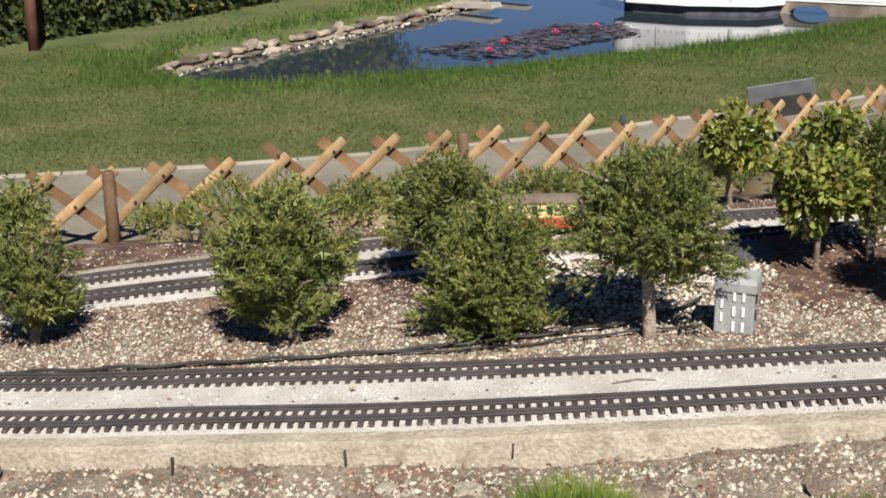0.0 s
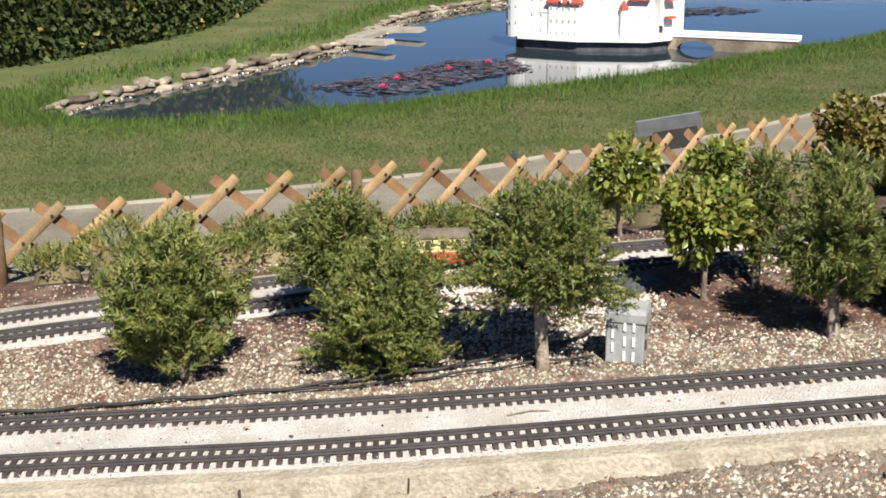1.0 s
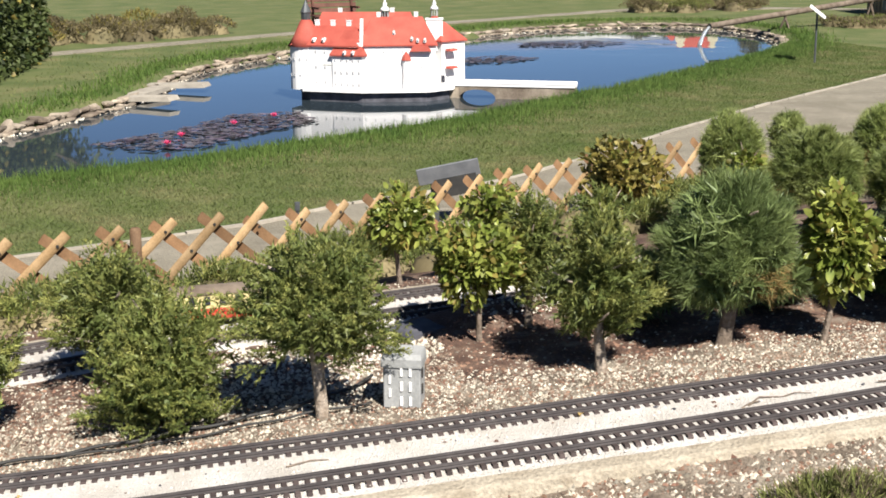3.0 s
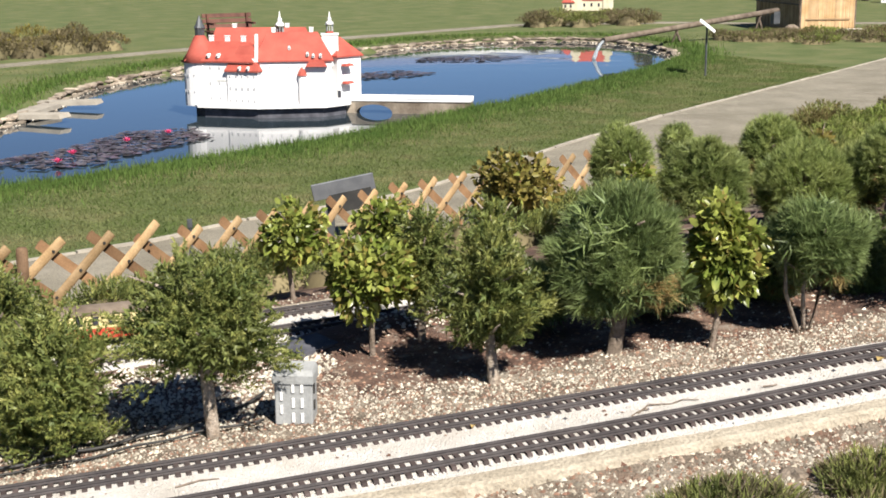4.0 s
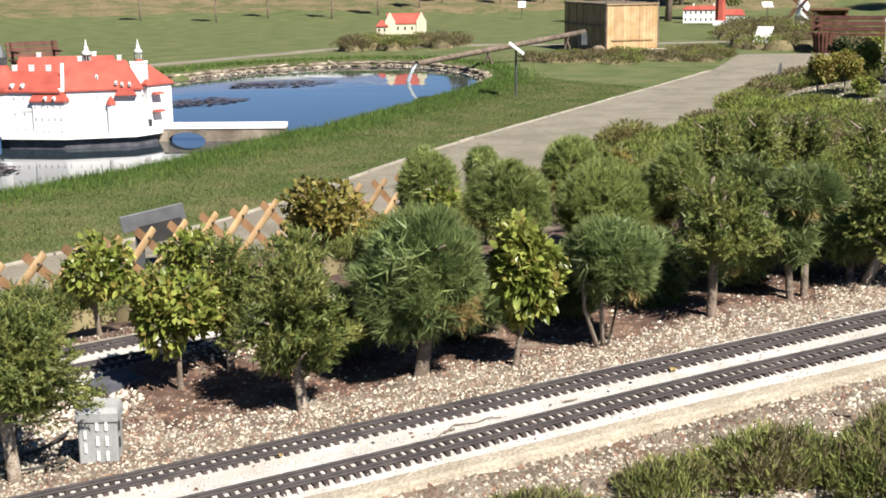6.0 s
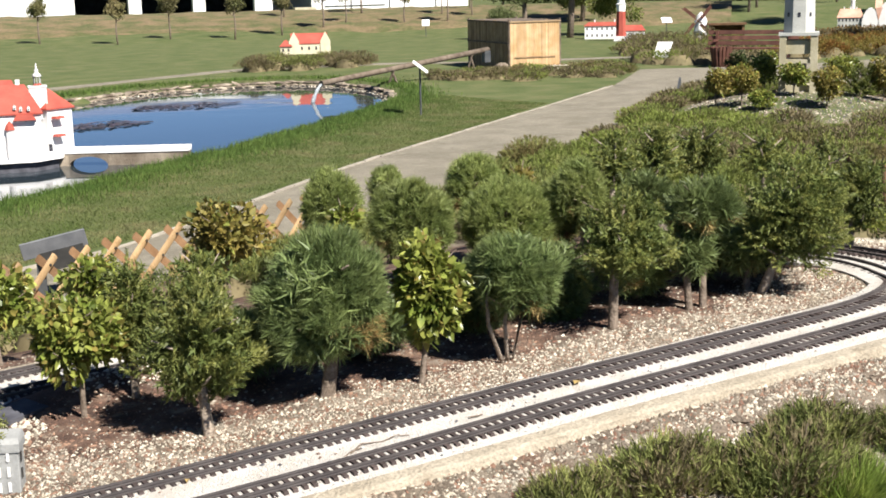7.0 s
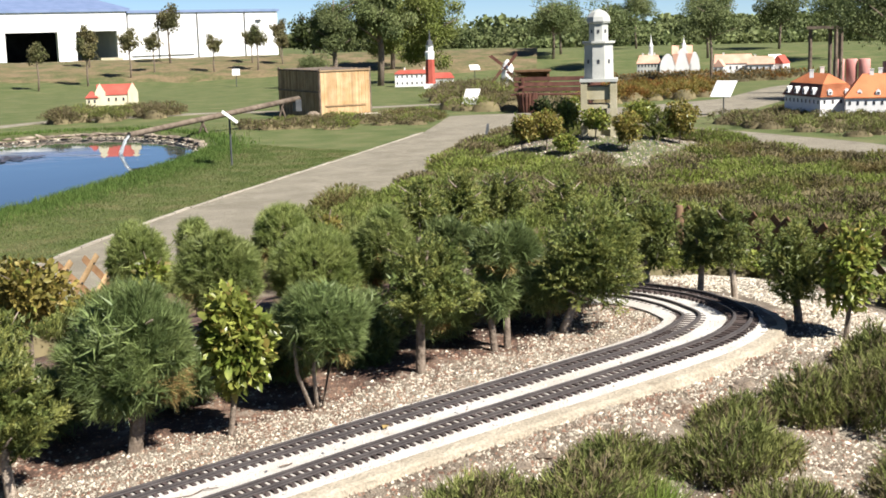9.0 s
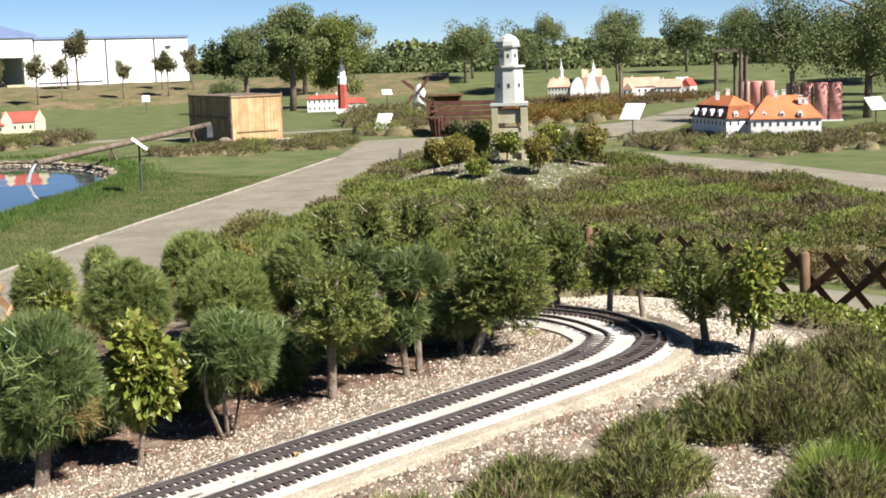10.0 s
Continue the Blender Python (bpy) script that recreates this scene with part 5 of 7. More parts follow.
M["roof_blue"] = material("roof_blue", [(0.13, 0.18, 0.30), (0.17, 0.22, 0.36)], 0.5, 2, fine=0.05)
at_parent(part("roof_edge", Geo().box(5.25, 4, 3.82, 10.7, 8.2, 0.14), "roof_blue", wh), pose(0, 0, 0, 0, 0, 8))
at_parent(part("plinth_rail", Geo().box(2.2, -0.03, 1.35, 4.2, 0.05, 0.05), "tin", wh), pose(0, 0, 0, 0, 0, 8))
part("roof_edge", Geo().box(-9.2, 4, 3.92, 18.6, 8.2, 0.14).add([(-18.4, -0.1, 4.06), (0.2, -0.1, 4.06), (0.2, 8.1, 4.06), (-18.4, 8.1, 4.06), (-18.0, 4, 4.75), (-0.4, 4, 4.75)],
     [(0, 1, 5, 4), (2, 3, 4, 5), (1, 2, 5), (3, 0, 4)]), "roof_blue", wh)
part("ramp", Geo().box(-1.3, -0.3, -0.4, 1.3, 0.5, 1.75), "sandstone", wh)
for dx in (1.9, 4.6, 8.0):
    at_parent(part("downpipe", Geo().tube([(dx, -0.06, 0), (dx, -0.06, 3.8)], 0.035, 6), "tin", wh), pose(0, 0, 0, 0, 0, 8))
at_parent(part("vent", Geo().box(9.0, -0.05, 3.2, 0.4, 0.08, 0.14), "tin", wh), pose(0, 0, 0, 0, 0, 8))

# ---- garden: paths, beds, hedges ----
B2L = [(16.1, 22.4), (19.5, 26.2), (21.5, 25.2), (24.5, 24.8), (28, 25.2), (33.5, 28.3), (40, 30.6)]
B2R = [(17.9, 21.9), (19.2, 21.4), (20.3, 20.2), (22.8, 20.9), (25.5, 21.8), (34.4, 26.6), (41, 29.4)]
tagged(part("path_junction", ribbon("path", B2L, B2R, 50, 0.024, "path"), "path", None), "wide grey gravel path junction between the lawns", "path", kind="structure")
B1L = [(20.2, 20.4), (20.0, 17.9), (19.3, 14.1), (18.2, 10.8), (15.5, 5.5), (12, 0)]
B1R = [(18.6, 20.4), (18.5, 17.1), (17.0, 12.8), (16.6, 10.6), (13.9, 6.2), (10.5, 1)]
tagged(part("path_side", ribbon("path", B1L, B1R, 50, 0.028, "path"), "path", None), "narrow grey gravel path beside the heather", "path", kind="structure")
tagged(part("path_fence", ribbon("path", [(7.9, 10.5), (8.4, 7.75), (8.5, 5.3), (8.4, 2.5)], [(9.3, 11.5), (9.75, 7), (9.85, 5.4), (9.8, 2.5)], 40, 0.03, "path"), "path", None), "grey path outside the dark lattice fence", "path", kind="structure")
FP = [(-6, 20.6), (-1.7, 24.6), (3, 28.4), (7.8, 31.3), (12, 34.1), (16.2, 33.6), (18.5, 32.0), (24, 30.4)]
tagged(part("path_far", ribbon("path", [(x, y + 0.35) for x, y in FP], [(x, y - 0.35) for x, y in FP], 60, 0.02, "path"), "path", None), "narrow pale gravel path behind the pond", "path", kind="structure")

# pale edging stones along the far side of the path
far_xy, far_t = spline(PATH_FAR[:-1], 0.5)
kerb = thing("path_edging", 0, 0, 0, 0, "row of pale concrete edging strips along the path", "edging", kind="structure")
km = Geo().box(0, 0, -0.05, 0.485, 0.035, 0.1).mesh("edging_strip")
km.materials.append(M["concrete"])
M["kerb"] = material("kerb", [(0.27, 0.24, 0.20), (0.36, 0.325, 0.27)], 0.9, 5, 8, 0.3, 60, obj=0.12, fine=0.15)
km.materials[0] = M["kerb"]
for (x, y), (tx, ty) in zip(far_xy, far_t):
    ob = new("edging_strip", km)
    ob.parent = kerb
    ob.matrix_local = pose(x, y, max(float(land(x, y)), 0) - 0.014 + rng.normal(0, 0.004), 0, 0, math.degrees(math.atan2(ty, tx)) + rng.normal(0, 1))


def inside(poly, x, y):
    p = np.array(poly)
    q = np.roll(p, -1, 0)
    c = ((p[:, 1] > y[:, None]) != (q[:, 1] > y[:, None])) & (x[:, None] < (q[:, 0] - p[:, 0]) * (y[:, None] - p[:, 1]) / (q[:, 1] - p[:, 1] + 1e-12) + p[:, 0])
    return c.sum(1) % 2 == 1


def scatter(poly, n, r, keep=None):
    p = np.array(poly)
    lo, hi = p.min(0), p.max(0)
    out = np.zeros((0, 2))
    while len(out) < n:
        q = lo + r.random((n * 2, 2)) * (hi - lo)
        q = q[inside(poly, q[:, 0], q[:, 1])]
        if keep is not None:
            q = q[keep(q[:, 0], q[:, 1], r)]
        out = np.concatenate([out, q])
    return out[:n]


def cushion(name, poly, h, n, mats, label, needle=(0.06, 0.012), cell=0.45, per=7, leafy=0.0, up=0.8, category="heather", kind="stuff"):
    """A low planted mass: many rounded bushes of upright sprigs, side by side."""
    r = np.random.default_rng(len(name) + n)
    pa = np.array(poly)
    area = abs(np.sum(pa[:, 0] * np.roll(pa[:, 1], -1) - np.roll(pa[:, 0], -1) * pa[:, 1])) / 2
    mids = scatter(poly, max(8, int(area / (cell * cell) * 1.15)), r)
    size = cell * (0.55 + 0.4 * r.random(len(mids)))
    high = h * (0.6 + 0.7 * r.random(len(mids)))
    k = r.integers(0, len(mids), n)
    a, u = r.random(n) * 6.2832, np.sqrt(r.random(n))
    q = mids[k] + np.stack([np.cos(a), np.sin(a)], -1) * (u * size[k])[:, None]
    top = high[k] * np.sqrt(np.clip(1 - 0.85 * u * u, 0.05, 1)) * (1 - 0.25 * r.random(n) ** 2)
    z = land(q[:, 0], q[:, 1]) + top
    p = np.stack([q[:, 0], q[:, 1], z], -1)
    d = unit(np.stack([np.cos(a) * u * 0.8 + r.normal(0, 0.3, n), np.sin(a) * u * 0.8 + r.normal(0, 0.3, n), np.full(n, up)], -1))
    tint = (r.random(len(mids)) < 0.4)[k]
    if leafy:
        V, F = leaves(p, unit(d + r.normal(size=d.shape) * 0.4), leafy, r, 0.3)
        S = np.repeat((tint | (r.random(n) < 0.1)).astype(int) * (len(mats) > 1), 2)
    else:
        V, F = needles(p - d * needle[0] * 0.5, d, per, needle[0], needle[0] * 0.45, needle[1], 0.5, r)
        S = np.repeat((tint ^ (r.random(n) < 0.12)).astype(int) * (len(mats) > 1), per)
    ob = new(name, tri_mesh(name, V, F, mats, S))
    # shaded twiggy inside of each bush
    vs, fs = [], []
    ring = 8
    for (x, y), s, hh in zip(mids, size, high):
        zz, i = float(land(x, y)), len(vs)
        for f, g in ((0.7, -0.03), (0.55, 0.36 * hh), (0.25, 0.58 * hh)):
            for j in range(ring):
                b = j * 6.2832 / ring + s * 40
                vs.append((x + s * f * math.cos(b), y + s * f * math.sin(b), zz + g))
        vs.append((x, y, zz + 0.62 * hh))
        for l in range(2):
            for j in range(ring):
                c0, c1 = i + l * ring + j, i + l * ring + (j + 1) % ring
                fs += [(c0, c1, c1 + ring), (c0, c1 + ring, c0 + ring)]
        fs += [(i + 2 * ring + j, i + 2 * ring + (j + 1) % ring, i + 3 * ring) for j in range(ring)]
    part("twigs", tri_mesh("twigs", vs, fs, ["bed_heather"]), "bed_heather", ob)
    return tagged(ob, label, category, kind=kind)


def ellipse(x, y, a, b, turn=0.0, n=18):
    c, s = math.cos(radians(turn)), math.sin(radians(turn))
    out = []
    for k in range(n):
        u, v = a * math.cos(6.2832 * k / n) * (1 + 0.08 * math.sin(3 * k)), b * math.sin(6.2832 * k / n)
        out.append((x + c * u - s * v, y + s * u + c * v))
    return out


FIELD = [(7.9, 11.9), (9.0, 13.1), (10.7, 14.7), (14.4, 18.2), (16.8, 20.4), (18.1, 20.2), (17.9, 17.1), (16.5, 12.8), (16.0, 10.6), (13.4, 6.3), (11.6, 3.4), (10.2, 3.2), (10.1, 5.6), (10.0, 7.2), (9.6, 11.0)]
MOUND = ellipse(14.35, 15.0, 1.9, 1.75, 40)


def field_keep(x, y, r):
    return ~inside(MOUND, x, y)


_scatter = scatter


def scatter_field(poly, n, r, keep=None):
    return _scatter(poly, n, r, field_keep if poly is FIELD else keep)


scatter = scatter_field
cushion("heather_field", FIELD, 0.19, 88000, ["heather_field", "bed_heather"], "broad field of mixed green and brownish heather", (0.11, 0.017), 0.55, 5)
strip = [(6.1, 10.6), (7.2, 11.8), (8.6, 13.2), (8.9, 12.9), (7.9, 11.6), (7.6, 9.6), (7.5, 7.6), (6.6, 7.3), (5.6, 7.6), (5.2, 8.8)]
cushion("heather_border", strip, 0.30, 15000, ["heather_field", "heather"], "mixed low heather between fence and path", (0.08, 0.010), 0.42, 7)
cushion("hut_hedge", [(14.2, 26.9), (15.2, 25.4), (16.4, 24.4), (18.4, 24.8), (19.4, 26.4), (19.6, 28.0), (18.5, 27.5), (17.0, 27.6), (15.6, 28.0)], 0.17, 8000, ["bed_heather", "heather_field"], "low brownish-green heather bed round the reed hut", (0.10, 0.014), 0.55, 6, category="heather bed")
cushion("cottage_hedge", ellipse(14.2, 34.0, 2.2, 1.3, 25), 0.3, 5500, ["bed_heather", "heather"], "low clipped brownish hedge bed round the model cottage", (0.11, 0.018), 0.6, 6, category="heather bed")
cushion("mill_bed", [(21.0, 28.6), (21.4, 27.0), (22.6, 26.4), (24.5, 27.4), (28.0, 33), (28.3, 35.6), (26.0, 36.0), (24.0, 33.0)], 0.45, 8000, ["bed_heather", "heather_field"], "green and brownish heather bed beside the path", (0.13, 0.02), 0.7, 6, category="heather bed")
cushion("red_heather_bed", [(24.2, 26.4), (26.0, 25.9), (29.2, 26.5), (32.5, 29.0), (31.5, 31.0), (28, 30.5)], 0.36, 8000, ["heather_red", "leaf_brown"], "heather bed turning yellow and red", (0.12, 0.02), 0.6, 6, category="heather bed")
cushion("far_heather_bed", [(34.5, 32.5), (37.5, 31.4), (42, 33.5), (41, 35.6), (37.5, 38.5), (34.5, 37.5)], 0.25, 4000, ["bed_heather", "heather_red"], "low dull heather bed before the model church", (0.15, 0.03), 0.8, 6, category="heather bed")
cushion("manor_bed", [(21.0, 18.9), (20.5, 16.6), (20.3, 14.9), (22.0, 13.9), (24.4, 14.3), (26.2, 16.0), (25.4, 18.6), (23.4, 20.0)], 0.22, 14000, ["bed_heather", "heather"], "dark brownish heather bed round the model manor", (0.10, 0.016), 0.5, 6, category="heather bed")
cushion("rose_bed", [(-2.2, 26.3), (1.2, 27.9), (1.6, 28.9), (-0.6, 28.8), (-2.6, 27.4)], 0.5, 5000, ["bed_heather", "leaf_brown"], "low dark rose bed with few flowers", (0.11, 0.018), 0.6, 6, category="rose bed")
cushion("hedge_low", [(5.9, 5.6), (6.5, 5.35), (6.75, 4.6), (6.5, 4.1), (6.35, 3.4), (6.2, 2.7), (6.9, 2.4), (7.15, 3.4), (7.2, 4.6), (7.05, 5.6), (6.5, 6.3)], 0.13, 12000, ["leaf", "yew"], "low yellow-green clipped hedge along the dark fence", cell=0.3, leafy=0.03, category="hedge")
cushion("fence_planting", [(-3.5, 5.75), (-1.7, 6.2), (0.0, 6.75), (1.0, 7.2), (1.3, 6.9), (0.3, 6.35), (-1.3, 5.85), (-3.4, 5.3)], 0.24, 6000, ["spruce", "yew"], "low green planting along the foot of the fence", (0.08, 0.009), 0.3, 5, category="planting")
cushion("fence_planting", [(1.0, 7.2), (2.2, 7.9), (3.6, 8.7), (5.2, 9.6), (5.6, 8.9), (4.2, 7.8), (2.8, 7.1), (1.3, 6.6)], 0.22, 6000, ["spruce", "yew"], "low green planting along the foot of the fence", (0.08, 0.009), 0.3, 5, category="planting")


def heather_shrub(x, y, a, b, h, turn=0.0, mats=("heather", "bed_heather"), n=900, label="grey-green upright heather shrub with woody stems", grassy=False):
    seed = int(abs(x * 131 + y * 71)) % 997
    r = np.random.default_rng(seed)
    z = float(land(x, y)) - 0.01
    s = thing("heather_shrub", x, y, z, turn, label, "shrub", "heather shrubs before the track")
    k = int(n * 1.3)
    a, b = a * 1.05, b * 1.05
    ang, rad = r.random(k) * 6.2832, np.sqrt(r.random(k))
    lp = 1 + 0.25 * np.array([noise.noise(Vector((math.cos(t) * 2 + seed, math.sin(t) * 2, 0))) for t in ang])
    u, v = a * rad * np.cos(ang) * lp, b * rad * np.sin(ang) * lp
    hh = 1.12 * h * (1 - 0.6 * rad ** 2) * (0.5 + 0.65 * r.random(k)) * (0.85 + 0.3 * np.array([noise.noise(Vector((p * 9, q * 9, seed))) for p, q in zip(u, v)]))
    d = unit(np.stack([u / a * 0.6 + r.normal(0, 0.28, k), v / b * 0.6 + r.normal(0, 0.28, k), np.full(k, 0.9)], -1))
    ln = 0.13
    tip = np.stack([u, v, hh], -1)
    if grassy:
        V, F = needles(np.stack([u * 0.6, v * 0.6, hh * 0], -1), d, 4, 0.02, h * 1.15, 0.006, 0.22, r)
        S = np.zeros(len(F), int)
    else:
        V, F = needles(tip - d * ln, d, 12, ln, 0.036, 0.0058, 0.36, r)
        brown = np.array([noise.noise(Vector((p * 6, q * 6, seed + 3))) for p, q in zip(u, v)])
        S = np.repeat((r.random(k) < 0.34 + 0.7 * brown).astype(int), 12)
    stems = Geo()
    for j in range(44):
        q = tip[r.integers(k)]
        stems.tube([(q[0] * 0.25, q[1] * 0.25, -0.02), (q[0] * 0.7, q[1] * 0.7, q[2] * 0.5), tuple(q * 0.97)], [0.005, 0.0035, 0.0015], 4, False)
    tagged(part("woody_stem", stems, "bark", s), kind="stuff")
    part("foliage", tri_mesh("foliage", V, F, list(mats), S), mats[0], s)
    return s


# ---- fences ----
def lattice_fence(line, h, z_of, mats, label, spacing=0.30, post_every=1.88, first_post=0.0, lift=0.06, slat_w=0.05, post_h=0.0):
    """Crossed half-round slats between posts, along a line."""
    xy, t = spline(line, 0.02)
    s = np.arange(len(xy)) * 0.02
    f = thing("lattice_fence", 0, 0, 0, 0, label, "fence")

    def spot(u):
        return np.array([np.interp(u, s, xy[:, 0]), np.interp(u, s, xy[:, 1])]), np.array([np.interp(u, s, t[:, 0]), np.interp(u, s, t[:, 1])])

    run = h * 1.15
    me = {}
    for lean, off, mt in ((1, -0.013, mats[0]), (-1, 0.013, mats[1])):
        L = math.hypot(run, h)
        g = Geo()
        n = 7
        ring = [(0.5 * slat_w * math.cos(math.pi * k / (n - 1)), -0.014 * math.sin(math.pi * k / (n - 1))) for k in range(n)]
        vs = [(a, b * (1 if off < 0 else -1), z) for z in (-L / 2, L / 2) for a, b in ring]
        g.add(vs, [tuple(range(n)), tuple(range(n, 2 * n))[::-1]] + [(i, n + i, n + (i + 1) % n, (i + 1) % n) for i in range(n)])
        me[lean] = g.mesh("slat")
        me[lean].materials.append(M[mt])
        u = 0.1
        while u < s[-1] - 0.1:
            p, d = spot(u)
            ob = new("slat", me[lean])
            ob.parent = f
            turn = math.degrees(math.atan2(d[1], d[0]))
            ob.matrix_local = pose(p[0], p[1], float(z_of(p[0], p[1])) + lift + h / 2, 0, 0, turn) @ pose(0, off, rng.normal(0, 0.004), 0, lean * math.degrees(math.atan2(run, h)) + rng.normal(0, 0.7), 0)
            u += spacing
    bolt = Geo().tube([(0, -0.034, 0), (0, -0.026, 0)], 0.009, 6).mesh("bolt")
    bolt.materials.append(M["black"])
    u = 0.1
    while u < s[-1] - 0.1:
        for k in range(3):
            w = u + run / 2 - 0.06 - 0.15 * k
            p, d = spot(w)
            if 0 < w < s[-1]:
                ob = new("bolt", bolt)
                ob.parent = f
                ob.matrix_local = pose(p[0], p[1], float(z_of(p[0], p[1])) + lift + h * (0.86 - 0.35 * k), 0, 0, math.degrees(math.atan2(d[1], d[0])))
        u += spacing
    u = first_post
    while u < s[-1]:
        p, d = spot(u)
        g = Geo().tube([(0, 0, -0.15), (0, 0, h + lift + post_h), (0, 0, h + lift + post_h + 0.012)], [0.034, 0.032, 0.022], 10)
        ob = part("post", g, "fence_post", f, smooth=True)
        ob.matrix_local = pose(p[0] + 0.06 * d[1], p[1] - 0.06 * d[0], float(z_of(p[0], p[1])), rng.normal(0, 1), rng.normal(0, 1.5), 0)
        u += post_every
    return f


lattice_fence([(-3.7, 5.98), (-1.77, 6.62), (0.0, 7.25), (0.9, 7.72), (1.8, 8.3), (2.8, 8.95), (4.1, 9.65), (4.9, 10.15)], 0.37, lambda x, y: land(x, y), ("fence", "fence_shaded"),
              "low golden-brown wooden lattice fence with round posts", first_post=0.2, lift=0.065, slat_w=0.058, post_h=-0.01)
lattice_fence([(7.34, 7.1), (7.38, 6.0), (7.34, 4.58), (7.26, 3.7), (7.16, 2.6)], 0.42, lambda x, y: 0.33 + 0 * x, ("fence_dark", "fence_dark"),
              "dark brown wooden lattice fence with round posts", first_post=0.6, lift=0.04)


# ---- things on the bed ----
def grey_box():
    x, y = 1.085, 4.5
    b = thing("model_transformer", x, y, float(track_z(x)) - 0.015, -20, "small grey slotted model kiosk with a pitched lid", "model kiosk")
    w, d, h = 0.135, 0.10, 0.185
    part("body", Geo().box(0, 0, 0, w, d, h), "grey", b, bevel=0.004)
    part("lid", Geo().add([(-w / 2 - .006, -d / 2 - .006, h), (w / 2 + .006, -d / 2 - .006, h), (w / 2 + .006, d / 2 + .006, h), (-w / 2 - .006, d / 2 + .006, h),
                           (-w / 2, -d / 2 + 0.012, h + 0.016), (w / 2, -d / 2 + 0.012, h + 0.016), (w / 2, d / 2, h + 0.024), (-w / 2, d / 2, h + 0.024),
                           (-w / 2 - .006, -d / 2 - .006, h - 0.03), (w / 2 + .006, -d / 2 - .006, h - 0.03), (w / 2 + .006, d / 2 + .006, h - 0.03), (-w / 2 - .006, d / 2 + .006, h - 0.03)],
                          [(0, 1, 5, 4), (4, 5, 6, 7), (1, 2, 6, 5), (2, 3, 7, 6), (3, 0, 4, 7), (8, 9, 1, 0), (9, 10, 2, 1), (10, 11, 3, 2), (11, 8, 0, 3), (11, 10, 9, 8)]), "grey", b)
    for c in range(2):
        for r_ in range(3):
            pane(b, pose(0.0 + 0.032 * c, -d / 2 - 0.002, 0.03 + 0.055 * r_), 0.009, 0.034, "white", 0.006, "slot")
    for r_ in range(2):
        pane(b, pose(-0.042, -d / 2 - 0.002, 0.06 + 0.05 * r_), 0.008, 0.032, "white", 0.006, "slot")
        pane(b, pose(w / 2 + 0.002, -0.02, 0.07 + 0.06 * r_, 0, 0, 90), 0.016, 0.034, "black", 0.006, "slot")
    return b


grey_box()
sl = solid("paving_slab", Geo().box(0, 0, -0.03, 0.2, 0.15, 0.05), "slate", "grey concrete slab lying in the pebbles", "slab")
sl.matrix_world = pose(1.27, 5.3, float(track_z(1.27)) - 0.005, 4, -3, 28)


def coach():
    x, y = 0.445, 5.735
    c = thing("model_railcar", x, y, float(track_z(x)) + 0.012, 5.0, "red and yellow model railcar standing on the track", "model train")
    L, W = 0.52, 0.15
    part("underframe", Geo().box(0, 0, 0.02, L * 0.94, W * 0.7, 0.025), "black", c)
    part("lower_body", Geo().box(0, 0, 0.04, L, W, 0.06), "red", c, bevel=0.006)
    part("upper_body", Geo().box(0, 0, 0.1, L - 0.004, W - 0.004, 0.075), "yellow", c)
    rf = Geo()
    n = 9
    pr = [(0.5 * (W + 0.014) * math.cos(math.pi * k / (n - 1)), 0.03 * math.sin(math.pi * k / (n - 1))) for k in range(n)]
    rf.add([(s * (L / 2 + 0.012), a, 0.175 + b) for s in (-1, 1) for a, b in pr], [tuple(range(n)), tuple(range(n, 2 * n))[::-1]] + [(k, n + k, n + (k + 1) % n, (k + 1) % n) for k in range(n)])
    part("roof", rf, "log", c, smooth=False)
    for k in range(6):
        pane(c, pose(-L / 2 + 0.05 + 0.085 * k, -W / 2 - 0.001, 0.142), 0.032, 0.044, "glass_dark", 0.006)
        pane(c, pose(-L / 2 + 0.05 + 0.085 * k, W / 2 + 0.001, 0.142), 0.032, 0.044, "glass_dark", 0.006)
    for k in (-1, 1):
        pane(c, pose(-L / 2 - 0.001, 0.035 * k, 0.142, 0, 0, 90), 0.03, 0.04, "glass_dark", 0.006)
        pane(c, pose(L / 2 + 0.001, 0.035 * k, 0.142, 0, 0, 90), 0.03, 0.04, "glass_dark", 0.006)
    for ax in (-0.17, -0.1, 0.1, 0.17):
        for s in (-1, 1):
            part("wheel", Geo().tube([(ax, s * 0.037, 0.02), (ax, s * 0.046, 0.02)], 0.02, 12), "black", c)
    c.scale = (0.78, 0.82, 0.84)
    part("number_bar", Geo().box(-0.16, -W / 2 - 0.002, 0.065, 0.05, 0.004, 0.012), "white", c)


coach()


def hose(pts, rad, label):
    xy, t = spline(pts, 0.03)
    g = Geo().tube([(x, y, float(max(track_z(x), land(x, y))) + rad + 0.004 * math.sin(k * 0.7)) for k, (x, y) in enumerate(xy)], rad, 6)
    return solid("cable", g, "black", label, "cable", smooth=True)


hose([(-2.2, 4.39), (-1.57, 4.37), (-0.97, 4.365), (-0.28, 4.39), (0.01, 4.42), (0.45, 4.50), (0.76, 4.60), (0.95, 4.72), (1.02, 4.80)], 0.0065, "black cable lying on the gravel beside the track")
hose([(-0.1, 4.38), (0.3, 4.40), (0.7, 4.48), (0.98, 4.51)], 0.0045, "thin black cable running to the grey kiosk")

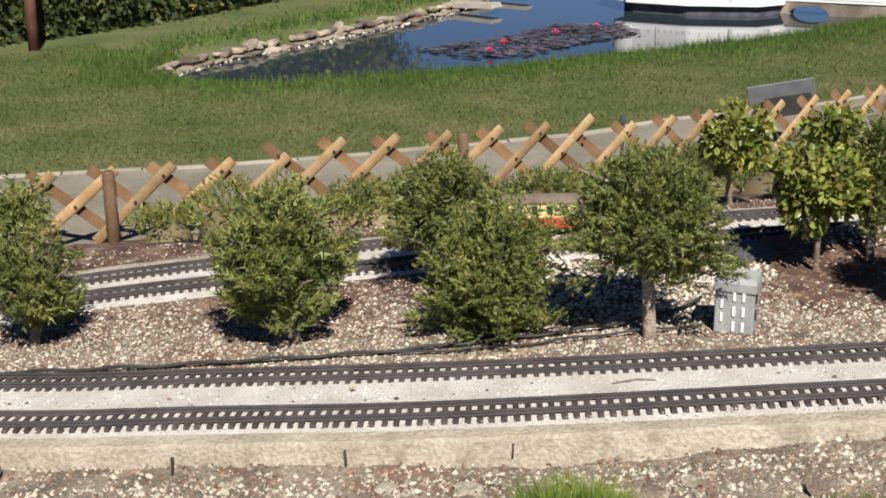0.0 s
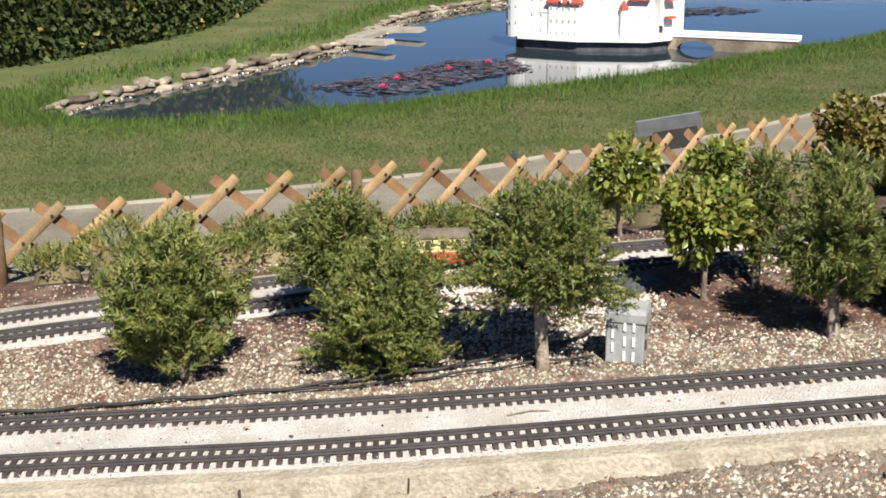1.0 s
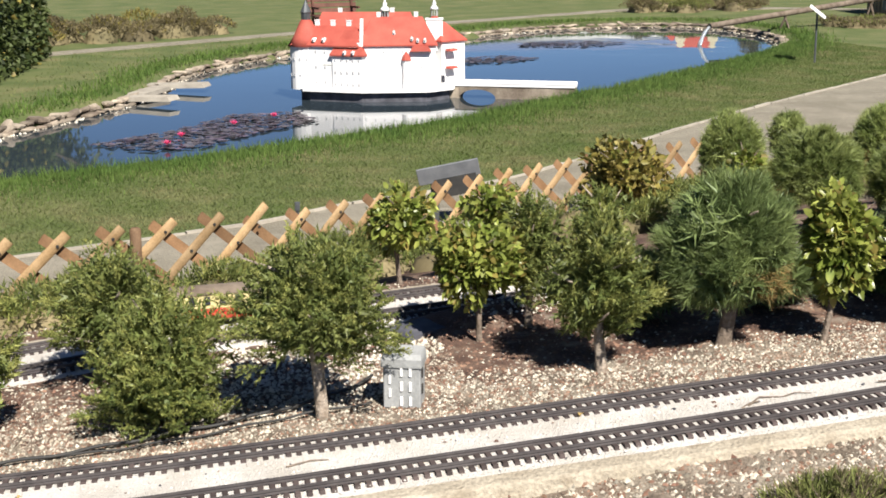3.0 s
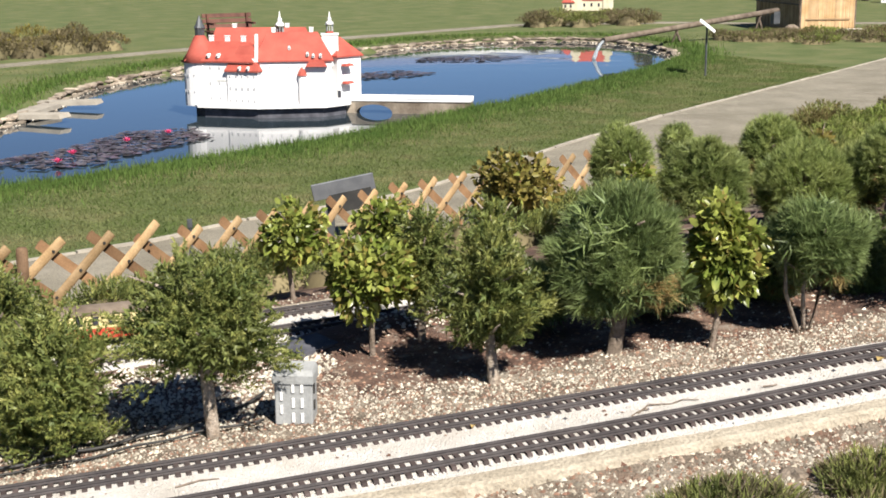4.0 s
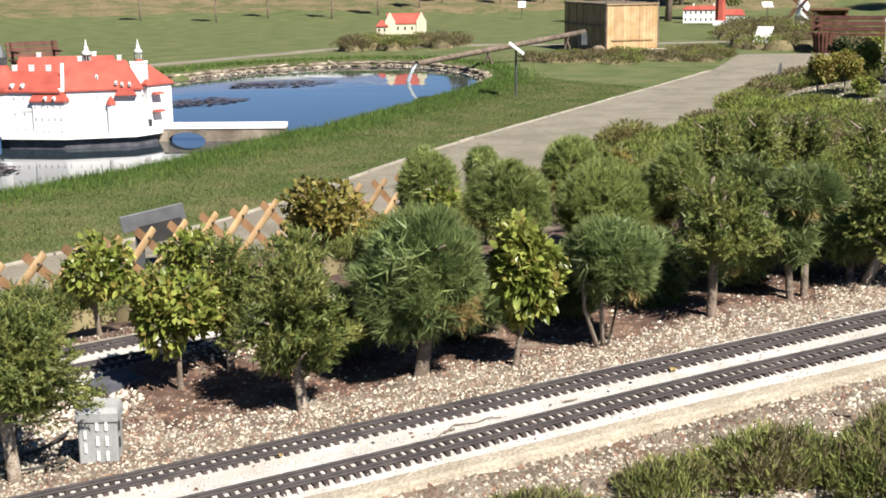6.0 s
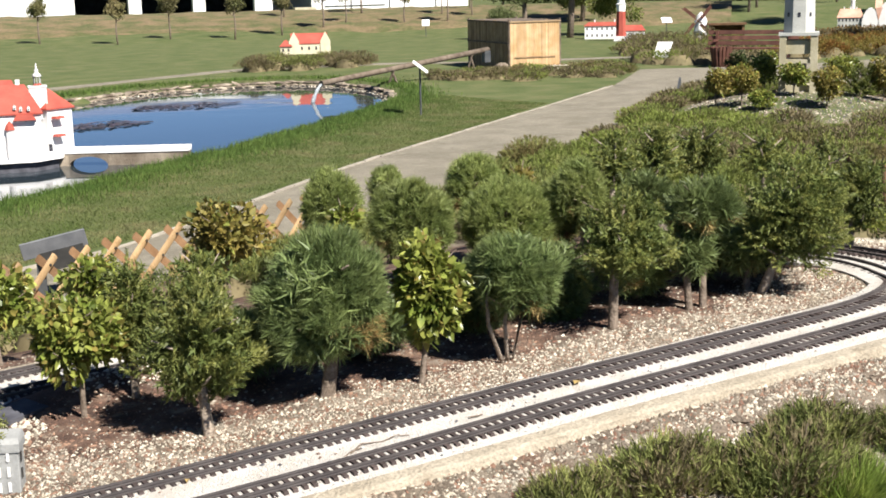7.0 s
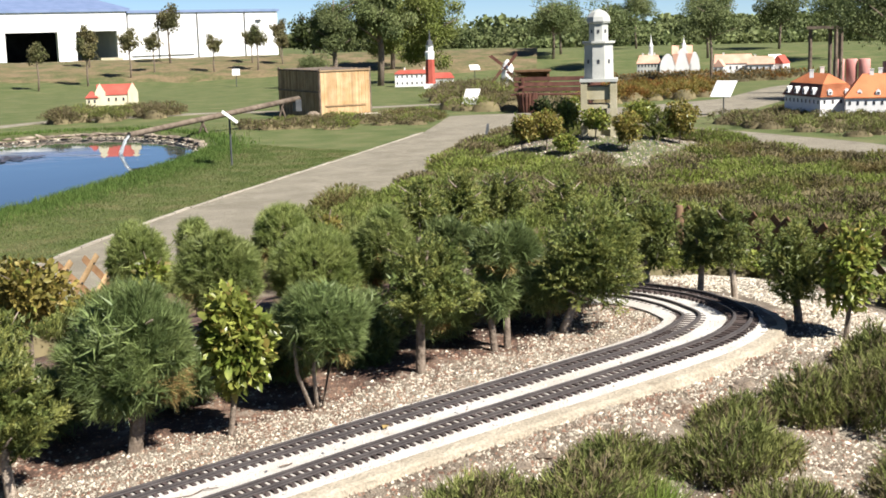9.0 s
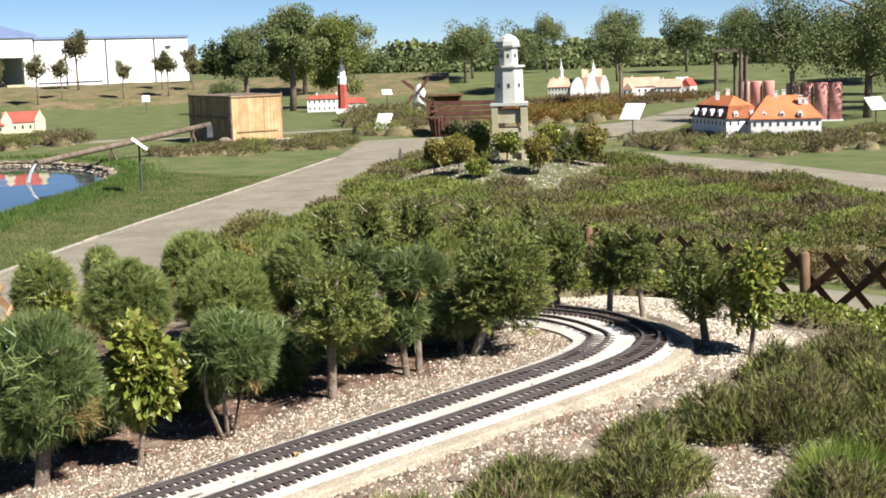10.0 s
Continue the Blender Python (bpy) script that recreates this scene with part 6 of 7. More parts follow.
# board behind the fence
fb = thing("information_desk", 2.07, 9.0, 0.03, -12, "grey slanted information desk seen from its back, on a dark post", "sign")
part("post", Geo().box(0, 0.1, 0, 0.06, 0.06, 0.36), "tin", fb)
at_parent(part("board", Geo().box(0, 0, -0.125, 0.44, 0.016, 0.125), "desk", fb, bevel=0.003), pose(0.085, 0.0, 0.435, 16, -11, 0))
# black block put in for the dark shade below the board
at_parent(part("box", Geo().box(0.04, 0.1, -0.22, 0.30, 0.16, 0.17), "black", fb), pose(0.085, 0.0, 0.42, 0, -11, 0))
marker = solid("garden_stake", Geo().tube([(0, 0, -0.05), (0, 0, 0.36)], 0.012, 6).box(0, 0, 0.34, 0.03, 0.03, 0.05), "tin", "thin dark garden stake with a small cap", "stake")
marker.matrix_world = pose(1.02, 8.0, 0.05)
slat2 = solid("edge_board", Geo().box(0, 0, 0, 0.5, 0.04, 0.12), "tin", "dark slanted board at the path edge", "board")
slat2.matrix_world = pose(15.7, 19.75, 0.12, 0, -20, 48)

# wooden corner post beside the camera's stand
cp = solid("fence_post", Geo().tube([(0, 0, -0.4), (0, 0, 0.42), (0, 0, 0.435)], [0.036, 0.034, 0.024], 10), "fence", "golden-brown round wooden fence post", "post", smooth=True)
cp.matrix_world = pose(4.93, 2.36, 0.1, 0, 8, 0)

# ---- shrubs before the track ----
for x, y, a, b, h, n in ((3.67, 3.28, 0.20, 0.15, 0.15, 520), (4.10, 3.10, 0.25, 0.2, 0.18, 760), (4.76, 3.25, 0.2, 0.17, 0.19, 620), (5.06, 3.12, 0.32, 0.25, 0.24, 1000),
                         (4.68, 2.62, 0.28, 0.2, 0.19, 720), (5.25, 2.75, 0.24, 0.22, 0.22, 700), (2.70, 3.36, 0.17, 0.13, 0.11, 380), (3.06, 3.33, 0.24, 0.17, 0.15, 620), (3.42, 3.14, 0.25, 0.2, 0.19, 720),
                         (2.2, 3.36, 0.22, 0.14, 0.10, 420), (2.55, 3.1, 0.24, 0.16, 0.12, 480), (2.0, 3.18, 0.24, 0.13, 0.10, 420), (1.15, 3.22, 0.26, 0.14, 0.08, 420), (1.55, 3.15, 0.2, 0.12, 0.08, 320),
                         (5.42, 3.42, 0.2, 0.17, 0.2, 600), (5.75, 3.05, 0.3, 0.26, 0.24, 900), (3.95, 2.75, 0.3, 0.2, 0.16, 600), (5.9, 3.4, 0.22, 0.2, 0.2, 600), (6.1, 2.8, 0.3, 0.28, 0.24, 800),
                         (3.05, 2.85, 0.28, 0.18, 0.13, 480), (4.35, 3.32, 0.18, 0.14, 0.14, 420), (5.05, 2.45, 0.3, 0.24, 0.2, 700), (4.45, 2.45, 0.3, 0.2, 0.16, 600), (5.5, 2.45, 0.3, 0.26, 0.22, 700)):
    heather_shrub(x, y, a * 1.1, b * 1.06, h, 0, n=int(n * 1.1))
heather_shrub(0.46, 3.34, 0.19, 0.11, 0.11, 0, ("tuft_green", "leaf"), 420, "tuft of bright green grassy leaves in the gravel", True)
heather_shrub(3.55, 3.0, 0.2, 0.14, 0.11, 0, ("tuft_green", "leaf"), 320, "tuft of bright green grassy leaves in the gravel", True)
heather_shrub(4.9, 2.75, 0.24, 0.18, 0.13, 0, ("tuft_green", "leaf"), 420, "tuft of bright green grassy leaves in the gravel", True)


# ---- loose stones ----
def stones(name, q, size, mats, label, slots=None, lift=0.0, flat=0.65, kind="stuff", category="gravel", over=None):
    r = np.random.default_rng(len(q))
    n = len(q)
    base = np.array([(1, 0, 0), (-1, 0, 0), (0, 1, 0), (0, -1, 0), (0, 0, 1), (0, 0, -1)], float)
    s = size[0] + (size[1] - size[0]) * r.random((n, 1, 1)) ** 2
    v = base[None] * (0.6 + 0.6 * r.random((n, 6, 1))) + r.normal(0, 0.18, (n, 6, 3))
    v[..., 2] *= flat
    a = r.random(n) * 6.2832
    c, sn = np.cos(a)[:, None], np.sin(a)[:, None]
    v = np.stack([v[..., 0] * c - v[..., 1] * sn, v[..., 0] * sn + v[..., 1] * c, v[..., 2]], -1) * s * 0.5
    z = (ground_height(q[:, 0], q[:, 1]) if over is None else over(q[:, 0], q[:, 1])) + lift
    v += np.stack([q[:, 0], q[:, 1], z], -1)[:, None] + [0, 0, 1] * s * 0.12
    v = v[:, :5]
    v[:, :4, 2] -= s[:, :, 0] * 0.15
    f = np.array([(0, 2, 4), (2, 1, 4), (1, 3, 4), (3, 0, 4)])   # the buried underside is left open
    F = (f[None] + 5 * np.arange(n)[:, None, None]).reshape(-1, 3)
    S = np.repeat(r.choice(len(mats), n, p=slots), 4) if slots else None
    return tagged(new(name, tri_mesh(name, v.reshape(-1, 3), F, mats, S)), label, category, kind=kind)


def patchy(freq, low, high):
    def keep(x, y, r):
        nz = np.array([noise.noise(Vector((a * freq, b * freq, 1.7))) for a, b in zip(x, y)])
        return r.random(len(x)) < smooth(low, high, nz)
    return keep


R = np.random.default_rng(5)
near_bed = [(-2.6, 4.33), (0, 4.31), (2.2, 4.31), (3.6, 4.32), (4.4, 4.32), (4.85, 4.36), (5.1, 4.48), (5.16, 4.8), (4.9, 5.2), (2.6, 5.4), (-0.3, 5.3), (-2.4, 5.0)]
stones("gravel", scatter(near_bed, 56000, R, lambda x, y, r: (r.random(len(x)) < np.where(x > 1.35, smooth(4.78, 4.48, y - 0.55 * np.maximum(x - 4.3, 0)) * 0.97 + 0.03, smooth(5.2, 4.5, y) * 0.75 + 0.15))), (0.007, 0.021), ["gravel", "pebble", "chip", "slope"], "mixed pale gravel strewn over the bed", [0.46, 0.05, 0.15, 0.34])
stones("bark_mulch", scatter(near_bed, 11000, R), (0.008, 0.028), ["chip", "gravel"], "brown bark mulch and twigs on the bed", [0.85, 0.15], flat=0.3, category="mulch")
slope = [(-2.4, 2.6), (6.0, 2.4), (6.3, 3.3), (6.2, 4.2), (5.6, 3.86), (4.6, 3.74), (3.2, 3.66), (-2.6, 3.62)]
stones("slope_gravel", scatter(slope, 76000, R, patchy(2.2, -0.75, 0.1)), (0.007, 0.024), ["gravel", "slope", "chip", "pebble"], "pale gravel over the slope before the track", [0.46, 0.32, 0.14, 0.08])
stones("corner_gravel", scatter([(5.2, 3.72), (5.9, 3.45), (6.3, 4.3), (6.3, 5.3), (5.8, 5.9), (5.72, 5.2), (5.86, 4.7), (5.78, 4.25), (5.55, 3.92)], 9000, R), (0.007, 0.022), ["gravel", "pebble"], "pale gravel round the bend of the track", [0.6, 0.4])
stones("pebbles", scatter([(0.42, 4.62), (0.7, 4.5), (1.0, 4.6), (1.35, 5.05), (1.3, 5.4), (0.9, 5.45), (0.5, 5.4), (0.36, 5.0)], 1500, R), (0.016, 0.036), ["pebble", "gravel"], "cream pebbles heaped under the trees", [0.8, 0.2], category="pebbles")
stones("pebbles", scatter([(1.5, 5.3), (2.6, 5.25), (2.8, 5.45), (1.5, 5.5)], 500, R), (0.014, 0.03), ["pebble", "gravel"], "cream pebbles beside the back track", [0.8, 0.2], category="pebbles")
mid_xy, mid_t = spline(MIDDLE, 0.012)
side = np.stack([-mid_t[:, 1], mid_t[:, 0]], -1)
pick = R.integers(0, len(mid_xy), 22000)
offs = R.uniform(-0.255, 0.255, 22000)
bq = mid_xy[pick] + side[pick] * offs[:, None]
stones("ballast_stones", bq, (0.005, 0.012), ["ballast_stone", "gravel", "slate"], "small white ballast stones between the rails", [0.83, 0.13, 0.04], over=lambda x, y: track_z(x) + 0.0015, category="ballast")
stones("mound_gravel", scatter(MOUND, 7000, R), (0.02, 0.055), ["gravel", "slope", "slate"], "grey gravel over the tower mound", [0.3, 0.55, 0.15])
stones("fringe_gravel", scatter([(-2.6, 5.05), (0.2, 5.95), (2.6, 6.05), (2.6, 6.3), (0.0, 6.2), (-2.6, 5.7)], 3000, R), (0.007, 0.02), ["gravel", "chip"], "pale gravel behind the back track", [0.6, 0.4])

# ochre clods crumbling off the edging
lump_xy = scatter([(-2.2, 3.60), (-0.4, 3.58), (2.8, 3.57), (5.0, 3.64), (5.0, 3.5), (2.8, 3.44), (-2.2, 3.44)], 150, R)
for k, (x, y) in enumerate(lump_xy[:140]):
    rr = 0.016 + 0.036 * R.random() ** 2
    bm = bmesh.new()
    bmesh.ops.create_icosphere(bm, subdivisions=2, radius=rr)
    for v in bm.verts:
        v.co *= 1 + 0.6 * noise.noise(v.co * 60 + Vector((k * 5.1, 0, 0))) + 0.3 * noise.noise(v.co * 140 + Vector((k * 3.1, 0, 0)))
        v.co.z *= 0.4
    g = bpy.data.meshes.new("mortar_clod")
    bm.to_mesh(g)
    bm.free()
    ob = solid("mortar_clod", g, "soil" if k % 5 else "concrete", "rough clod of crumbled mortar on the gravel slope", "clod", "mortar clods")
    ob.matrix_world = pose(x, y, float(ground_height(x, y)) - 0.002, 0, 0, R.random() * 360)

# gravel against the foot of the edging, and litter on the ballast
ex, et = spline(MIDDLE[:11], 0.01)
pk = R.integers(0, len(ex), 26000)
eo = 0.325 + 0.30 * R.random(26000) ** 1.3
eq = ex[pk] + np.stack([et[pk, 1], -et[pk, 0]], -1) * eo[:, None]
stones("edge_gravel", eq[eq[:, 0] > -2.5], (0.007, 0.028), ["gravel", "chip", "slope"], "crumbled gravel along the foot of the edging", [0.45, 0.20, 0.35])
pk = R.integers(0, len(ex), 260)
eq = ex[pk] - np.stack([et[pk, 1], -et[pk, 0]], -1) * R.normal(0, 0.06, (260, 1))
stones("ballast_litter", eq, (0.006, 0.022), ["chip", "slate"], "dark bits of bark and twig on the pale ballast", [0.6, 0.4], over=lambda x, y: track_z(x) + 0.004, flat=0.25, category="litter")
for x, y, s in ((3.19, 4.107, 0.05), (1.62, 4.1, 0.03), (-0.2, 4.07, 0.025)):
    lf = solid("fallen_leaf", Geo().add([(0, 0, 0), (s * 0.5, s * 0.36, 0.008), (s, 0, 0.002), (s * 0.5, -s * 0.36, 0.01), (s * 0.5, 0, 0.004)], [(0, 4, 1), (1, 4, 2), (2, 4, 3), (3, 4, 0)]), "pine_dry", "dry orange-brown leaf fallen on the ballast", "leaf", "fallen leaves")
    lf.matrix_world = pose(x, y, float(track_z(x)) + 0.01, 0, 0, 40 + 900 * x)
for pts in (((2.19, 4.005), (2.25, 4.055), (2.33, 4.045), (2.38, 4.052), (2.43, 4.034)), ((2.69, 4.05), (2.715, 4.043), (2.745, 4.052)), ((2.16, 3.995), (2.2, 4.02), (2.23, 4.018)), ((0.62, 4.03), (0.7, 4.05), (0.76, 4.045))):
    tw = [(x, y, float(track_z(x)) + 0.005 + 0.004 * math.sin(40 * x)) for x, y in pts]
    solid("twig", Geo().tube(tw, [0.0035 - 0.0004 * k for k in range(len(tw))], 5), "bark", "thin dry twig lying on the pale ballast", "twig", "fallen twigs")
for x in (-1.25, -0.72, -0.2, 0.3):
    j = part("joint", Geo().box(0, 0, -0.05, 0.006, 0.02, 0.045), "black", bpy.data.objects["edging_wall"])
    j.matrix_world = pose(x, 3.70, float(track_z(x)) - 0.025, -14, 6 * math.sin(x * 9), 0)

# ---- pond edge ----
bank = thing("pond_edging", 0, 0, 0, 0, "row of rough pale bank stones along the pond", "stones", kind="structure")
stone_me = []
for k in range(9):
    bm = bmesh.new()
    bmesh.ops.create_icosphere(bm, subdivisions=2, radius=0.5)
    for v in bm.verts:
        v.co *= 1 + 0.35 * noise.noise(v.co * 2.1 + Vector((k * 5.1, 0, 0)))
        v.co.z = max(-0.3, min(0.34, v.co.z))
    me = bpy.data.meshes.new("bank_stone")
    bm.to_mesh(me)
    bm.free()
    me.materials.append(M["stone"])
    stone_me.append(me)
north = POND[12:] + POND[:2]
nxy, nt = spline(north, 0.13)
for k, ((x, y), (tx, ty)) in enumerate(zip(nxy, nt)):
    for row in range(2):
        if R.random() < 0.1:
            continue
        ob = new("bank_stone", stone_me[R.integers(9)])
        ob.parent = bank
        o = -0.085 + 0.085 * row + R.normal(0, 0.02)
        s = (0.11 + 0.08 * R.random()) * (1.0 if row else 0.8)
        ob.matrix_local = pose(x + ty * o, y - tx * o, WATER + 0.015 + 0.06 * row, R.normal(0, 8), R.normal(0, 8), math.degrees(math.atan2(ty, tx)) + R.normal(0, 14)) @ Matrix.Diagonal((s * 1.7, s * 0.9, s * 0.55, 1))
q = np.concatenate([nxy + np.stack([nt[:, 1], -nt[:, 0]], -1) * R.uniform(-0.16, 0.06, (len(nxy), 1)) + R.normal(0, 0.04, nxy.shape) for _ in range(12)])
stones("shore_pebbles", q, (0.02, 0.055), ["pebble", "gravel"], "pale pebbles along the waterline", [0.5, 0.5], over=lambda x, y: WATER + 0.0 * x, category="pebbles")
for x, y, tn, L in ((-0.05, 17.75, -32, 0.8), (0.32, 19.2, -24, 0.95), (-0.05, 18.5, 62, 0.75)):
    s = solid("stone_slab", Geo().box(0, 0, 0, L, 0.26, 0.055, taper=0.94), "kerb", "long flat pale stone slab at the pond's edge", "stone slab", "stone slabs")
    s.matrix_world = pose(x, y, WATER + 0.06, 2, -2, tn)


# ---- water lilies ----
def pads(name, poly, n, size):
    r = np.random.default_rng(n)
    q = scatter(poly, n, r)
    vs, fs = [], []
    for k, (x, y) in enumerate(q):
        rad = size * (0.5 + 0.8 * r.random())
        t0, tilt = r.random() * 6.28, r.normal(0, 0.05, 2)
        z = WATER + 0.008 + 0.01 * r.random()
        i = len(vs)
        vs.append((x, y, z))
        for j in range(9):
            a = t0 + j * 5.9 / 8
            dx, dy = rad * math.cos(a), rad * math.sin(a)
            vs.append((x + dx, y + dy, z + dx * tilt[0] + dy * tilt[1] + 0.006))
        fs += [(i, i + 1 + j, i + 2 + j) for j in range(8)]
    return tagged(new(name, tri_mesh(name, vs, fs, ["pad"])), "patch of reddish-brown water lily pads on the pond", "water lily", kind="stuff")


pads("lily_pads", [(-0.6, 14.3), (0.0, 13.75), (0.6, 13.9), (1.3, 14.9), (1.95, 15.5), (1.8, 16.4), (1.0, 16.4), (0.2, 15.1)], 1200, 0.036)
pads("lily_pads", [(4.7, 22.0), (5.8, 21.9), (6.6, 22.6), (6.0, 23.2), (5.0, 22.8)], 360, 0.045)
pads("lily_pads", [(6.8, 25.0), (8.2, 24.6), (9.2, 25.4), (8.4, 26.0), (7.2, 25.9)], 360, 0.045)


def lily_flower(x, y, s=0.07):
    f = thing("water_lily", x, y, WATER + 0.02, R.random() * 360, "open pink water lily flower among its pads", "flower", "water lily flowers")
    for ring, (n, tilt, ln) in enumerate(((8, 25, 1.0), (7, 50, 0.85), (5, 70, 0.65))):
        g = Geo()
        for k in range(n):
            m = pose(0, 0, 0.02, 0, 0, 360 * k / n + ring * 20) @ pose(0, 0, 0, 0, -tilt, 0)
            g.add([m @ Vector(p) for p in ((0, 0, 0), (s * ln * 0.5, -s * 0.2, 0.006), (s * ln, 0, 0.012), (s * ln * 0.5, s * 0.2, 0.006))], [(0, 1, 2, 3)])
        part("petal_ring", g, "flower", f)


for x, y in ((0.35, 14.5), (0.2, 13.95), (1.45, 15.85), (0.95, 15.3)):
    lily_flower(x, y)

# ---- grass ----
def blades(name, q, h, w, label, lean=0.35, mats=("grass",)):
    r = np.random.default_rng(len(q))
    n = len(q)
    z = land(q[:, 0], q[:, 1])
    p = np.stack([q[:, 0], q[:, 1], z - 0.004], -1)
    d = unit(np.stack([r.normal(0, lean, n), r.normal(0, lean, n), np.ones(n)], -1))
    s = unit(np.stack([r.normal(size=n), r.normal(size=n), np.zeros(n)], -1)) * w / 2
    hh = (h[0] + (h[1] - h[0]) * r.random((n, 1)))
    V = np.stack([p - s, p + s, p + d * hh], 1).reshape(-1, 3)
    return tagged(new(name, tri_mesh(name, V, np.arange(3 * n).reshape(-1, 3), list(mats))), label, "grass", kind="stuff")


south = [POND[-1]] + POND[:13]
sxy, st = spline(south, 0.01)
k = R.integers(0, len(sxy), 60000)
o = np.abs(R.normal(0, 0.42, 60000))
sq = sxy[k] + np.stack([st[k, 1], -st[k, 0]], -1) * o[:, None]
blades("pond_grass", sq, (0.02, 0.085), 0.011, "long bright green grass along the pond's near edge")
k = R.integers(0, len(sxy), 16000)
o = np.abs(R.normal(0, 0.13, 16000))
tall = sxy[k] + np.stack([st[k, 1], -st[k, 0]], -1) * o[:, None]
tall = tall[np.array([noise.noise(Vector((x * 2.3, y * 2.3, 4.0))) for x, y in tall]) + R.normal(0, 0.25, len(tall)) > -0.2]
blades("pond_grass", tall, (0.06, 0.15), 0.012, "taller tufts of green grass leaning over the pond's near edge")
k = R.integers(0, len(nxy), 12000)
o = np.abs(R.normal(0, 0.3, 12000)) + 0.22
nq = nxy[k] + np.stack([nt[k, 1], -nt[k, 0]], -1) * o[:, None] + R.normal(0, 0.08, (12000, 2))
blades("bank_grass", nq, (0.04, 0.11), 0.02, "long grass behind the pond's bank stones")


def lawn_keep(x, y, r):
    return (pond_distance(x, y) > 0.15)


lawn_near = [(-5.0, 7.7), (-2.8, 8.3), (-1.43, 8.65), (0.88, 9.6), (1.54, 10.1), (3.17, 11.0), (6.66, 14.4), (10.9, 18.1), (13, 20), (12, 23.5), (8, 19.5), (4.4, 16.5), (-0.2, 12.5), (-2.9, 12), (-4, 14), (-6, 12)]
lq = scatter(lawn_near, 340000, R, lawn_keep)
blades("lawn_grass", lq, (0.02, 0.048), 0.010, "short mown lawn grass with dry blades", 1.7, ("lawn_blade",))
lq = scatter([(-4, 15), (-0.6, 16.2), (0.4, 20.5), (3.6, 24.6), (7.4, 28.0), (11.8, 28.2), (13, 25.5), (16, 27), (12, 33), (6, 31), (-2, 25), (-1.6, 21.5), (-2.3, 18)], 14000, R, lawn_keep)
blades("lawn_grass", lq, (0.02, 0.06), 0.022, "short mown lawn grass behind the pond", 2.0, ("lawn_blade",))


# ---- hedge ----
def hedge(line, h, th, n, leaf, label):
    xy, t = spline(line, 0.1)
    r = np.random.default_rng(3)
    g = Geo()
    for k in range(len(xy) - 1):
        (x, y), (tx, ty) = xy[k], t[k]
        g.v += [(x, y, 0), (x, y, h * 0.93), (x - ty * th, y + tx * th, h * 0.93), (x - ty * th, y + tx * th, 0)]
    m = len(xy) - 1
    g.f = [(4 * k + j, 4 * k + 4 + j, 4 * k + 5 + j, 4 * k + 1 + j) for k in range(m - 1) for j in range(3)] + [(0, 1, 2, 3), (4 * m - 1, 4 * m - 2, 4 * m - 3, 4 * m - 4)]
    hd = thing("hedge", *line[0], 0, 0, label, "hedge")
    core = part("branch_core", g, "hedge_leaf", hd)
    core.matrix_local = pose(-line[0][0], -line[0][1], 0)
    k = r.integers(0, len(xy), n)
    face = r.random(n)
    across = np.where(face < 0.62, r.normal(-0.03, 0.04, n), th * r.random(n))
    z = np.where(face < 0.62, h * r.random(n), h * (0.95 + 0.06 * r.random(n)))
    end = r.random(n) < 0.08
    k = np.where(end, len(xy) - 1, k)
    across = np.where(end, th * r.random(n), across)
    z = np.where(end, h * r.random(n), z)
    p = np.stack([xy[k, 0] - t[k, 1] * across - line[0][0], xy[k, 1] + t[k, 0] * across - line[0][1], z], -1) + r.normal(0, 0.04, (n, 3))
    out = np.stack([t[k, 1], -t[k, 0], np.full(n, 0.2)], -1)
    d = unit(out * 0.7 + r.normal(size=(n, 3)) * 0.6)
    V, F = leaves(p, d, leaf, r, 0.4)
    part("leaves", tri_mesh("leaves", V, F, ["hedge_leaf", "leaf_brown"], np.repeat((r.random(n) < 0.06).astype(int), 2)), "hedge_leaf", hd)
    return hd


hedge([(-8.5, 11.0), (-6.2, 12.8), (-4.6, 14.4), (-3.3, 16.6), (-2.55, 18.6), (-2.1, 21.2), (-1.95, 24.2)], 1.5, 1.2, 26000, 0.085, "dense dark green clipped broadleaf hedge")
post_tl = solid("wooden_stake", Geo().tube([(0, 0, -0.1), (0, 0, 1.2)], 0.06, 8), "brown", "brown wooden stake beside the hedge with a thin hose", "stake", smooth=True)
post_tl.matrix_world = pose(-4.45, 13.5, 0)


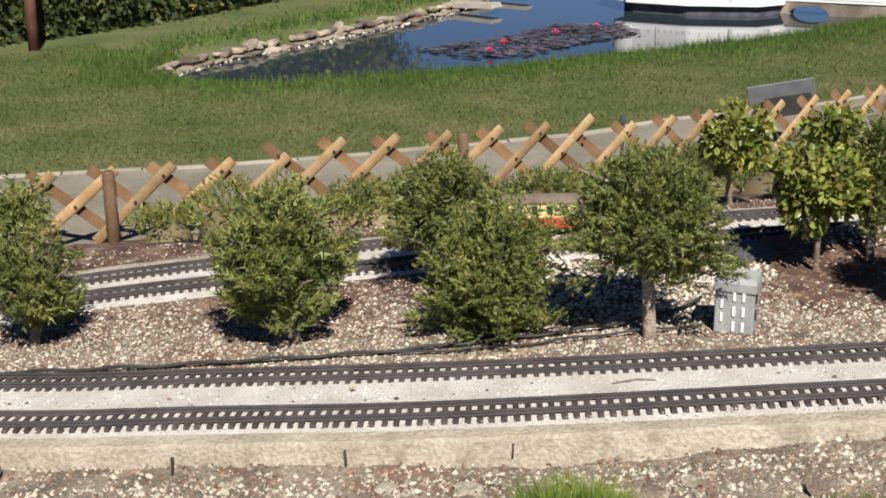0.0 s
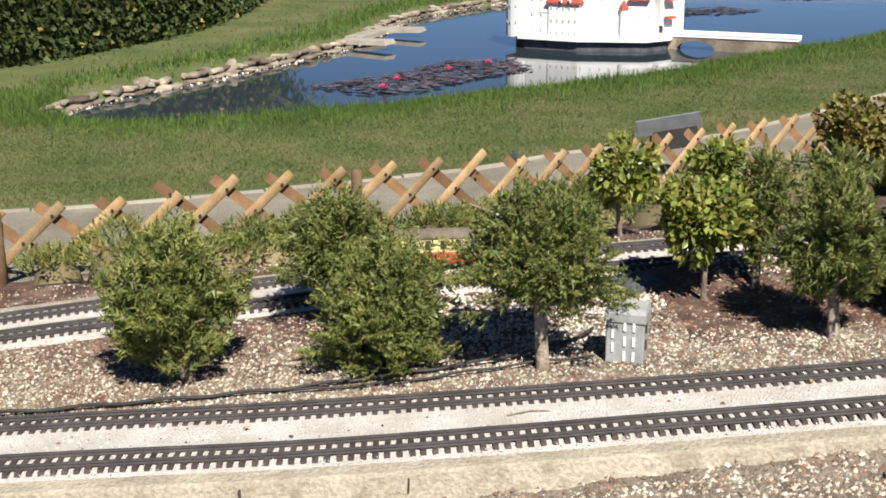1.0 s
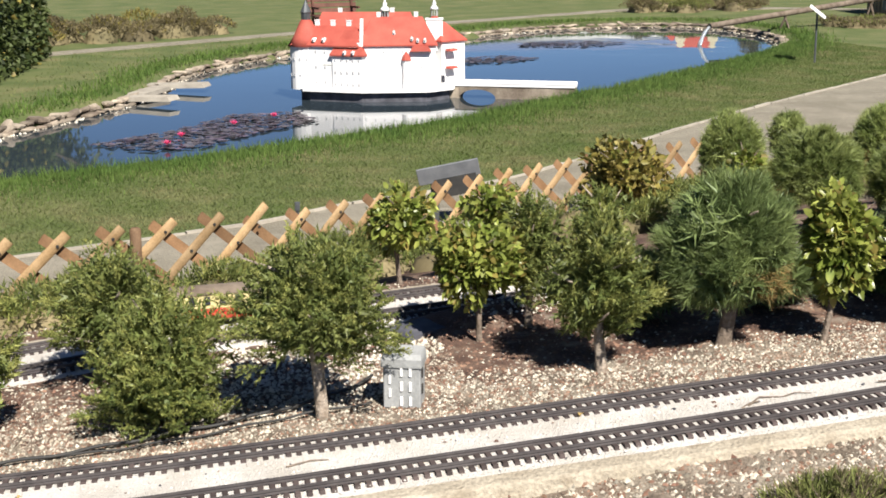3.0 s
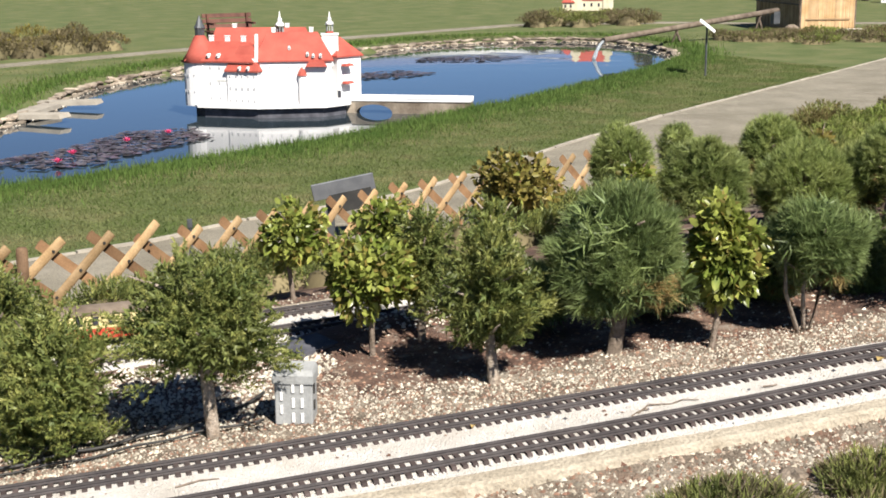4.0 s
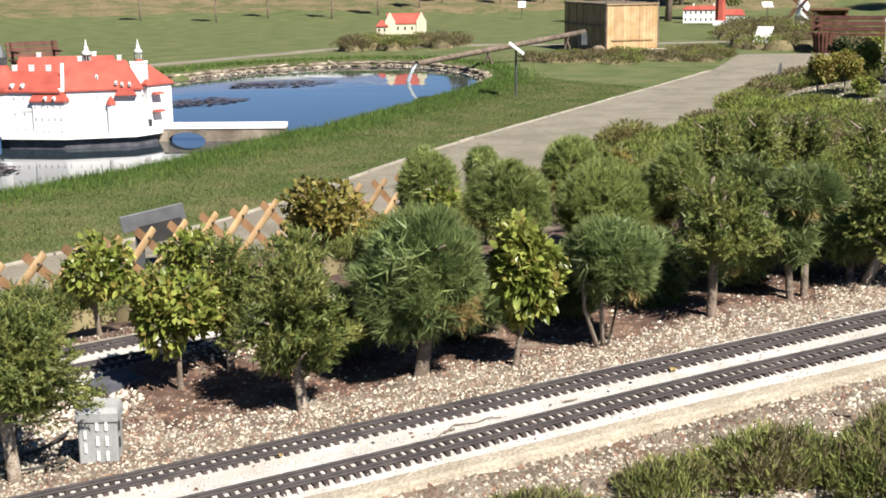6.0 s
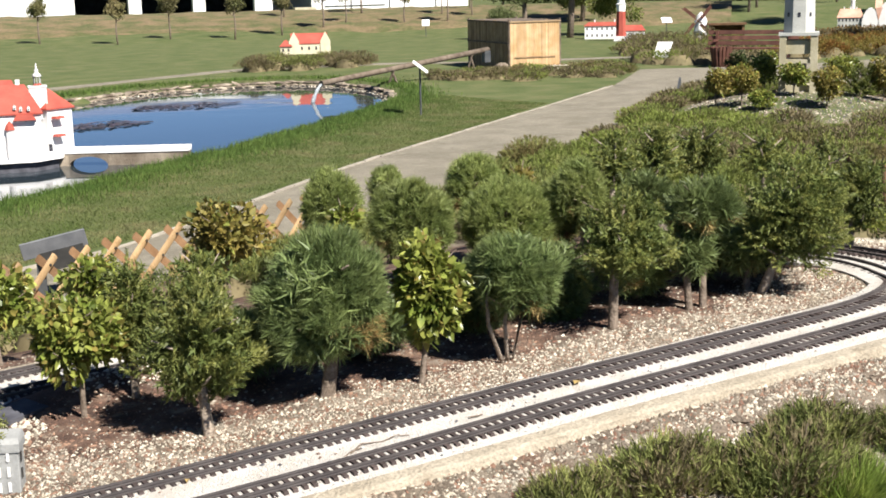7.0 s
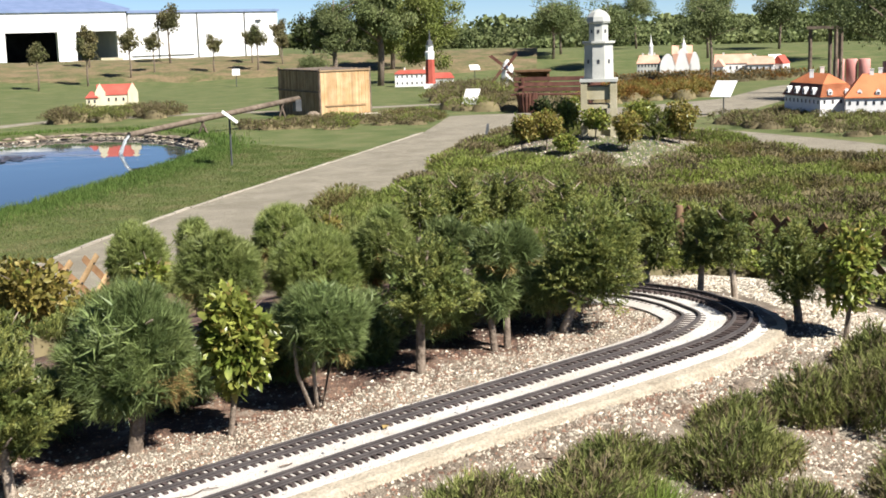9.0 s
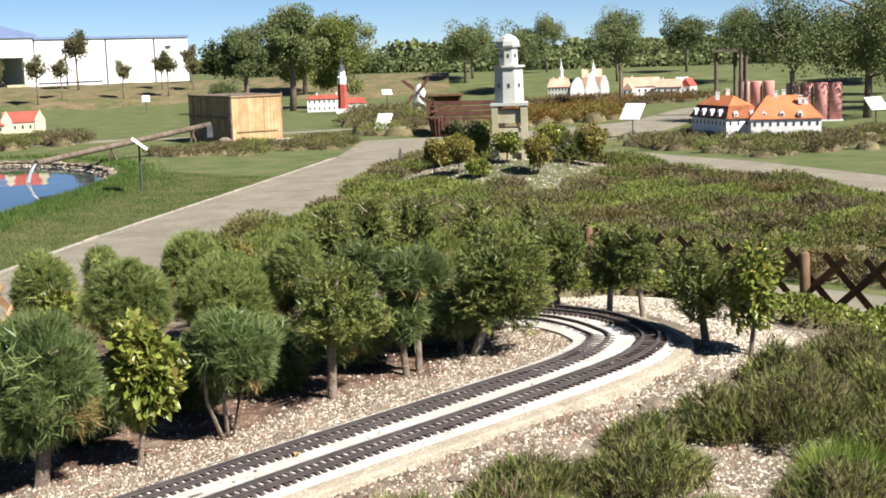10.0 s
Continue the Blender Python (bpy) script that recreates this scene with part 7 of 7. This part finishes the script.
# ---- trees behind ----
def big_tree(x, y, h, rx, rz, trunk, mat, n, leaf, label, seed, low=-0.7, lump=0.45, name="tree"):
    z = float(land(x, y)) - 0.05
    t_ = thing(name, x, y, z, 0, label, "tree", "park trees")
    r = np.random.default_rng(seed)
    g = Geo()
    zc = h - rz
    g.tube([(0, 0, -0.1), (0.02 * h, 0, h * 0.3), (0, 0.02 * h, zc), (0, 0, h * 0.93)], [trunk * 1.2, trunk, trunk * 0.7, trunk * 0.15], 8)
    for k in range(10):
        a, hh = k * 2.4 + seed, zc + rz * (-0.6 + 1.2 * k / 10)
        g.tube([(0, 0, hh - 0.15 * rz), (0.45 * rx * math.cos(a), 0.45 * rx * math.sin(a), hh + 0.05 * rz), (0.9 * rx * math.cos(a), 0.9 * rx * math.sin(a), hh + 0.2 * rz)], [trunk * 0.45, trunk * 0.3, trunk * 0.08], 5)
    part("trunk", g, "bark", t_, smooth=True)
    clumps = 44
    cc, _ = crown_points(clumps, (0, 0, zc), rx * 0.72, rz * 0.72, seed, r, lump, 0.6, low)
    k = r.integers(0, len(cc), n)
    d = unit(r.normal(size=(n, 3)))
    p = cc[k] + d * (0.36 * rx * (0.6 + 0.7 * r.random((len(cc), 1)))[k]) * r.random((n, 1)) ** 0.45 * [1, 1, 0.85]
    V, F = leaves(p, unit(d * 0.6 + r.normal(size=(n, 3)) * 0.6 - [0, 0, 0.2]), leaf, r, 0.5)
    part("crown", tri_mesh("crown", V, F, [mat]), mat, t_)
    return t_


G = "leafy green park tree with an uneven open crown"
tA = big_tree(29.2, 44.3, 4.7, 1.3, 1.8, 0.12, "tree_leaf_hazed", 24000, 0.075, "dense dark green park tree with a broad crown", 1)
tB = big_tree(32.0, 45.0, 4.4, 1.5, 1.95, 0.10, "willow", 24000, 0.075, "light green drooping willow-like tree", 2, -1.0)
big_tree(-3.1, 26.5, 5.2, 2.1, 2.3, 0.12, "tree_leaf_hazed", 12000, 0.10, "tall dark green tree behind the clipped hedge", 12, -1.0)
tC = big_tree(35.9, 33.0, 3.1, 1.05, 0.9, 0.05, "tree_leaf_hazed", 9000, 0.06, G, 3, lump=0.7)
tD = big_tree(29.6, 21.0, 3.5, 1.55, 1.3, 0.07, "tree_leaf_hazed", 15000, 0.06, G, 4, lump=0.6)
tE = big_tree(31.7, 20.1, 3.9, 1.8, 1.6, 0.10, "tree_leaf_hazed", 18000, 0.06, "large spreading dark green park tree", 5, lump=0.6)
tF = big_tree(43.5, 50.6, 3.0, 1.3, 1.05, 0.06, "tree_leaf_hazed", 10000, 0.075, G, 6, lump=0.7)
big_tree(37.0, 63.0, 2.6, 1.2, 1.2, 0.06, "hedge_leaf", 1800, 0.16, "dark rounded bush behind the hut", 7, -1.0, name="bush")
for k, (x, y, s, src) in enumerate(((42.2, 45.2, 1.1, tF), (45.2, 52.0, 0.95, tF), (50.5, 52, 1.0, tC), (48.0, 44.5, 1.15, tC), (52.5, 44, 1.0, tF),
                                    (50.0, 38.5, 1.2, tC), (53.0, 33.0, 1.25, tF), (45.5, 27.5, 1.1, tD), (40.0, 24.0, 1.0, tC), (36.5, 21.0, 1.15, tE), (47, 22, 1.2, tD), (35.2, 52.5, 1.0, tB), (27.3, 44.5, 0.8, tA), (25.6, 43.2, 0.5, tF))):
    c = copy_thing(src, pose(x, y, float(land(x, y)) - 0.05, 0, 0, 67 * k) @ Matrix.Diagonal((s, s, s, 1)))
sap = big_tree(24.44, 58.05, 2.5, 0.55, 0.7, 0.04, "sapling_leaf", 2200, 0.075, "staked young park tree with a small crown", 9, lump=0.8, name="young_tree")
for k, (x, y, s) in enumerate(((26.1, 59.2, 0.85), (28.0, 61.5, 1.25), (28.48, 57.64, 0.8), (30.25, 56.63, 0.95), (31.2, 59.0, 0.8), (32.2, 57.67, 0.75), (22.0, 57.0, 0.9), (19.5, 56.2, 0.85), (17.0, 57.5, 0.9), (14.3, 56.0, 0.8),
                               (24.2, 62.5, 0.9), (33.6, 60.5, 0.85), (11.5, 58.0, 0.85))):
    copy_thing(sap, pose(x, y, float(land(x, y)) - 0.05, 0, 0, 101 * k) @ Matrix.Diagonal((s, s, s, 1)))
# small trees on the mound
for k, (x, y, zc, rx, rz, kind) in enumerate(((12.95, 15.25, 0.62, 0.27, 0.22, "leafb"), (13.35, 15.2, 0.66, 0.32, 0.24, "leafb"), (13.35, 14.75, 0.42, 0.24, 0.16, "leaf"), (14.1, 14.95, 0.68, 0.28, 0.2, "leaf"),
                                              (14.0, 14.15, 0.60, 0.26, 0.26, "leafb"), (15.1, 15.0, 0.72, 0.3, 0.24, "leaf"), (15.0, 14.5, 0.58, 0.28, 0.28, "yew"), (15.3, 14.35, 0.66, 0.34, 0.3, "leafb"),
                                              (14.55, 16.1, 0.72, 0.3, 0.3, "leaf"), (14.5, 16.6, 0.70, 0.27, 0.27, "hedgeball"))):
    plant(kind, x, y, 0, 0, zc, rx, rz)


# belt of far bushes
def belt(name, pts, h, n, leaf, mat, label, seed):
    r = np.random.default_rng(seed)
    xy, t = spline(pts, 1.0)
    k = r.integers(0, len(xy), n)
    ht = h * (0.65 + 0.6 * np.array([noise.noise(Vector((a * 0.25, b * 0.25, seed))) for a, b in xy]))[k]
    z = land(xy[k, 0], xy[k, 1]) + ht * r.random(n) ** 0.8
    p = np.stack([xy[k, 0] + r.normal(0, 0.9, n), xy[k, 1] + r.normal(0, 0.9, n), z], -1)
    V, F = leaves(p, unit(r.normal(size=(n, 3))), leaf, r, 0.3)
    return tagged(new(name, tri_mesh(name, V, F, [mat])), label, "bushes", kind="stuff")


belt("far_bushes", [(46, 76), (55, 70), (64, 58), (72, 45), (76, 30), (76, 15)], 1.9, 60000, 0.2, "tree_leaf_hazed", "belt of dark bushes and trees far behind the park", 1)
belt("far_bushes", [(60, 110), (90, 90), (115, 60), (125, 20)], 2.6, 16000, 0.6, "tree_leaf_hazed", "distant wooded rise on the horizon", 2)
belt("near_bushes", [(52, 62), (60, 52), (66, 40), (68, 26)], 1.0, 7000, 0.3, "tree_leaf_hazed", "row of lower green bushes behind the lawn", 3)
